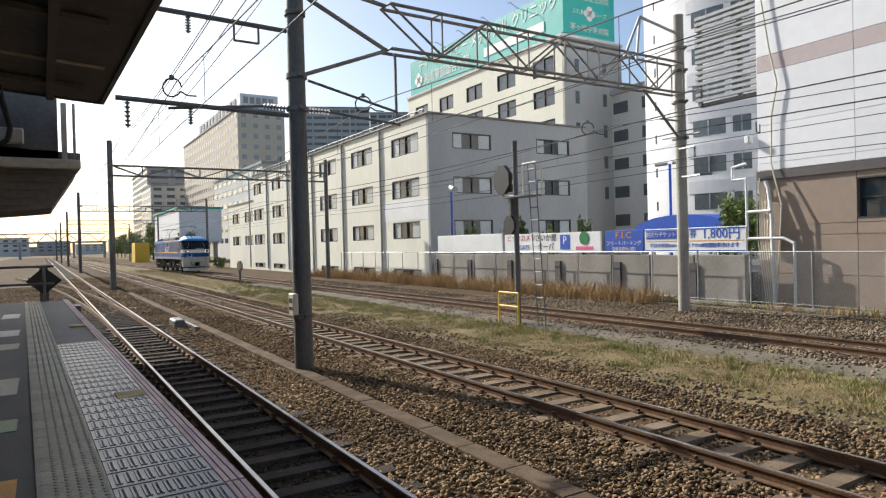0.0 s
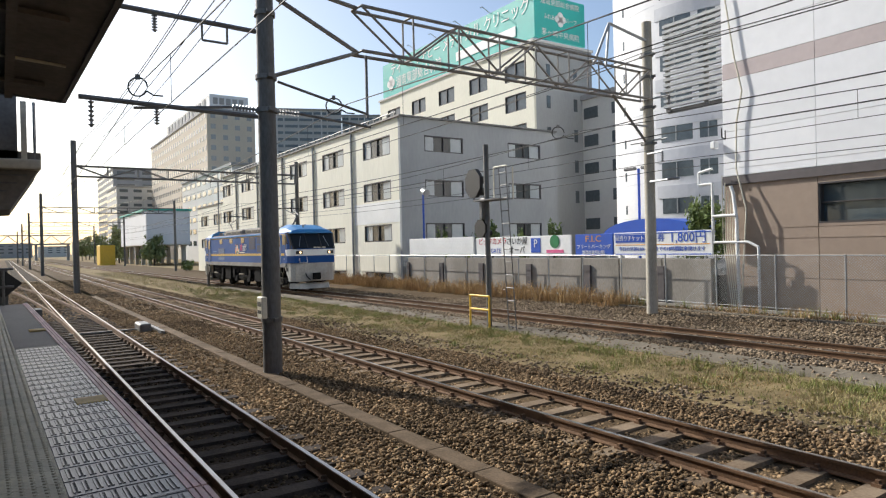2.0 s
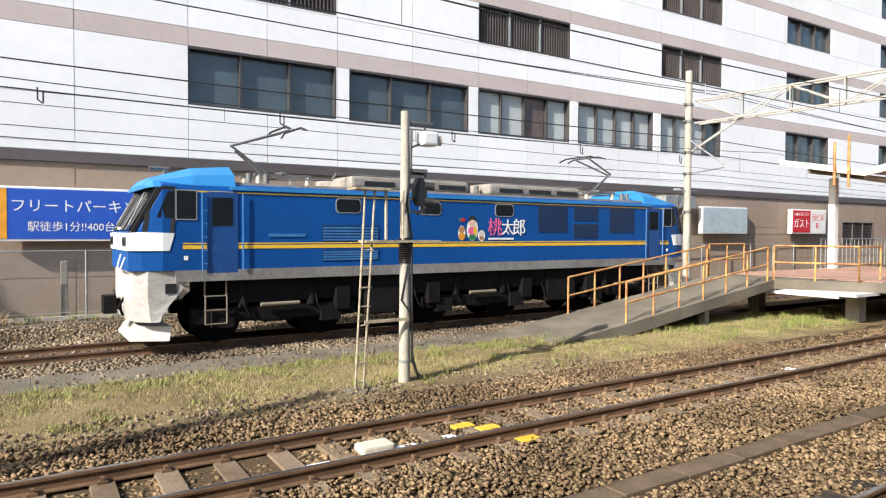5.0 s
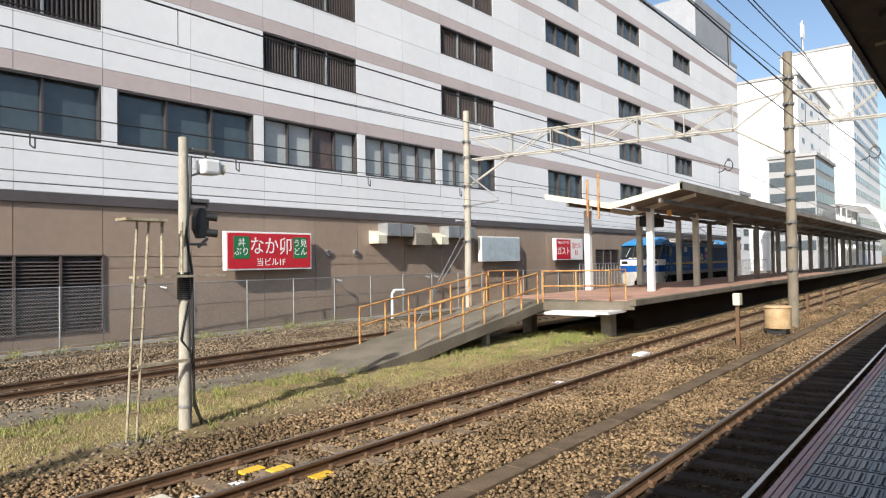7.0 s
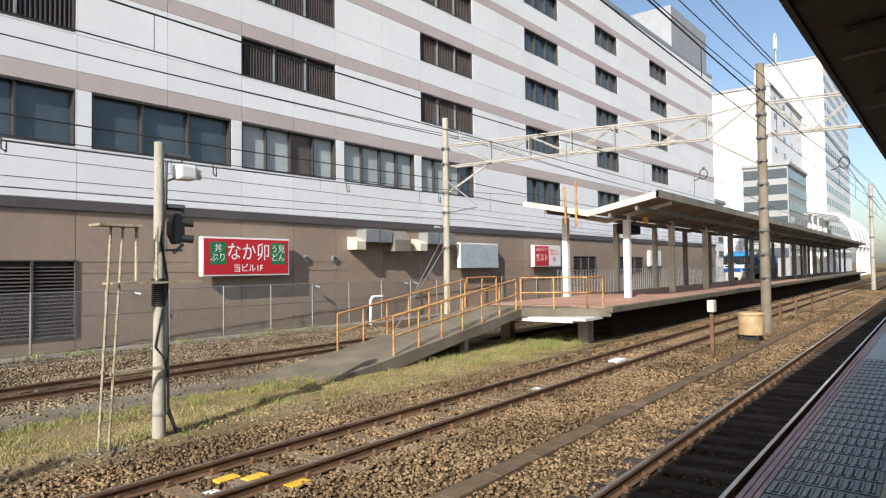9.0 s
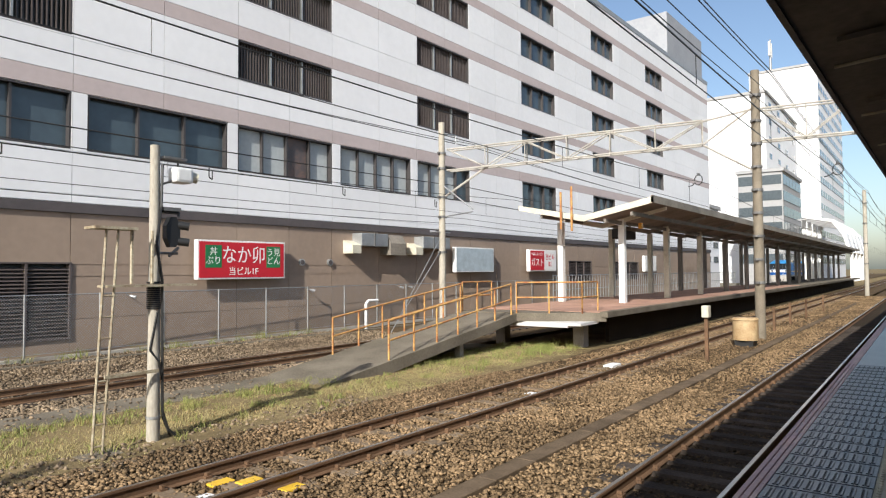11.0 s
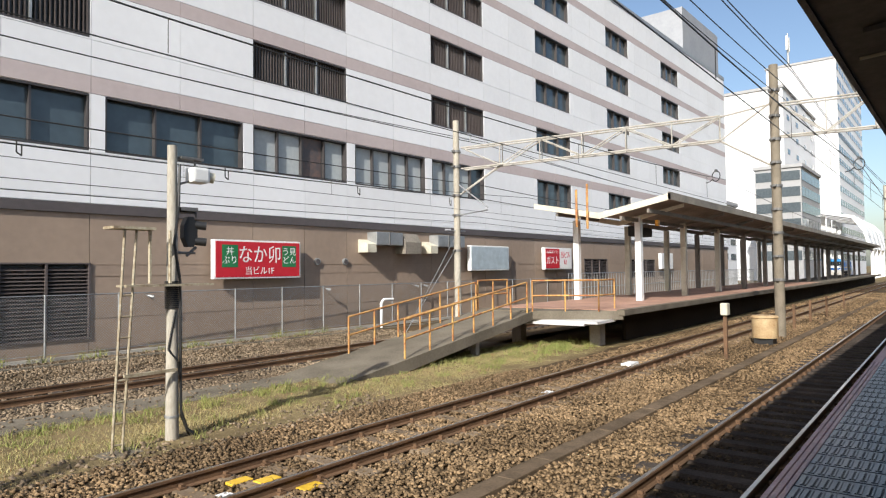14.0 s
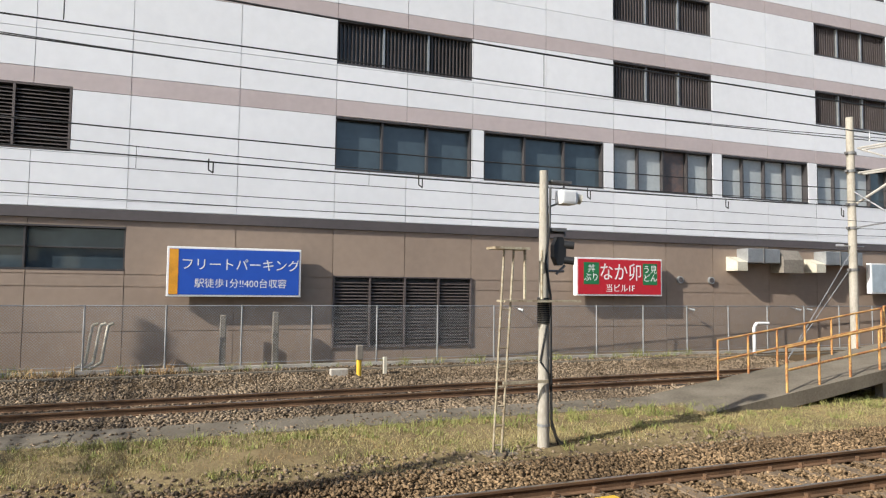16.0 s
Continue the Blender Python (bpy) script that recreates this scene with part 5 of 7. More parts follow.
part("lamp_front", rods(0.09, ((0.6, -0.02, 4.15), (0.72, -0.05, 4.13)), seg=12), CREAM_PAINT, floodlight)
part("bracket", rods(0.02, ((0.05, 0, 4.4), (0.5, 0, 4.42)), ((0.4, 0, 4.42), (0.4, 0, 4.28)), ((0.05, 0, 3.95), (0.3, 0, 4.05))), DARK_STEEL, sig2)
part("lamp_shield", boxes((0.12, 0.52, -0.08, 0.08, 4.4, 4.44)), DARK_STEEL, sig2)
part("lamp_shield", boxes((0.1, 0.4, -0.1, 0.1, 3.54, 3.6)), DARK_STEEL, sig2)
part("step_platform", boxes((-0.85, 0.62, -0.22, 0.1, 2.31, 2.345)), OLD_PAINT, sig2)
part("ladder_rail", rods(0.019, ((-1.02, -0.15, -0.15), (-0.84, -0.15, 3.2)), ((-0.87, -0.15, -0.15), (-0.66, -0.15, 3.2)), seg=6), OLD_PAINT, sig2)
for k in range(8):
    u = (k + 0.4) / 10.6
    part("rung", rods(0.016, ((-1.0 + 0.18 * u, -0.15, -0.15 + 3.35 * u), (-0.84 + 0.22 * u, -0.15, -0.15 + 3.35 * u))), OLD_PAINT, sig2)
for x in (-0.45, -0.12):
    part("guard_rail", rods(0.028, ((x, -0.15, 2.36), (x, -0.15, 3.2))), OLD_PAINT, sig2)
part("top_plate", boxes((-1.05, -0.4, -0.25, 0.1, 3.19, 3.23)), OLD_PAINT, sig2)
part("tie", boxes((-0.85, 0.0, -0.17, -0.13, 0.95, 1.0)), OLD_PAINT, sig2)
part("base_slab", rounded(-1.2, -0.6, -0.3, 0.1, -0.25, -0.15, 0.02, 1), PATH_CONCRETE, sig2)

# ---- far platform, ramp and canopy ----
p2 = thing("platform_2", "red paved island platform on concrete beams", "platform", kind="structure")
part("deck", boxes((21.0, 120, 9.0, 14.0, 0.86, 1.06)), PATH_CONCRETE, p2)
part("edge_course", boxes((20.9, 120, 8.72, 9.0, 0.92, 1.11)), PATH_CONCRETE, p2)
part("end_deck", prism([(20.98, 8.8), (19.6, 11.4), (19.6, 13.9), (20.98, 13.9)], "z", 0.78, 1.07), PATH_CONCRETE, p2)
tile = mesh_of("paving_block", rounded(-0.49, 0.49, -0.49, 0.49, 1.06, 1.095, 0.006, 1), BRICK_RED)
for i in range(44):
    for j in range(5):
        piece("paving_block", tile, p2, (21.5 + i, 9.5 + j, 0))
part("support_beam", boxes((19.7, 22.2, 9.6, 13.4, 0.62, 0.78), (19.6, 21.0, 9.1, 9.6, 0.70, 0.78)), PALE_FAR, p2, "pale steel edge beam")
for x in (21.3,):
    part("pier", boxes((x - 0.2, x + 0.2, 9.7, 10.1, -0.4, 0.62 if x < 22 else 0.86)), CONCRETE, p2)
    part("pier", boxes((x - 0.2, x + 0.2, 12.9, 13.3, -0.4, 0.62 if x < 22 else 0.86)), CONCRETE, p2)
# Dark sheet added to stand for the deep shade below the deck.
part("back_wall", boxes((23, 120, 9.55, 9.7, -0.4, 0.86)), SHADE_DARK, p2, "dark wall added for the shade under the deck")
ramp = thing("access_ramp", "concrete ramp with rusty yellow railings", "ramp")
part("ramp_slab", prism([(10.6, -0.17), (19.6, 1.04), (19.6, 0.76), (12.2, -0.3)], "y", 11.5, 13.85), PATH_CONCRETE, ramp)
part("ramp_leg", boxes((16.6, 16.8, 11.8, 12.0, -0.4, 0.38)), CONCRETE, ramp)


def ramp_z(x):
    return -0.17 + 1.21 * (x - 10.6) / 9.0


for y in (11.6, 13.75):
    for k in range(7):
        x = 13.05 + 1.06 * k
        part("railing_post", rods(0.03, ((x, y, ramp_z(x) - 0.05), (x, y, ramp_z(x) + 1.05)), seg=8), RUSTY_YELLOW, ramp)
    x0, x1 = 13.05, 19.41
    part("handrail", rods(0.03, ((x0, y, ramp_z(x0) + 1.05), (x1, y, ramp_z(x1) + 1.05)), seg=8), RUSTY_YELLOW, ramp)
    part("middle_rail", rods(0.03, ((x0, y, ramp_z(x0) + 0.52), (x1, y, ramp_z(x1) + 0.52)), seg=8), RUSTY_YELLOW, ramp)
railing = thing("platform_railing", "rusty yellow railing at the platform end", "railing")
for p, q, n in (((19.6, 11.5), (20.6, 9.5), 2), ((19.6, 13.8), (21.6, 13.8), 2), ((20.6, 9.5), (21.9, 9.5), 1)):
    for k in range(n + 1):
        u = k / n
        x, y = p[0] + (q[0] - p[0]) * u, p[1] + (q[1] - p[1]) * u
        part("railing_post", rods(0.03, ((x, y, 1.05), (x, y, 2.12)), seg=8), RUSTY_YELLOW, railing)
    part("handrail", rods(0.03, ((*p, 2.12), (*q, 2.12)), seg=8), RUSTY_YELLOW, railing)
    part("middle_rail", rods(0.03, ((*p, 1.6), (*q, 1.6)), seg=8), RUSTY_YELLOW, railing)
c2 = thing("island_canopy", "weathered grey butterfly canopy on white posts", "canopy")
part("roof", prism([(8.76, 5.3), (8.76, 5.45), (11.66, 4.85), (14.8, 5.47), (14.8, 5.33), (11.66, 4.7)], "x", 25.6, 120), ROOF_GREY, c2)
part("fascia", boxes((25.5, 120, 8.68, 8.76, 5.2, 5.5)), ROOF_GREY, c2)
part("end_board", prism([(8.68, 5.2), (8.68, 5.45), (11.66, 4.85), (14.8, 5.47), (14.8, 5.25), (11.66, 4.6)], "x", 25.5, 25.6), CREAM_PAINT, c2, "pale painted end board")
# Posts and beams get darker colours further in, standing in for roof shade.
for k in range(15):
    x = 27.5 + 6.0 * k
    for y in (10.75, 13.7):
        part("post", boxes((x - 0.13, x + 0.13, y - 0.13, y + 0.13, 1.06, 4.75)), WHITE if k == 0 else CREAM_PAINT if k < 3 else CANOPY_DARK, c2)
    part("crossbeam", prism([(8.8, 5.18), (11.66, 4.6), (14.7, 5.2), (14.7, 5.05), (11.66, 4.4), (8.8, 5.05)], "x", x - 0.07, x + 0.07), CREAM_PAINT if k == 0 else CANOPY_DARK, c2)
for y in (9.6, 10.75, 12.6, 13.7):
    z = 5.02 - abs(y - 8.9) * 0.2 if y < 11.7 else 4.6 + (y - 11.66) * 0.19
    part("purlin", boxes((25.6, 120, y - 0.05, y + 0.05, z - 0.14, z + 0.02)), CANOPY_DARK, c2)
part("gutter_bar", rods(0.05, ((25.3, 12.6, 4.3), (25.3, 12.6, 5.9)), ((25.3, 12.1, 4.2), (25.3, 12.1, 6.1))), RUSTY_YELLOW, c2, "yellow painted upright bars")
part("yellow_lamp", rounded(27.3, 27.5, 9.8, 9.95, 4.3, 4.55, 0.02, 1), ORANGE, c2)
back = thing("boundary_railing", "pale vertical railing behind the island platform", "fence")
me = mesh_of("bar", rods(0.03, ((0, 20.6, -0.3), (0, 20.6, 2.2)), seg=5), STEEL)
for k in range(105):
    piece("bar", me, back, (40 + 0.5 * k, 0, 0))
part("rail", rods(0.035, ((40, 20.6, 2.2), (92.2, 20.6, 2.2)), ((40, 20.6, 1.2), (92.2, 20.6, 1.2))), STEEL, back)
hang = thing("speaker_unit", "dark equipment boxes under the island canopy", "equipment")
part("case", rounded(33, 35, 12.9, 13.5, 4.2, 4.75, 0.05, 1), BLACK, hang)
part("hanger", boxes((33.2, 33.3, 13.1, 13.2, 4.7, 5.0), (34.7, 34.8, 13.1, 13.2, 4.7, 5.0)), DARK_STEEL, hang)

# ---- the locomotive: local x runs forwards, z from the rail head ----
loco = thing("locomotive", "blue electric freight locomotive with yellow stripes and white nose band", "locomotive", at=(-95, Y_FAR, 0))
HW = 1.42
GRILLE_BLUE = material("grille_blue", (0.006, 0.03, 0.10), 0.5)
DOOR_BLUE = material("door_blue", (0.01, 0.068, 0.24), 0.45)
RAIL_BLUE = material("rail_blue_paint", (0.05, 0.19, 0.44), 0.4, second=(0.035, 0.15, 0.36), fine=20)


def loft(sections, cap=True):
    """A skin through outlines that all have the same number of points."""
    bm = bmesh.new()
    rings = [[bm.verts.new(p) for p in s] for s in sections]
    for a, b in zip(rings, rings[1:]):
        n = len(a)
        for i in range(n):
            bm.faces.new((a[i], a[(i + 1) % n], b[(i + 1) % n], b[i]))
    if cap:
        bm.faces.new(rings[0])
        bm.faces.new(rings[-1])
    bmesh.ops.recalc_face_normals(bm, faces=bm.faces[:])
    return bm


def section(x, hw, z0, z1, lean=0.0):
    return [(x, -hw, z0), (x, -hw, z1 - 0.18), (x - lean, -hw + 0.05, z1 - 0.06), (x - lean, -hw + 0.2, z1), (x - lean, hw - 0.2, z1), (x - lean, hw - 0.05, z1 - 0.06), (x, hw, z1 - 0.18), (x, hw, z0)]


def pill(x0, x1, z0, z1, r, n=5):
    """A rectangle with rounded corners."""
    out = []
    for cx, cz, q in ((x1 - r, z1 - r, 0), (x0 + r, z1 - r, 1), (x0 + r, z0 + r, 2), (x1 - r, z0 + r, 3)):
        out += [(cx + r * math.cos(math.pi / 2 * (q + k / n)), cz + r * math.sin(math.pi / 2 * (q + k / n))) for k in range(n + 1)]
    return out


body = part("body", loft([section(-7.6, HW, 1.67, 3.5), section(7.6, HW, 1.67, 3.5)]), LOCO_BLUE, loco)
part("sill", boxes((-8.0, 8.0, -HW - 0.015, HW + 0.015, 1.43, 1.67)), LOCO_GREY, loco, "grey underframe sill")
for s in (-1, 1):
    y = s * (HW + 0.006)
    for z0, z1 in ((2.11, 2.19), (2.215, 2.24)):
        part("yellow_stripe", boxes((-7.86, 7.86, min(y, y + s * 0.004), max(y, y + s * 0.004), z0, z1)), YELLOW, body)
    part("roof_stripe", boxes((-7.6, 7.6, min(y, y + s * 0.004), max(y, y + s * 0.004), 3.3, 3.33)), YELLOW, body)
    part("gutter", boxes((-6.9, 6.9, min(s * HW, s * (HW + 0.05)), max(s * HW, s * (HW + 0.05)), 3.37, 3.44)), LOCO_SKY, body, "pale blue roof gutter")
    for a, b, z0, z1, slats in ((1.93, 3.08, 2.5, 3.28, 13), (3.37, 4.4, 2.32, 2.75, 7), (3.37, 4.4, 2.86, 3.27, 7), (4.93, 6.07, 2.5, 3.28, 13), (-4.78, -3.3, 2.26, 2.64, 5), (-4.78, -3.3, 1.8, 2.06, 4)):
        if s > 0:
            a, b = -b, -a
        gr = part("grille", boxes((a, b, min(y, y + s * 0.006), max(y, y + s * 0.006), z0, z1)), BLACK if slats > 6 else GRILLE_BLUE, body)
        # Lighter blue on the low slats stands in for their sun glint.
        me = mesh_of("slat", boxes((a + 0.02, b - 0.02, min(y, y + s * 0.014), max(y, y + s * 0.014), 0, 0.015 if slats > 6 else 0.036)), RAIL_BLUE if slats < 6 else LOCO_BLUE)
        for k in range(slats):
            piece("slat", me, gr, (0, 0, z0 + 0.02 + (z1 - z0 - 0.03) * k / slats))
    for a in (-4.42, -2.1, 0.35):
        a = a if s < 0 else -a - 0.6
        w = part("side_window", prism(pill(a, a + 0.62, 2.95, 3.26, 0.09), "y", y - 0.012, y + 0.012), LOCO_GLASS, body)
        part("gasket", prism(pill(a - 0.022, a + 0.642, 2.928, 3.282, 0.105), "y", y - 0.009, y + 0.009), FRAME_GREY, w)
    for e in (-1, 1):
        a, b = sorted((e * 6.58, e * 7.53))
        d = part("cab_door", boxes((a + 0.15, b - 0.15, y - 0.01, y + 0.01, 1.6, 3.32)), DOOR_BLUE, body)
        part("door_window", boxes((a + 0.26, b - 0.26, y - 0.016, y + 0.016, 2.6, 3.2)), LOCO_GLASS, d)
        for hx in (a + 0.05, b - 0.05):
            part("handrail", rods(0.016, ((hx, y + s * 0.05, 1.66), (hx, y + s * 0.05, 3.3))), RAIL_BLUE, d)
        for k in range(5):
            part("rung", rods(0.012, ((a + 0.05, y + s * 0.05, 1.8 + 0.28 * k), (a + 0.16, y + s * 0.05, 1.8 + 0.28 * k))), RAIL_BLUE, d)

for e in (-1, 1):
    cab = part("cab", loft([[(e * x, yy, z) for x, yy, z in sec] for sec in (
        section(7.6, HW, 1.67, 3.5), section(8.25, HW, 1.67, 3.5), section(8.62, HW - 0.1, 1.67, 2.78), section(8.86, HW - 0.2, 1.67, 2.42))]), LOCO_BLUE, loco)
    part("windscreen", loft([[(e * x, yy, z) for x, yy, z in sec] for sec in (
        [(8.375, -HW + 0.12, 3.36), (8.375, HW - 0.12, 3.36), (8.345, HW - 0.12, 3.3), (8.345, -HW + 0.12, 3.3)],
        [(8.855, -HW + 0.22, 2.5), (8.855, HW - 0.22, 2.5), (8.795, HW - 0.22, 2.5), (8.795, -HW + 0.22, 2.5)])]), LOCO_GLASS, cab)
    part("windscreen_mask", loft([[(e * x, yy, z) for x, yy, z in sec] for sec in (
        [(8.340, -HW + 0.01, 3.4), (8.340, HW - 0.01, 3.4), (8.295, HW - 0.01, 3.34), (8.295, -HW + 0.01, 3.34)],
        [(8.825, -HW + 0.13, 2.46), (8.825, HW - 0.13, 2.46), (8.755, HW - 0.13, 2.46), (8.755, -HW + 0.13, 2.46)])]), BLACK, cab, "black windscreen surround")
    part("pillar", rods(0.035, ((e * 8.390, -0.45, 3.35), (e * 8.870, -0.42, 2.5)), ((e * 8.390, 0.45, 3.35), (e * 8.870, 0.42, 2.5))), BLACK, cab)
    part("wiper", rods(0.014, ((e * 8.800, -0.9, 2.62), (e * 8.500, -0.7, 3.2)), ((e * 8.800, 0.9, 2.62), (e * 8.500, 0.7, 3.2))), STEEL, cab)
    part("white_band", loft([[(e * x, yy, z) for x, yy, z in sec] for sec in (
        [(8.02, -HW - 0.012, 2.44), (8.02, HW + 0.012, 2.44), (8.12, HW + 0.012, 2.08), (8.12, -HW - 0.012, 2.08)],
        [(8.25, -HW - 0.014, 2.45), (8.25, HW + 0.014, 2.45), (8.25, HW + 0.014, 2.08), (8.25, -HW - 0.014, 2.08)],
        [(8.62, -HW + 0.06, 2.46), (8.62, HW - 0.06, 2.46), (8.62, HW - 0.06, 2.08), (8.62, -HW + 0.06, 2.08)],
        [(8.89, -HW + 0.18, 2.44), (8.89, HW - 0.18, 2.44), (8.89, HW - 0.18, 2.08), (8.89, -HW + 0.18, 2.08)])]), WHITE, cab, "white nose band")
    for s in (-1, 1):
        hl = part("headlight", boxes((min(e * 8.88, e * 8.91), max(e * 8.88, e * 8.91), s * 0.95 - 0.2, s * 0.95 + 0.2, 2.17, 2.36)), BLACK, cab)
        part("lens", rod(bmesh.new(), (e * 8.9, s * 0.95 - s * 0.06, 2.265), (e * 8.925, s * 0.95 - s * 0.06, 2.265), 0.06, seg=14), LAMP_ON if e > 0 else LOCO_GLASS, hl)
        sy = s * (HW + 0.002)
        part("side_glass", prism([(e * 7.6, 2.74), (e * 7.6, 3.32), (e * 7.98, 3.32), (e * 7.98, 2.74)], "y", sy - 0.016, sy + 0.016), LOCO_GLASS, cab)
        part("window_frame", prism([(e * 7.575, 2.715), (e * 7.575, 3.345), (e * 8.005, 3.345), (e * 8.005, 2.715)], "y", sy - 0.013, sy + 0.013), FRAME_GREY, cab, "grey cab window frame")
        quarter = [(8.035, 2.76), (8.035, 3.3), (8.15, 3.3), (8.36, 2.76)]
        mask = [(8.0, 2.7), (8.04, 2.45), (8.62, 2.47), (8.57, 2.84), (8.27, 3.40), (8.0, 3.40)]
        for title, shape, mt, proud in (("corner_mask", mask, BLACK, 0.010), ("quarter_glass", quarter, LOCO_GLASS, 0.016)):
            part(title, loft([[(e * x, s * (HW + d - max(0.0, x - 8.25) * 0.27), z) for x, z in shape] for d in (-0.03, proud)]), mt, cab)
        part("side_bar", boxes((min(e * 7.76, e * 7.84), max(e * 7.76, e * 7.84), sy - 0.006, sy + 0.006, 1.88, 1.97)), WHITE, cab, "small pale illegible mark")
    part("number_bar", boxes((min(e * 8.72, e * 8.85), max(e * 8.72, e * 8.85), -0.05, 0.7, 2.5, 2.57)), CREAM_PAINT, cab, "small pale running number")
    part("cab_roof", loft([[(e * x, yy, z) for x, yy, z in sec] for sec in (
        [(6.75, -1.36, 3.42), (6.75, -1.2, 3.72), (6.75, -0.8, 3.92), (6.75, 0.8, 3.92), (6.75, 1.2, 3.72), (6.75, 1.36, 3.42)],
        [(7.6, -1.37, 3.42), (7.6, -1.2, 3.66), (7.6, -0.8, 3.84), (7.6, 0.8, 3.84), (7.6, 1.2, 3.66), (7.6, 1.37, 3.42)],
        [(8.4, -1.36, 3.38), (8.4, -1.2, 3.5), (8.4, -0.8, 3.6), (8.4, 0.8, 3.6), (8.4, 1.2, 3.5), (8.4, 1.36, 3.38)],
        [(8.52, -1.3, 3.36), (8.52, -1.15, 3.4), (8.52, -0.8, 3.46), (8.52, 0.8, 3.46), (8.52, 1.15, 3.4), (8.52, 1.3, 3.36)])]), LOCO_SKY, loco, "pale blue rounded cab roof")
    part("horn", rods(0.04, ((e * 7.9, -0.3, 3.85), (e * 8.3, -0.3, 3.86)), ((e * 8.0, -0.3, 3.7), (e * 8.0, -0.3, 3.86))), DARK_STEEL, loco)
    part("nose_skirt", loft([[(e * x, yy, z) for x, yy in ((back, -1.38), (8.52 - d, -1.34), (8.76 - d, -1.12), (8.87 - d, -0.6), (8.87 - d, 0.6), (8.76 - d, 1.12), (8.52 - d, 1.34), (back, 1.38))]
                             for z, back, d in ((1.66, 7.72, 0.0), (1.44, 7.74, 0.0), (1.1, 8.0, 0.0), (0.8, 8.24, 0.03), (0.62, 8.3, 0.06))]), LOCO_SKIRT, loco, "pale grey front skirt")
    part("skirt_vent", boxes((min(e * 7.98, e * 8.2), max(e * 7.98, e * 8.2), -1.392, -1.37, 1.2, 1.4)), BLACK, loco)
    part("snow_plough", loft([[(e * x, yy, z) for x, yy, z in sec] for sec in (
        [(8.05, -1.22, 0.5), (8.05, 1.22, 0.5), (8.1, 1.25, 0.2), (8.1, -1.25, 0.2)],
        [(8.6, -0.85, 0.5), (8.6, 0.85, 0.5), (8.8, 0.9, 0.2), (8.8, -0.9, 0.2)])]), LOCO_SKIRT, loco)
    cp = part("coupler", boxes((min(e * 8.5, e * 9.15), max(e * 8.5, e * 9.15), -0.13, 0.13, 0.8, 1.02), (min(e * 8.95, e * 9.2), max(e * 8.95, e * 9.2), -0.2, 0.2, 0.72, 1.1)), LOCO_DARK, loco)
    part("hose", path_rod(bmesh.new(), [(e * 8.75, -0.6, 1.3), (e * 8.95, -0.55, 0.9), (e * 8.85, -0.3, 0.7)], 0.03), LOCO_DARK, cp)
    part("step_rail", rods(0.02, ((e * 8.88, -0.95, 1.95), (e * 8.97, -0.95, 1.7)), ((e * 8.97, -0.95, 1.7), (e * 8.97, -0.5, 1.7)), ((e * 8.97, -0.5, 1.7), (e * 8.9, -0.5, 2.0))), WHITE, loco)
    for s in (-1, 1):
        part("steps", rods(0.018, ((e * 6.95, s * 1.36, 0.5), (e * 6.95, s * 1.36, 1.1)), ((e * 7.4, s * 1.36, 0.5), (e * 7.4, s * 1.36, 1.1)), ((e * 6.95, s * 1.36, 0.5), (e * 7.4, s * 1.36, 0.5)), ((e * 6.95, s * 1.36, 0.8), (e * 7.4, s * 1.36, 0.8)), ((e * 6.95, s * 1.36, 1.1), (e * 7.4, s * 1.36, 1.1)), ((e * 6.95, s * 1.3, 1.1), (e * 6.95, s * 1.3, 1.44)), ((e * 7.4, s * 1.3, 1.1), (e * 7.4, s * 1.3, 1.44))), BROWN_POLE, loco)

# roof gear
part("roof_deck", boxes((-6.75, 6.75, -1.2, 1.2, 3.48, 3.56)), LOCO_ROOF, loco)
for a, b in ((-3.9, -0.35), (0.35, 3.9)):
    h = part("roof_hatch", rounded(a, b, -1.15, 1.15, 3.56, 3.86, 0.08, 2), LOCO_ROOF, loco, "grey ribbed roof hatch")
    for k in range(3):
        x = a + 0.35 + k * 1.1
        part("vent", boxes((x, x + 0.85, -1.17, -1.14, 3.62, 3.74)), BLACK, h)
for e in (-1, 1):
    pan = part("pantograph", boxes((e * 5.4 - 0.7, e * 5.4 + 0.7, -0.6, -0.52, 3.78, 3.85), (e * 5.4 - 0.7, e * 5.4 + 0.7, 0.52, 0.6, 3.78, 3.85), (e * 5.4 - 0.06, e * 5.4 + 0.06, -0.6, 0.6, 3.8, 3.9)), DARK_STEEL, loco, "raised single arm pantograph")
    base, knee, head = Vector((e * 5.6, 0, 3.88)), Vector((e * 6.47, 0, 4.5)), Vector((e * 5.14, 0, 4.95))
    part("lower_arm", rods(0.03, (base, knee), (base + Vector((e * 0.1, 0, -0.05)), knee + Vector((e * -0.1, 0.05, -0.1)))), DARK_STEEL, pan)
    part("upper_arm", rods(0.03, (knee + Vector((0, -0.08, 0)), head + Vector((0, -0.3, 0))), (knee + Vector((0, 0.08, 0)), head + Vector((0, 0.3, 0)))), DARK_STEEL, pan)
    part("collector_head", rods(0.025, *[((e * 5.14 + d, -0.55, 4.99), (e * 5.14 + d, 0.55, 4.99)) for d in (-0.18, 0.18)], *[((e * 5.14 + d, sy * 0.55, 4.99), (e * 5.14 + d * 1.1, sy * 0.85, 4.9)) for d in (-0.18, 0.18) for sy in (-1, 1)]), BLACK, pan)
    for x in (4.8, 6.0):
        for sy in (-0.55, 0.55):
            part("insulator", rods(0.06, ((e * x, sy, 3.55), (e * x, sy, 3.8)), seg=8), CREAM_PAINT, pan)
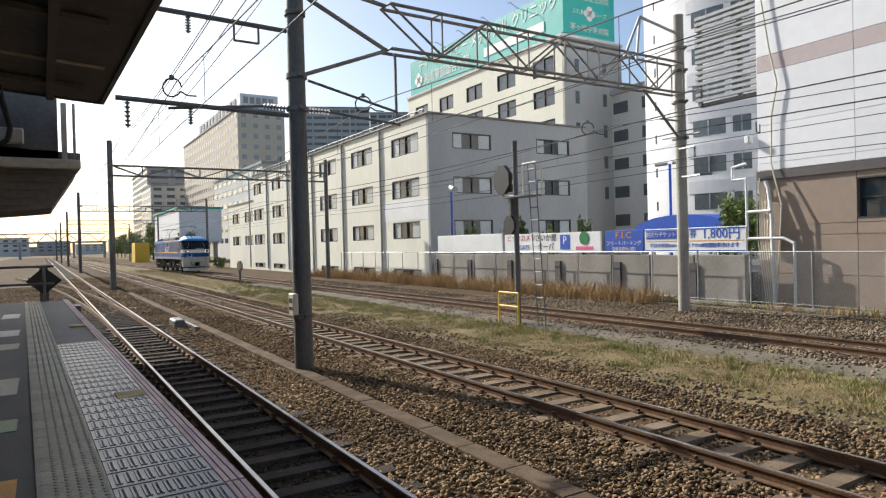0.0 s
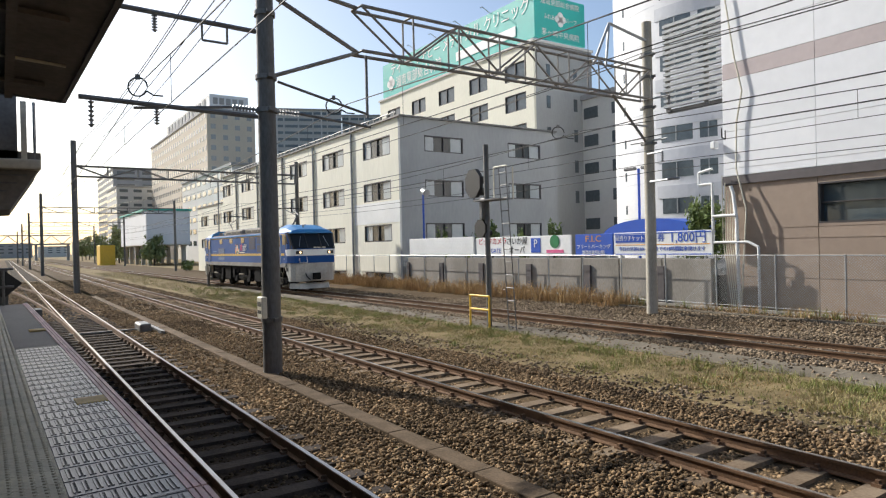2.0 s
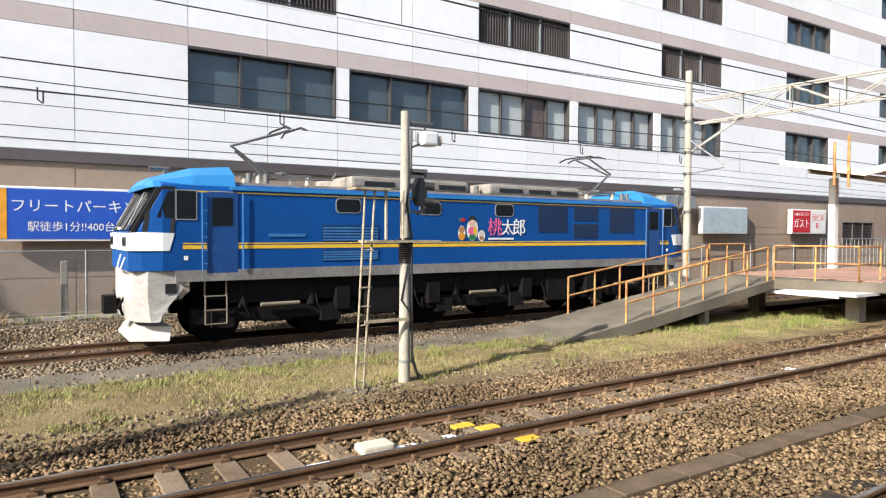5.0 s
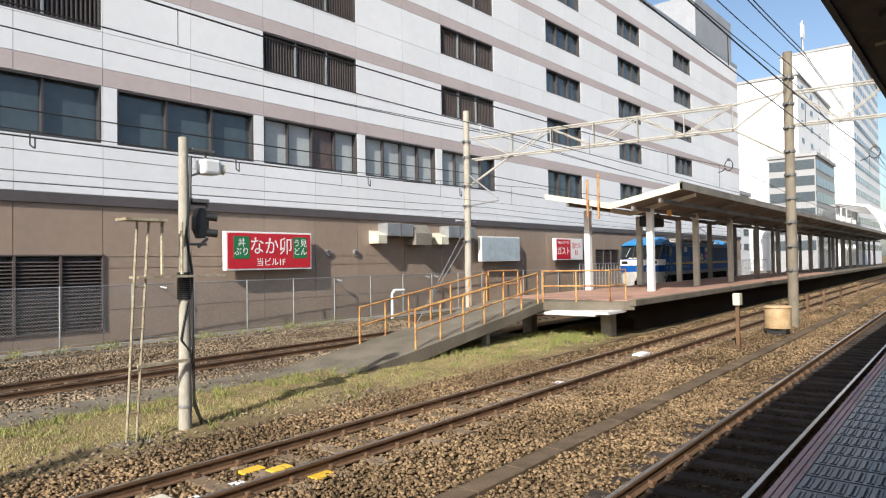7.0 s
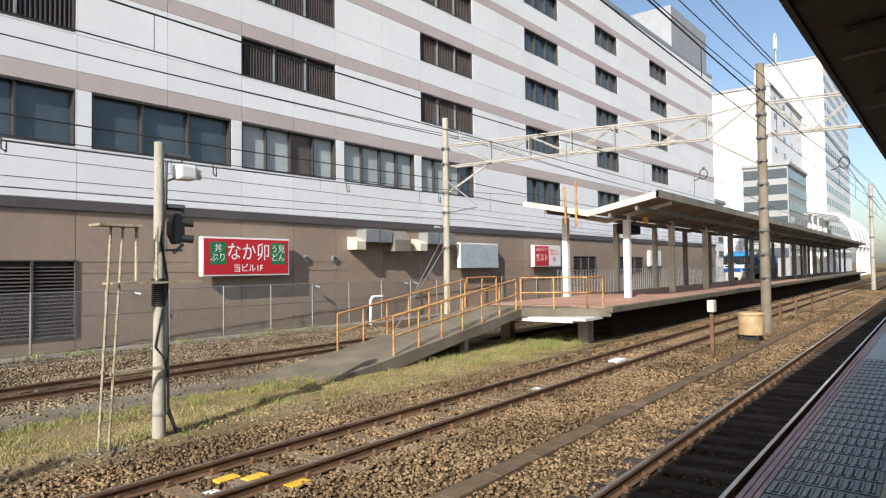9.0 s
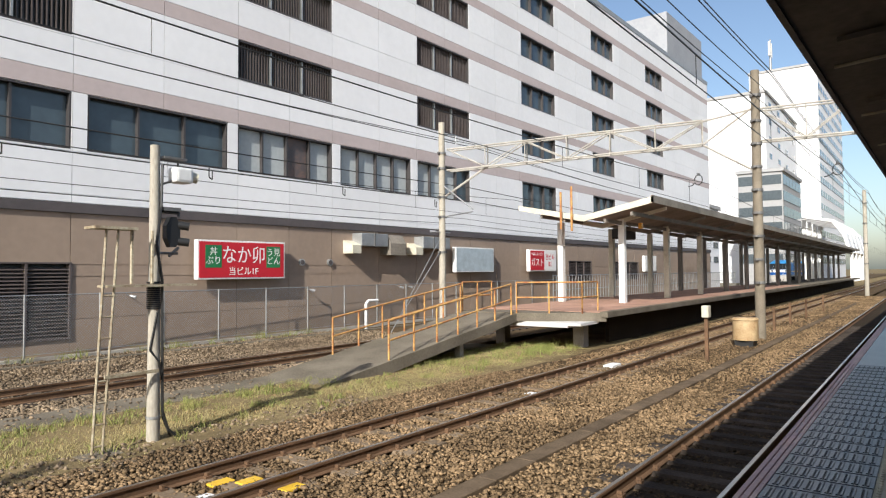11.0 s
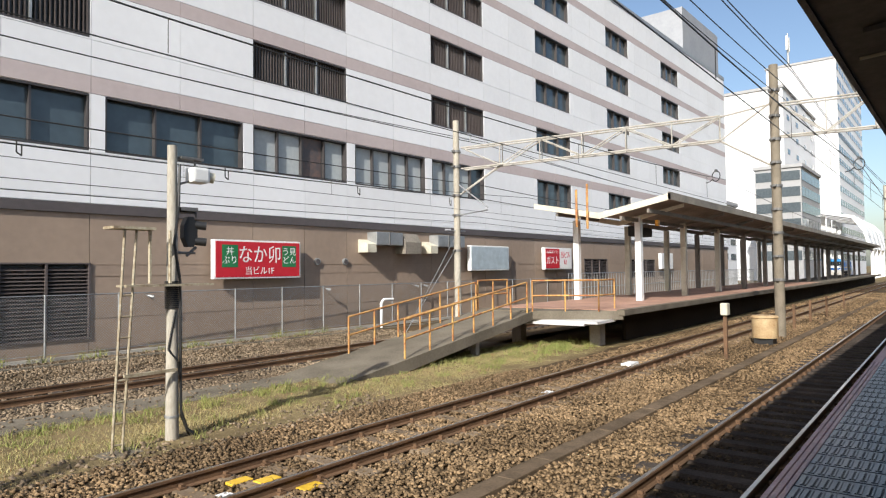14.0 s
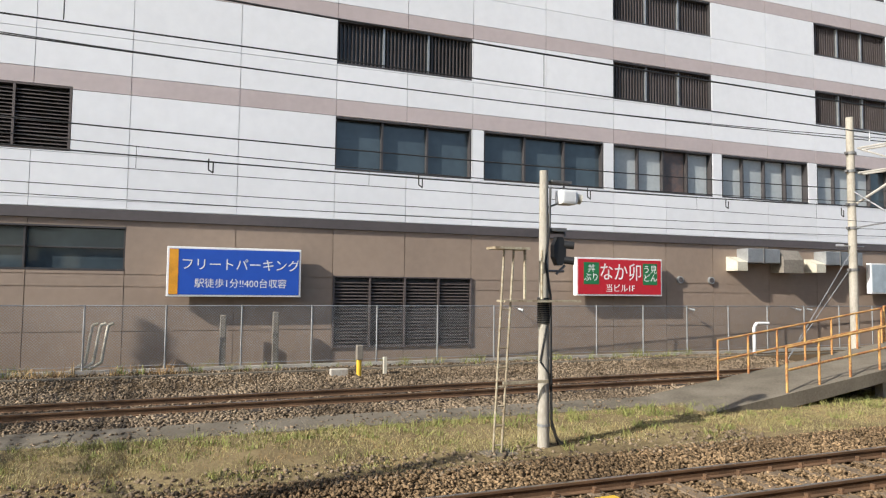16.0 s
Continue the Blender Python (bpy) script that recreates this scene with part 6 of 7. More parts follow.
part("roof_cable", path_rod(bmesh.new(), [(-5.4, -0.9, 3.7), (-4.3, -0.9, 3.74), (-4.2, -0.9, 3.9), (-0.2, -0.2, 3.95), (0.2, -0.2, 3.95), (4.2, -0.9, 3.9), (4.3, -0.9, 3.74), (5.4, -0.9, 3.7)], 0.025), DARK_STEEL, loco)
for x in (-6.3, -5.9, -0.15, 0.15, 4.1, 6.2, 6.45):
    part("roof_insulator", rods(0.07, ((x, -0.8, 3.55), (x, -0.8, 3.8)), seg=8), DARK_STEEL, loco)

# livery on both sides: plain coloured shapes and lettering
PEACH = material("peach_paint", (0.78, 0.52, 0.38), 0.5)
TAN = material("tan_paint_mark", (0.45, 0.22, 0.09), 0.5)
LIVERY = [(-0.45, 2.56, 0.19, 0.30, WHITE, 0), (-0.80, 2.47, 0.12, 0.2, WHITE, 0), (-0.14, 2.40, 0.12, 0.15, WHITE, 0),
          (-0.45, 2.83, 0.13, 0.10, BLACK, 1), (-0.45, 2.73, 0.11, 0.10, PEACH, 2), (-0.45, 2.53, 0.14, 0.12, MAGENTA, 1), (-0.36, 2.53, 0.06, 0.12, YELLOW, 2), (-0.45, 2.36, 0.12, 0.08, SIGN_GREEN, 1),
          (-0.80, 2.56, 0.10, 0.09, TAN, 1), (-0.80, 2.38, 0.11, 0.10, ORANGE, 1), (-0.78, 2.82, 0.10, 0.05, RED, 1), (-0.86, 2.84, 0.05, 0.03, SIGN_GREEN, 2),
          (-0.14, 2.46, 0.09, 0.08, CREAM_PAINT, 1), (-0.14, 2.34, 0.08, 0.06, TAN, 1)]
for s, turn in ((-1, 0), (1, 180)):
    y = s * (HW + 0.012)
    for dx, z, rx, rz, mt, lift in LIVERY:
        outline = [(s * -dx + rx * math.cos(2 * math.pi * k / 16), z + rz * math.sin(2 * math.pi * k / 16)) for k in range(16)]
        y0, y1 = sorted((y, y + s * (0.003 + 0.002 * lift)))
        part("emblem_shape", prism(outline, "y", y0, y1), mt, loco)
    for ch, x, mat, sz in (("桃", 0.33, MAGENTA, 0.52), ("太", 0.78, WHITE, 0.46), ("郎", 1.2, WHITE, 0.52)):
        lettering(ch, sz, mat, loco, (s * -x, y + s * 0.004, 2.6), turn=turn)
    part("caption_bar", boxes((min(0.1 * -s, 1.0 * -s), max(0.1 * -s, 1.0 * -s), min(y, y + s * 0.005), max(y, y + s * 0.005), 2.29, 2.34)), WHITE, loco)
    part("number_plate", boxes((min(6.05 * s, 5.2 * s), max(6.05 * s, 5.2 * s), min(y, y + s * 0.005), max(y, y + s * 0.005), 2.37, 2.44)), RAIL_BLUE, loco, "small grey running number")

# running gear
part("underframe", boxes((-7.2, 7.2, -1.0, 1.0, 0.95, 1.44)), LOCO_DARK, loco)
# Dark plates added so the space below the sill stays dark.
for s in (-1, 1):
    part("dark_side_plate", boxes((-6.9, 6.9, s * 1.2 - 0.03, s * 1.2 + 0.03, 0.92, 1.44)), LOCO_DARK, loco)
wheelsets = []
for bx in (-5.75, 0.0, 5.75):
    bog = part("bogie", boxes((bx - 1.9, bx + 1.9, -1.22, -1.02, 0.5, 0.8), (bx - 1.9, bx + 1.9, 1.02, 1.22, 0.5, 0.8), (bx - 0.35, bx + 0.35, -1.2, 1.2, 0.45, 0.95), (bx - 1.5, bx - 1.0, -1.3, -1.0, 0.4, 0.75), (bx + 1.0, bx + 1.5, -1.3, -1.0, 0.4, 0.75), (bx - 1.5, bx - 1.0, 1.0, 1.3, 0.4, 0.75), (bx + 1.0, bx + 1.5, 1.0, 1.3, 0.4, 0.75)), LOCO_DARK, loco)
    part("damper", rods(0.045, ((bx - 0.45, -1.33, 0.86), (bx + 0.45, -1.33, 0.86)), seg=8), BROWN_POLE, bog, "dusty damper tube")
    for dx in (-0.8, 0.8):
        part("spring", rods(0.13, ((bx + dx, -1.15, 0.8), (bx + dx, -1.15, 1.3)), seg=10), LOCO_DARK, bog)
    for ax in (-1.25, 1.25):
        ws = part("wheelset", rods(0.08, ((0, -0.75, 0), (0, 0.75, 0)), seg=8), LOCO_DARK, loco)
        for s in (-1, 1):
            wb = rod(bmesh.new(), (0, s * 0.5, 0), (0, s * 0.63, 0), 0.56, seg=28)
            rod(wb, (0, s * 0.48, 0), (0, s * 0.51, 0), 0.59, seg=28)
            wh = part("wheel", wb, LOCO_DARK, ws)
        wheelsets.append((ws, bx + ax))
for a, b in ((-3.6, -2.4), (2.4, 3.6)):
    part("equipment_box", rounded(a, b, -1.3, 1.3, 0.45, 1.44, 0.04, 1), LOCO_DARK, loco)

for s in (-1, 1):
    for x in (-6.6, -4.9, -2.2, -0.9, 0.9, 2.2, 4.9, 6.6):
        part("brake_pipe", path_rod(bmesh.new(), [(x, s * 1.24, 1.2), (x + 0.05, s * 1.3, 0.85), (x + 0.18, s * 1.28, 0.6), (x + 0.3, s * 1.2, 0.5)], 0.022, 6), LOCO_DARK, loco)
    for x in (-4.2, -1.6, 1.6, 4.2):
        part("sand_box", rounded(x - 0.2, x + 0.2, s * 1.22 - 0.12, s * 1.22 + 0.12, 0.62, 1.2, 0.03, 1), LOCO_DARK, loco)

# ---- movement ----
TRAIN = [(0.0, -81.4), (0.5, -72.0), (1.0, -62.6), (1.5, -53.3), (2.0, -43.7), (2.5, -34.3), (3.0, -25.2), (3.5, -16.3), (4.0, -7.2), (4.5, 1.65), (5.0, 10.5), (6.0, 30.2), (7.0, 48.9), (8.0, 66.8), (9.0, 83.6), (10.0, 100.0), (11.0, 116.0), (12.5, 139.0), (14.0, 162.0), (16.0, 192.0)]

# ---- loose stones, grass and weeds ----
def scatter_stones(name, label, areas, size, seed, mat=STONE):
    """Angular stones, each its own small eight-sided lump."""
    rng = np.random.default_rng(seed)
    allv, allf, off = [], [], 0
    base = np.array([(1, 0, 0), (-1, 0, 0), (0, 1, 0), (0, -1, 0), (0, 0, 1), (0, 0, -1)], float)
    tri = np.array([(0, 2, 4), (2, 1, 4), (1, 3, 4), (3, 0, 4), (2, 0, 5), (1, 2, 5), (3, 1, 5), (0, 3, 5)])
    for x0, x1, y0, y1, z, per in areas:
        n = int((x1 - x0) * (y1 - y0) * per)
        c = np.stack([rng.uniform(x0, x1, n), rng.uniform(y0, y1, n), z + rng.uniform(-0.012, 0.02, n)], 1)
        s = size * rng.uniform(0.55, 1.25, (n, 1, 1)) * rng.uniform(0.65, 1.25, (n, 6, 1))
        v = base[None] * s
        v = v + rng.normal(0, size * 0.22, v.shape)
        q = rng.normal(size=(n, 4))
        q /= np.linalg.norm(q, axis=1, keepdims=True)
        w, x, y, zz = q.T
        R = np.stack([1 - 2 * (y * y + zz * zz), 2 * (x * y - zz * w), 2 * (x * zz + y * w), 2 * (x * y + zz * w), 1 - 2 * (x * x + zz * zz), 2 * (y * zz - x * w), 2 * (x * zz - y * w), 2 * (y * zz + x * w), 1 - 2 * (x * x + y * y)], 1).reshape(n, 3, 3)
        v = np.einsum("nij,nkj->nki", R, v)
        v[:, :, 2] *= 0.75
        v += c[:, None]
        allv.append(v.reshape(-1, 3))
        allf.append((tri[None] + (np.arange(n) * 6)[:, None, None]).reshape(-1, 3) + off)
        off += n * 6
    V, Fc = np.concatenate(allv), np.concatenate(allf)
    me = bpy.data.meshes.new(name)
    me.vertices.add(len(V))
    me.vertices.foreach_set("co", V.ravel())
    me.loops.add(Fc.size)
    me.loops.foreach_set("vertex_index", Fc.ravel().astype(np.int32))
    me.polygons.add(len(Fc))
    me.polygons.foreach_set("loop_start", np.arange(0, Fc.size, 3, dtype=np.int32))
    me.update(calc_edges=True)
    me.materials.append(mat)
    return tagged(new(name, me), label, "ballast", kind="stuff")


scatter_stones("ballast_stones", "loose angular brown ballast stones around the tracks", [
    (-14, 15, 3.12, 4.40, -0.17, 420), (-14, 15, 4.75, 6.40, -0.16, 420), (-14, 3, 6.60, 7.52, -0.205, 420), (3, 15, 6.60, 7.52, -0.165, 420), (-14, 15, 7.72, 9.3, -0.16, 420),
    (-30, -14, 3.12, 4.40, -0.17, 180), (-30, -14, 4.75, 6.40, -0.16, 180), (-30, -14, 6.6, 7.5, -0.205, 160), (-30, -14, 7.75, 9.0, -0.17, 160), 
    (15, 34, 3.12, 4.40, -0.17, 180), (15, 34, 4.75, 6.40, -0.16, 180), (15, 34, 6.6, 7.5, -0.16, 220), (15, 34, 7.75, 8.9, -0.17, 160)], 0.036, 3)
# Stones in the canopy's shadow, the shade carried by their colour.
scatter_stones("ballast_stones_grimy", "ballast stones under the platform track, darkened for the canopy shade", [
    (-30, -14, 1.4, 2.95, -0.18, 170), (-14, 15, 1.4, 1.8, -0.175, 280), (-14, 15, 1.98, 2.92, -0.205, 280)], 0.036, 8, SHADED_STONE)
scatter_stones("ballast_stones_distant", "brown ballast stones farther along the tracks", [
    (-75, -30, 1.3, 4.4, -0.17, 50), (-75, -30, 4.75, 9.0, -0.17, 50), (-60, -22.5, -6.0, 1.2, -0.18, 40), (34, 75, 3.1, 8.8, -0.17, 45)], 0.06, 9)
scatter_stones("ballast_stones_far", "grey brown ballast stones beside the far track", [
    (-26, 10, 12.6, 13.7, -0.15, 26), (-26, 20, 13.7, 14.95, -0.165, 300), (-26, 20, 15.12, 16.08, -0.165, 260), (-26, 20, 16.25, 18.3, -0.165, 240), (-26, 22, 18.3, 22.2, -0.175, 110), (-50, -26, 13.7, 18.3, -0.165, 60), (-24, 10, 9.0, 10.2, -0.16, 60)], 0.045, 4, FAR_STONE)


def scatter_blades(name, label, mat, clumps, seed, category="grass"):
    """Clumps of bent two-piece blades: rows of (x, y, z, radius, height, count)."""
    rng = np.random.default_rng(seed)
    verts, faces = [], []
    for x, y, z, r, h, n in clumps:
        a = rng.uniform(0, 2 * math.pi, n)
        d = r * np.sqrt(rng.uniform(0, 1, n))
        bx, by = x + d * np.cos(a), y + d * np.sin(a)
        hh = h * rng.uniform(0.45, 1.15, n)
        lean = rng.normal(0, 0.45, (n, 2)) * hh[:, None]
        wa = rng.uniform(0, 2 * math.pi, n)
        w = 0.003 + 0.004 * rng.uniform(0, 1, n) + hh * 0.012
        for k in range(n):
            i = len(verts)
            dx, dy = w[k] * math.cos(wa[k]), w[k] * math.sin(wa[k])
            verts += [(bx[k] - dx, by[k] - dy, z), (bx[k] + dx, by[k] + dy, z), (bx[k] + lean[k, 0] * 0.4 + dx * 0.7, by[k] + lean[k, 1] * 0.4 + dy * 0.7, z + hh[k] * 0.6), (bx[k] + lean[k, 0] * 0.4 - dx * 0.7, by[k] + lean[k, 1] * 0.4 - dy * 0.7, z + hh[k] * 0.6), (bx[k] + lean[k, 0], by[k] + lean[k, 1], z + hh[k])]
            faces += [(i, i + 1, i + 2, i + 3), (i + 3, i + 2, i + 4)]
    me = bpy.data.meshes.new(name)
    me.from_pydata(verts, [], faces)
    me.materials.append(mat)
    return tagged(new(name, me), label, category, kind="stuff")


rnd = random.Random(5)
dense = lambda x, y: noise.noise((x * 0.35, y * 0.8, 2.0)) + 0.35
cl, green = [], []
for k in range(26000):
    x, y = rnd.uniform(-40, 21), rnd.uniform(9.25, 12.75)
    if dense(x, y) < rnd.random() * 0.8 - 0.25:
        continue
    cl.append((x, y, -0.19, 0.14, 0.05 if y < 10 else 0.075, 10))
for k in range(1300):
    x, y = rnd.uniform(-48, 21), rnd.choice((rnd.uniform(9.6, 12.6), rnd.uniform(11.6, 12.6)))
    green.append((x, y, -0.19, 0.13, rnd.uniform(0.08, 0.2), 20))
for k in range(160):
    green.append((rnd.uniform(-20, 22), rnd.choice((22.2, 21.9, 22.55)) + rnd.uniform(-0.15, 0.15), -0.2, 0.15, rnd.uniform(0.12, 0.4), 18))
for k in range(60):
    green.append((rnd.uniform(14, 22), rnd.uniform(9.6, 11.4), -0.19, 0.2, rnd.uniform(0.15, 0.3), 26))
for k in range(900):
    cl.append((rnd.uniform(-95, -36), rnd.uniform(9.5, 13.0), -0.2, 0.35, 0.22, 8))
straw = [(rnd.uniform(-30, 20), rnd.uniform(9.6, 12.6), -0.185, 0.3, 0.05, 34) for k in range(900)]
scatter_blades("straw", "flattened dry straw on the verge", DRY_GRASS, straw, 17)
scatter_blades("dry_verge_grass", "short yellow green grass on the verge", GRASS, cl, 11)
scatter_blades("green_tufts", "bright green tufts of weeds", GREEN_TUFT, green, 12)
dry = []
for k in range(620):
    x = rnd.uniform(-56, -18)
    dry.append((x, rnd.uniform(20.2, 22.2), -0.2, 0.3, rnd.uniform(0.35, 0.9), 26))
for k in range(70):
    dry.append((rnd.uniform(-18, 0), rnd.uniform(21.6, 22.2), -0.2, 0.25, rnd.uniform(0.15, 0.45), 22))
scatter_blades("dry_weeds", "tall dry orange weeds along the fence", DRY_GRASS, dry, 13, "weeds")


def bush(name, label, at, size, n, seed, leaf=0.12, mat=LEAF):
    """A trunk and a crown of many single leaves in uneven clumps."""
    rng = random.Random(seed)
    t = thing(name, label, "tree" if name == "tree" else "bush", at=at)
    sx, sy, sz = size
    tr = rod(bmesh.new(), (0, 0, -0.4), (0, 0, sz * 0.75), 0.05 + sz * 0.02, 0.03, seg=7)
    for k in range(5):
        a = rng.uniform(0, 6.28)
        rod(tr, (0, 0, sz * (0.3 + 0.08 * k)), (sx * 0.6 * math.cos(a), sy * 0.6 * math.sin(a), sz * (0.55 + 0.08 * k)), 0.03, 0.012, seg=5)
    part("trunk", tr, WOOD_SLEEPER, t)
    verts, faces = [], []
    cents = [(rng.gauss(0, 0.42) * sx, rng.gauss(0, 0.42) * sy, sz * rng.uniform(0.3, 0.95)) for _ in range(max(8, n // 60))]
    for k in range(n):
        c = cents[k % len(cents)]
        p = Vector((c[0] + rng.gauss(0, 0.16) * sx, c[1] + rng.gauss(0, 0.16) * sy, c[2] + rng.gauss(0, 0.09) * sz))
        q = Euler((rng.uniform(0, 6.28), rng.uniform(0, 6.28), rng.uniform(0, 6.28))).to_matrix()
        s = leaf * rng.uniform(0.6, 1.3)
        i = len(verts)
        verts += [tuple(p + q @ Vector(v)) for v in ((-s, 0, 0), (0, -s * 0.5, 0.1 * s), (s, 0, 0), (0, s * 0.5, 0.1 * s))]
        faces.append((i, i + 1, i + 2, i + 3))
    me = bpy.data.meshes.new("crown")
    me.from_pydata(verts, [], faces)
    me.materials.append(mat)
    c = new("crown", me)
    c.parent = t
    return t


bush("bush", "clipped yellow green hedge at the store corner", (-16.9, 25.0, 1.0), (0.9, 0.7, 2.9), 2600, 1, 0.1)
bush("bush", "dark green shrub beside the store corner", (-15.9, 25.4, 1.0), (0.45, 0.5, 2.8), 1300, 2, 0.1)
for k, x in enumerate((-37.2, -34.5, -32.0, -29.0, -26.5)):
    bush("tree", "small pollarded tree in the car park", (x, 25.5, 1.05), (0.5, 0.5, 2.6), 420, 20 + k, 0.12)
for k in range(12):
    bush("tree", "green street tree beyond the tracks", (-150 - 17 * k, 27 + 3 * (k % 3), -0.3), (3.0, 2.5, 6.5 + (k % 4)), 900, 40 + k, 0.5, FAR_LEAF)
bush("bush", "low green bush beside the locomotive track", (-92, 20.5, -0.3), (2.5, 0.6, 1.4), 900, 60, 0.2)

# ---- small things on the store wall ----
W = mall.matrix_basis


def on_wall(name, label, category):
    t = thing(name, label, category)
    t.matrix_basis = W.copy()
    return t


for a, b, hood in ((23.1, 25.0, True), (27.8, 30.2, True)):
    u = on_wall("duct_unit", "grey galvanised ventilation duct on brown wall", "ventilation duct")
    part("duct", rounded(a, b, -0.62, 0.06, 3.82, 4.46, 0.02, 1), STEEL, u)
    part("flange", boxes((a + 0.9, a + 0.95, -0.65, 0.05, 3.79, 4.49)), DARK_STEEL, u)
    if hood:
        part("hood", prism([(-0.62, 3.45), (-0.62, 3.85), (0.06, 4.1), (0.06, 3.45)], "x", a - 0.6, a - 0.02), CREAM_PAINT, u)
u = on_wall("duct_unit", "dark weathered duct hood on brown wall", "ventilation duct")
part("hood", prism([(-0.7, 3.4), (-0.7, 4.0), (-0.4, 4.45), (0.06, 4.45), (0.06, 3.4)], "x", 25.1, 26.3), ROOF_GREY, u)
for x in (19.9, 21.6):
    u = on_wall("wall_vent", "small round metal vent cap", "vent")
    part("ring", rod(bmesh.new(), (x, -0.04, 3.0), (x, 0.06, 3.0), 0.16, seg=18), STEEL, u)
    part("grille", rod(bmesh.new(), (x, -0.05, 3.0), (x, -0.04, 3.0), 0.11, seg=18), DARK_BAND, u)
for x in (11.9, 20.2, 26.3, 27.0):
    u = on_wall("wall_lamp", "small spotlight on a wall bracket", "lamp")
    part("arm", rods(0.02, ((x, 0.06, 1.8), (x, -0.25, 1.75))), DARK_STEEL, u)
    part("head", rod(bmesh.new(), (x, -0.22, 1.74), (x + 0.16, -0.36, 1.68), 0.05, 0.07, seg=10), STEEL, u)
for x in (0.9, 2.6):
    u = on_wall("concrete_stub", "short weathered concrete stub by the wall", "post")
    part("post", rounded(x - 0.1, x + 0.1, -0.6, -0.4, -0.3, 1.55 + 0.1 * (x > 2), 0.02, 1), ROOF_GREY, u)
u = on_wall("drain_pipes", "white insulated pipes at the store corner", "pipes")
part("main_pipe", path_rod(bmesh.new(), [(-14.3, -0.35, -0.3), (-14.35, -0.35, 1.8), (-14.4, -0.3, 3.2), (-14.6, -0.2, 4.3), (-14.7, -0.2, 4.55)], 0.07, 10), WHITE, u)
part("side_pipe", path_rod(bmesh.new(), [(-13.5, -0.35, -0.3), (-13.5, -0.35, 2.15), (-13.9, -0.35, 2.35), (-15.4, -0.35, 2.35), (-15.4, -0.35, 4.7), (-16.0, -0.35, 4.7), (-16.0, -0.35, 5.2), (-15.4, -0.35, 5.3)], 0.055, 8), WHITE, u)
part("side_pipe", path_rod(bmesh.new(), [(-15.4, -0.35, 3.4), (-14.4, -0.35, 3.4)], 0.06, 8), WHITE, u)
part("wall_camera", rounded(-15.5, -15.3, -0.3, 0.0, 6.1, 6.4, 0.03, 1), WHITE, u)
for k in range(6):
    part("cable", path_rod(bmesh.new(), [(-15.1 + 0.12 * k, -0.15, 5.0 - 0.3 * k), (-15.0 + 0.1 * k, -0.3, 2.5), (-14.6 + 0.08 * k, -0.4, -0.2)], 0.022, 5), CREAM_PAINT, u)
part("cable", path_rod(bmesh.new(), [(-14.85, -0.12, 12), (-14.5, -0.12, 9.6), (-14.2, -0.12, 8.2), (-14.45, -0.12, 7), (-14.5, -0.12, 5.2), (-14.0, -0.3, 3.6), (-14.2, -0.4, 0)], 0.03, 6), CREAM_PAINT, u)
u = on_wall("hose_stub", "bent pale pipes rising behind the fence", "pipes")
for k in range(3):
    x = -3.0 + 0.22 * k
    part("pipe", path_rod(bmesh.new(), [(x - 0.5, -0.7, -0.15), (x - 0.1, -0.7, 0.1), (x, -0.65, 0.9), (x + 0.05, -0.6, 1.25), (x + 0.2, -0.6, 1.3)], 0.05, 7), CREAM_PAINT, u)
u = on_wall("wall_pipe", "white curved vent pipe beside the fence", "pipe")
part("pipe", path_rod(bmesh.new(), [(22.6, -1.4, -0.3), (22.6, -1.4, 1.0), (22.75, -1.4, 1.15), (23.4, -1.4, 1.15)], 0.07, 8), WHITE, u)

# ---- small things along the tracks ----
u = thing("marker_post", "grey control box on a yellow post by the far track", "post", at=(4.75, 19.8, 0))
part("post", rod(bmesh.new(), (0, 0, -0.3), (0, 0, 0.3), 0.08, seg=10), YELLOW, u)
part("box", rounded(-0.09, 0.1, -0.1, 0.1, 0.3, 0.75, 0.015, 1), ROOF_GREY, u)
u = thing("marker_post", "short white concrete marker by the far track", "post", at=(5.6, 19.9, 0))
part("post", rounded(-0.06, 0.06, -0.06, 0.06, -0.3, 0.35, 0.01, 1), CREAM_PAINT, u)
u = thing("concrete_block", "low pale concrete duct block by the far track", "block", at=(4.2, 20.0, 0))
part("block", rounded(-0.3, 0.25, -0.12, 0.12, -0.25, 0.02, 0.02, 1), CONCRETE, u)
kb = thing("edge_kerb", "long low concrete kerb before the fence", "kerb", kind="structure")
me = mesh_of("kerb_stone", rounded(-1.48, 1.48, 21.0, 21.14, -0.3, -0.12, 0.01, 1), PATH_CONCRETE)
for k in range(-10, 12):
    piece("kerb_stone", me, kb, (3 * k, 0, 0))
u = thing("balise", "cream track device between the rails", "track device", at=(3.5, 7.0, 0))
part("case", rounded(-0.21, 0.21, -0.14, 0.14, -0.17, -0.06, 0.03, 2), CREAM_PAINT, u)
for x, y in ((4.95, 7.25), (5.2, 7.0), (5.35, 6.35)):
    u = thing("yellow_plate", "yellow painted steel plate on a sleeper", "plate", at=(x, y, 0))
    part("plate", rounded(-0.16, 0.16, -0.09, 0.09, -0.17, -0.13, 0.01, 1), YELLOW, u)
for x, y in ((2.75, 6.85), (3.9, 6.9), (4.5, 6.95), (12.5, 7.0)):
    u = thing("white_plate", "small white marker plate between the rails", "plate", at=(x, y, 0))
    part("plate", rounded(-0.14, 0.14, -0.08, 0.08, -0.19, -0.14, 0.01, 1), WHITE, u)
u = thing("equipment_drum", "rusty cream equipment cabinet beside the mast", "cabinet", at=(24.6, 5.2, 0))
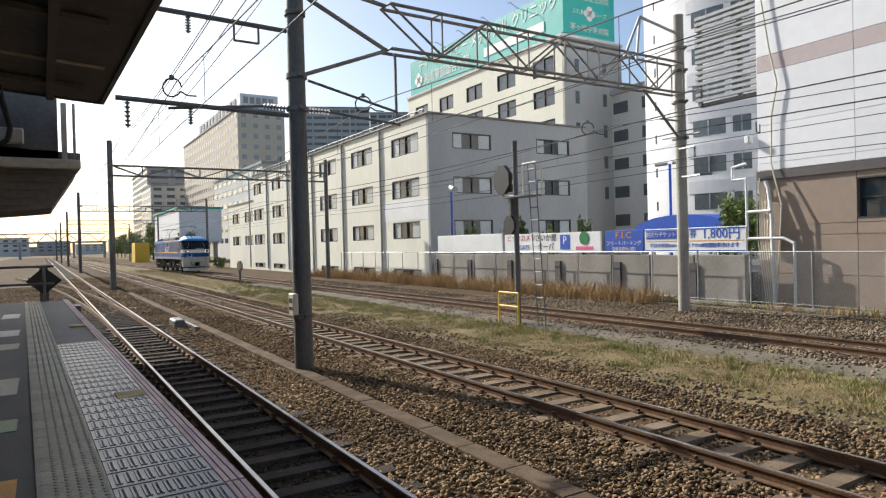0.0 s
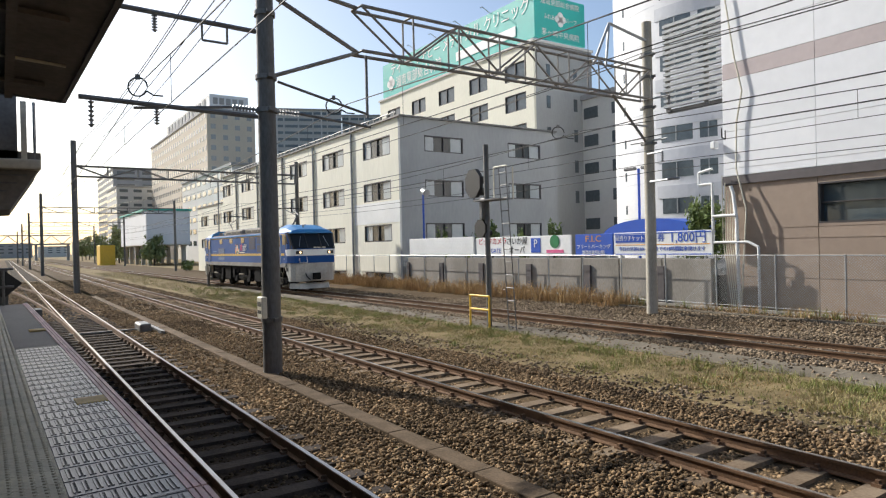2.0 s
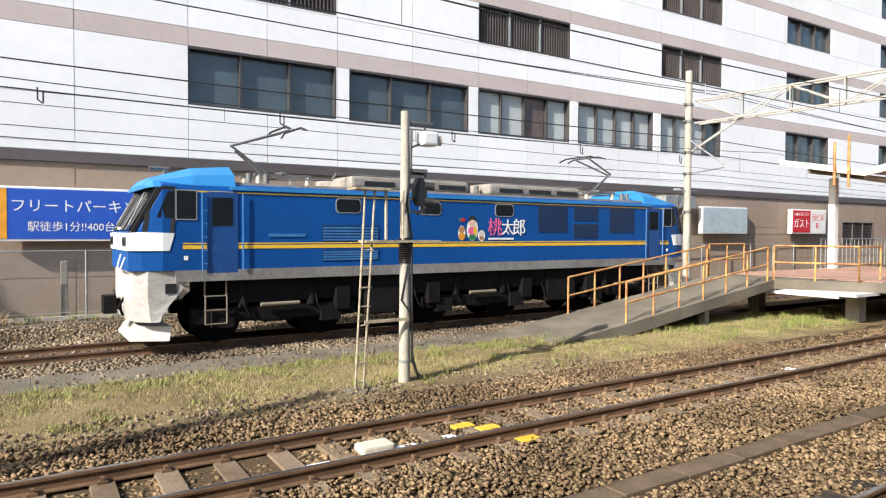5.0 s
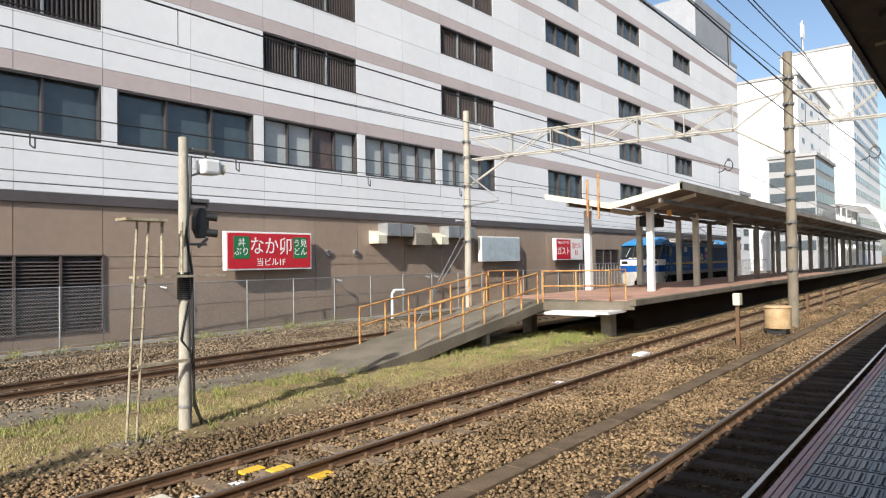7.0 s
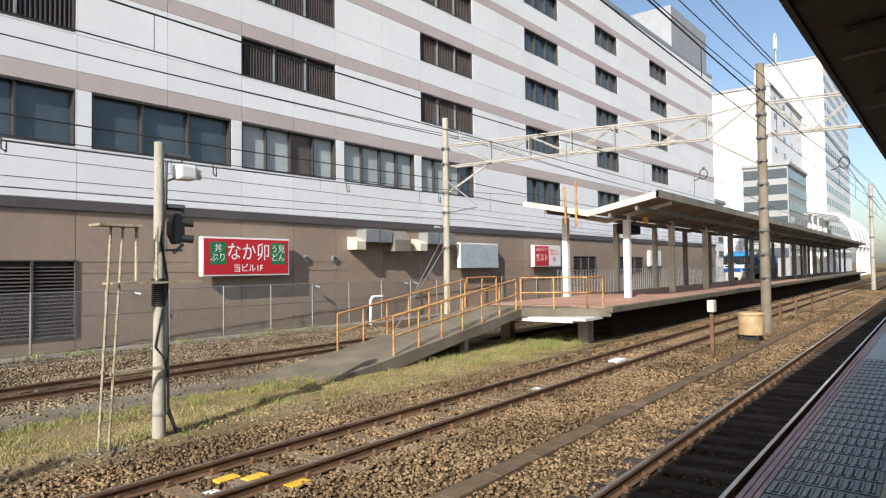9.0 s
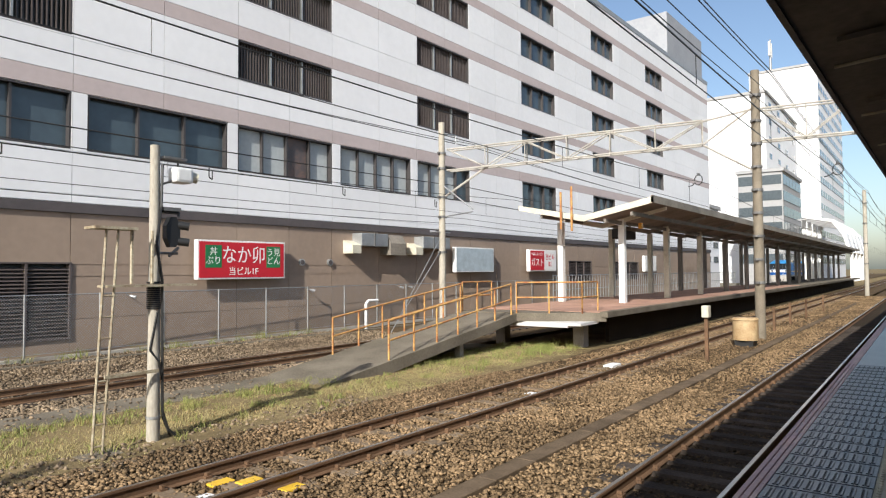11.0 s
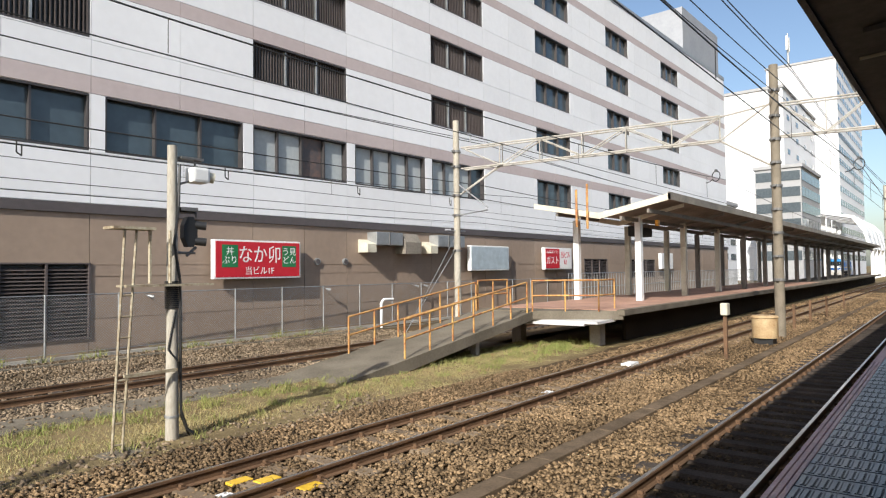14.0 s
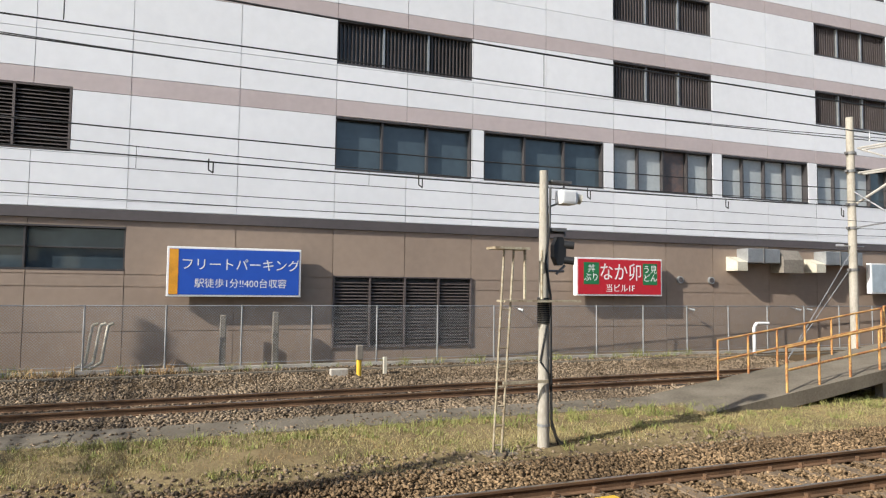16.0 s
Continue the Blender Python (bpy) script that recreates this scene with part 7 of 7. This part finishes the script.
part("drum", rod(bmesh.new(), (0, 0, 0.05), (0, 0, 0.75), 0.42, seg=20), TAN_PAINT, u)
part("lid", rod(bmesh.new(), (0, 0, 0.75), (0, 0, 0.82), 0.45, 0.4, seg=20), TAN_PAINT, u)
part("base", boxes((-0.3, 0.3, -0.3, 0.3, -0.3, 0.05)), BLACK, u)
for x, y, h in ((20.06, 5.3, 1.1), (31, 5.4, 0.9), (35, 5.4, 0.9), (40, 5.4, 0.9), (47, 5.4, 0.9)):
    u = thing("lineside_post", "short rusty lineside post", "post", at=(x, y, 0))
    part("post", boxes((-0.05, 0.05, -0.05, 0.05, -0.3, h)), RUST, u)
    if x < 21:
        part("box", rounded(-0.15, 0.15, -0.1, 0.1, h, h + 0.35, 0.02, 1), CREAM_PAINT, u)
u = thing("white_slab", "white marker board lying between the rails", "plate", at=(17.3, 7.1, 0))
part("plate", rounded(-0.3, 0.3, -0.14, 0.14, -0.17, -0.09, 0.01, 1), WHITE, u)
u = thing("stump", "dark wooden stump by the fence", "post", at=(-17.0, 21.8, 0))
part("post", rounded(-0.13, 0.13, -0.1, 0.1, -0.3, 0.75, 0.03, 1), WOOD_SLEEPER, u)
u = thing("track_marker", "short dark track marker with a winged board", "railway signal", at=(-49.6, 12.6, 0))
part("post", rod(bmesh.new(), (0, 0, -0.3), (0, 0, 1.5), 0.09, seg=8), DARK_POLE, u)
part("board", boxes((-0.7, 0.7, -0.04, 0.04, 0.95, 1.35), (-0.35, 0.35, -0.06, 0.06, 0.8, 1.5)), BLACK, u)
u = thing("end_signal", "dark buffer signal with a diamond board at the platform end", "railway signal", at=(-24.5, 0.0, 0))
part("post", boxes((-0.12, 0.12, -0.12, 0.12, -0.3, 2.1)), DARK_POLE, u)
part("board", prism([(-0.5, 1.6), (0, 2.05), (0.5, 1.6), (0, 1.15)], "x", 0.12, 0.16), BLACK, u)
part("base", boxes((-0.4, 0.4, -2.5, 1.0, 0.3, 0.75)), DARK_POLE, u)
u = thing("end_railing", "low steel railing across the platform end", "railing", at=(-22.1, 0, 0))
for y in (-4.5, -3.0, -1.5, 0.0):
    part("post", rods(0.035, ((0, y, 1.05), (0, y, 2.1)), seg=8), DARK_STEEL, u)
part("rail", rods(0.035, ((0, -4.5, 2.1), (0, 0.25, 2.1)), seg=8), DARK_STEEL, u)
part("rail", rods(0.035, ((0, -4.5, 1.6), (0, 0.25, 1.6)), seg=8), DARK_STEEL, u)
for x, long, mt in ((-4.6, 0.3, ORANGE), (-6.45, 0.22, SIGN_GREEN), (-8.35, 0.5, CREAM_PAINT), (-11.9, 0.35, CREAM_PAINT), (-13.9, 0.5, WHITE), (-17.6, 0.6, WHITE)):
    u = thing("floor_marking", "worn coloured boarding mark on dark platform asphalt", "floor marking")
    part("mark", boxes((x - long, x + long, -0.52 + bend_y(x), -0.19 + bend_y(x), 1.07, 1.08)), mt, u)
u = thing("point_machine", "low dark point motor beside the turnout", "point machine", at=(-24.0, 3.9, 0))
part("motor", rounded(-0.6, 0.5, -0.18, 0.18, -0.25, 0.1, 0.05, 1), DARK_STEEL, u)
part("rodding", boxes((-0.1, 0.0, -2.2, 0.5, -0.14, -0.09), (-1.4, 1.4, 0.3, 0.42, -0.2, -0.08)), DARK_STEEL, u)
tn = thing("turnout_track", "diverging polished rails of the turnout beyond the platform", "railway track", kind="structure")
for s in (-0.566, 0.566):
    pts = [(-20 - 4.0 * k, Y_NEAR + s - 0.012 * k * k * 1.6, -0.075) for k in range(16)]
    bm = bmesh.new()
    for p, q in zip(pts, pts[1:]):
        d = Vector(q) - Vector(p)
        m = Matrix.Translation(p) @ d.to_track_quat("X", "Z").to_matrix().to_4x4()
        box(bm, 0, d.length, -0.032, 0.032, -0.07, 0.074, m)
    part("rail", bm, RUST, tn)
u = thing("car_park_lamp", "dark blue double headed car park lamp", "lamp", at=(-22.2, 27.5, 1.05))
part("pole", rod(bmesh.new(), (0, 0, 0), (0, 0, 5.2), 0.07, seg=8), BLUE, u)
part("head", rounded(-0.9, -0.2, -0.12, 0.12, 5.15, 5.3, 0.03, 1), DARK_STEEL, u)
part("head", rounded(0.2, 0.9, -0.12, 0.12, 5.15, 5.3, 0.03, 1), DARK_STEEL, u)
u = thing("car_park_lamp", "blue car park lamp with a round head", "lamp", at=(-37.0, 23.6, 0.9))
part("pole", rod(bmesh.new(), (0, 0, 0), (0, 0, 5.2), 0.07, seg=8), BLUE, u)
part("head", rod(bmesh.new(), (0, 0, 5.3), (0.6, -0.1, 5.1), 0.2, 0.25, seg=12), STEEL, u)
u = thing("parking_shelter", "blue arched shelter roof in the car park", "shelter", at=(-20.2, 27.0, 1.05))
part("roof", prism([(-2.8 * math.cos(math.pi * k / 12), 1.75 + 0.75 * math.sin(math.pi * k / 12)) for k in range(13)], "y", -1.4, 1.4), BLUE, u)
for x in (-2.6, 2.6):
    part("post", boxes((x - 0.06, x + 0.06, -1.2, -1.1, 0, 1.85), (x - 0.06, x + 0.06, 1.1, 1.2, 0, 1.85)), STEEL, u)
u = thing("truss_bridge", "distant steel truss footbridge across the tracks", "bridge", at=(-330, 0, 0))
part("deck", boxes((-1.5, 1.5, -30, 25, 6.5, 7.2)), GREY_FAR, u)
part("top_chord", boxes((-1.5, -1.2, -30, 25, 10.5, 11.0)), GREY_FAR, u)
for k in range(14):
    part("brace", rods(0.2, ((-1.3, -30 + 4 * k, 7.0), (-1.3, -26 + 4 * k, 10.7)) if k % 2 else ((-1.3, -30 + 4 * k, 10.7), (-1.3, -26 + 4 * k, 7.0))), GREY_FAR, u)
for y in (-28, -8, 12, 24):
    part("pier", boxes((-0.8, 0.8, y - 0.5, y + 0.5, -0.4, 6.5)), GREY_FAR, u)
u = thing("roof_antenna", "pale roof antenna mast with panels", "antenna", at=(204, 35, 58.6))
part("mast", rod(bmesh.new(), (0, 0, 0), (0, 0, 10), 0.4, 0.2, seg=8), STEEL, u)
part("panel", boxes((-1.4, -0.9, -0.3, 0.3, 5, 9), (0.9, 1.4, -0.3, 0.3, 5, 9), (-1.0, 1.0, -0.1, 0.1, 6.8, 7.1)), PALE_FAR, u)


# ---- looped jumper cables under the gantries ----
def jumper(x, y, z, r, turn):
    u = thing("cable_loop", "dark looped jumper cable on the overhead line", "cable", at=(x, y, z), turn=turn, group="jumper cables")
    pts = [(r * math.cos(2 * math.pi * k / 14), 0, r * math.sin(2 * math.pi * k / 14)) for k in range(14)]
    part("loop", path_rod(bmesh.new(), pts + [(r * 1.6, 0, -r * 0.9), (r * 2.6, 0, -r)], 0.018, 5), WIRE, u)
    part("clamp", boxes((-0.04, 0.04, -0.04, 0.04, r * 0.8, r * 1.3)), DARK_STEEL, u)


for x, y, z in ((-15.0, 2.45, 6.0), (-15.2, 7.06, 6.1), (-15.5, 15.2, 6.1), (26.0, 7.06, 6.0), (26.4, 2.45, 6.0)):
    jumper(x, y, z, 0.2, 60)

def motions():
    walk(loco, [(t, pose(x, Y_FAR + FAR_SLOPE * x, 0, 0, 0, FAR_TURN)) for t, x in TRAIN])
    ts = [k / 30 for k in range(481)]
    for ws, x in wheelsets:
        rows = []
        for t in ts:
            d = float(np.interp(t, [r[0] for r in TRAIN], [r[1] for r in TRAIN])) - TRAIN[0][1]
            rows.append((t, Matrix.Translation((x, 0, 0.56)) @ Matrix.Rotation(d / 0.56, 4, "Y")))
        walk(ws, rows)


motions()
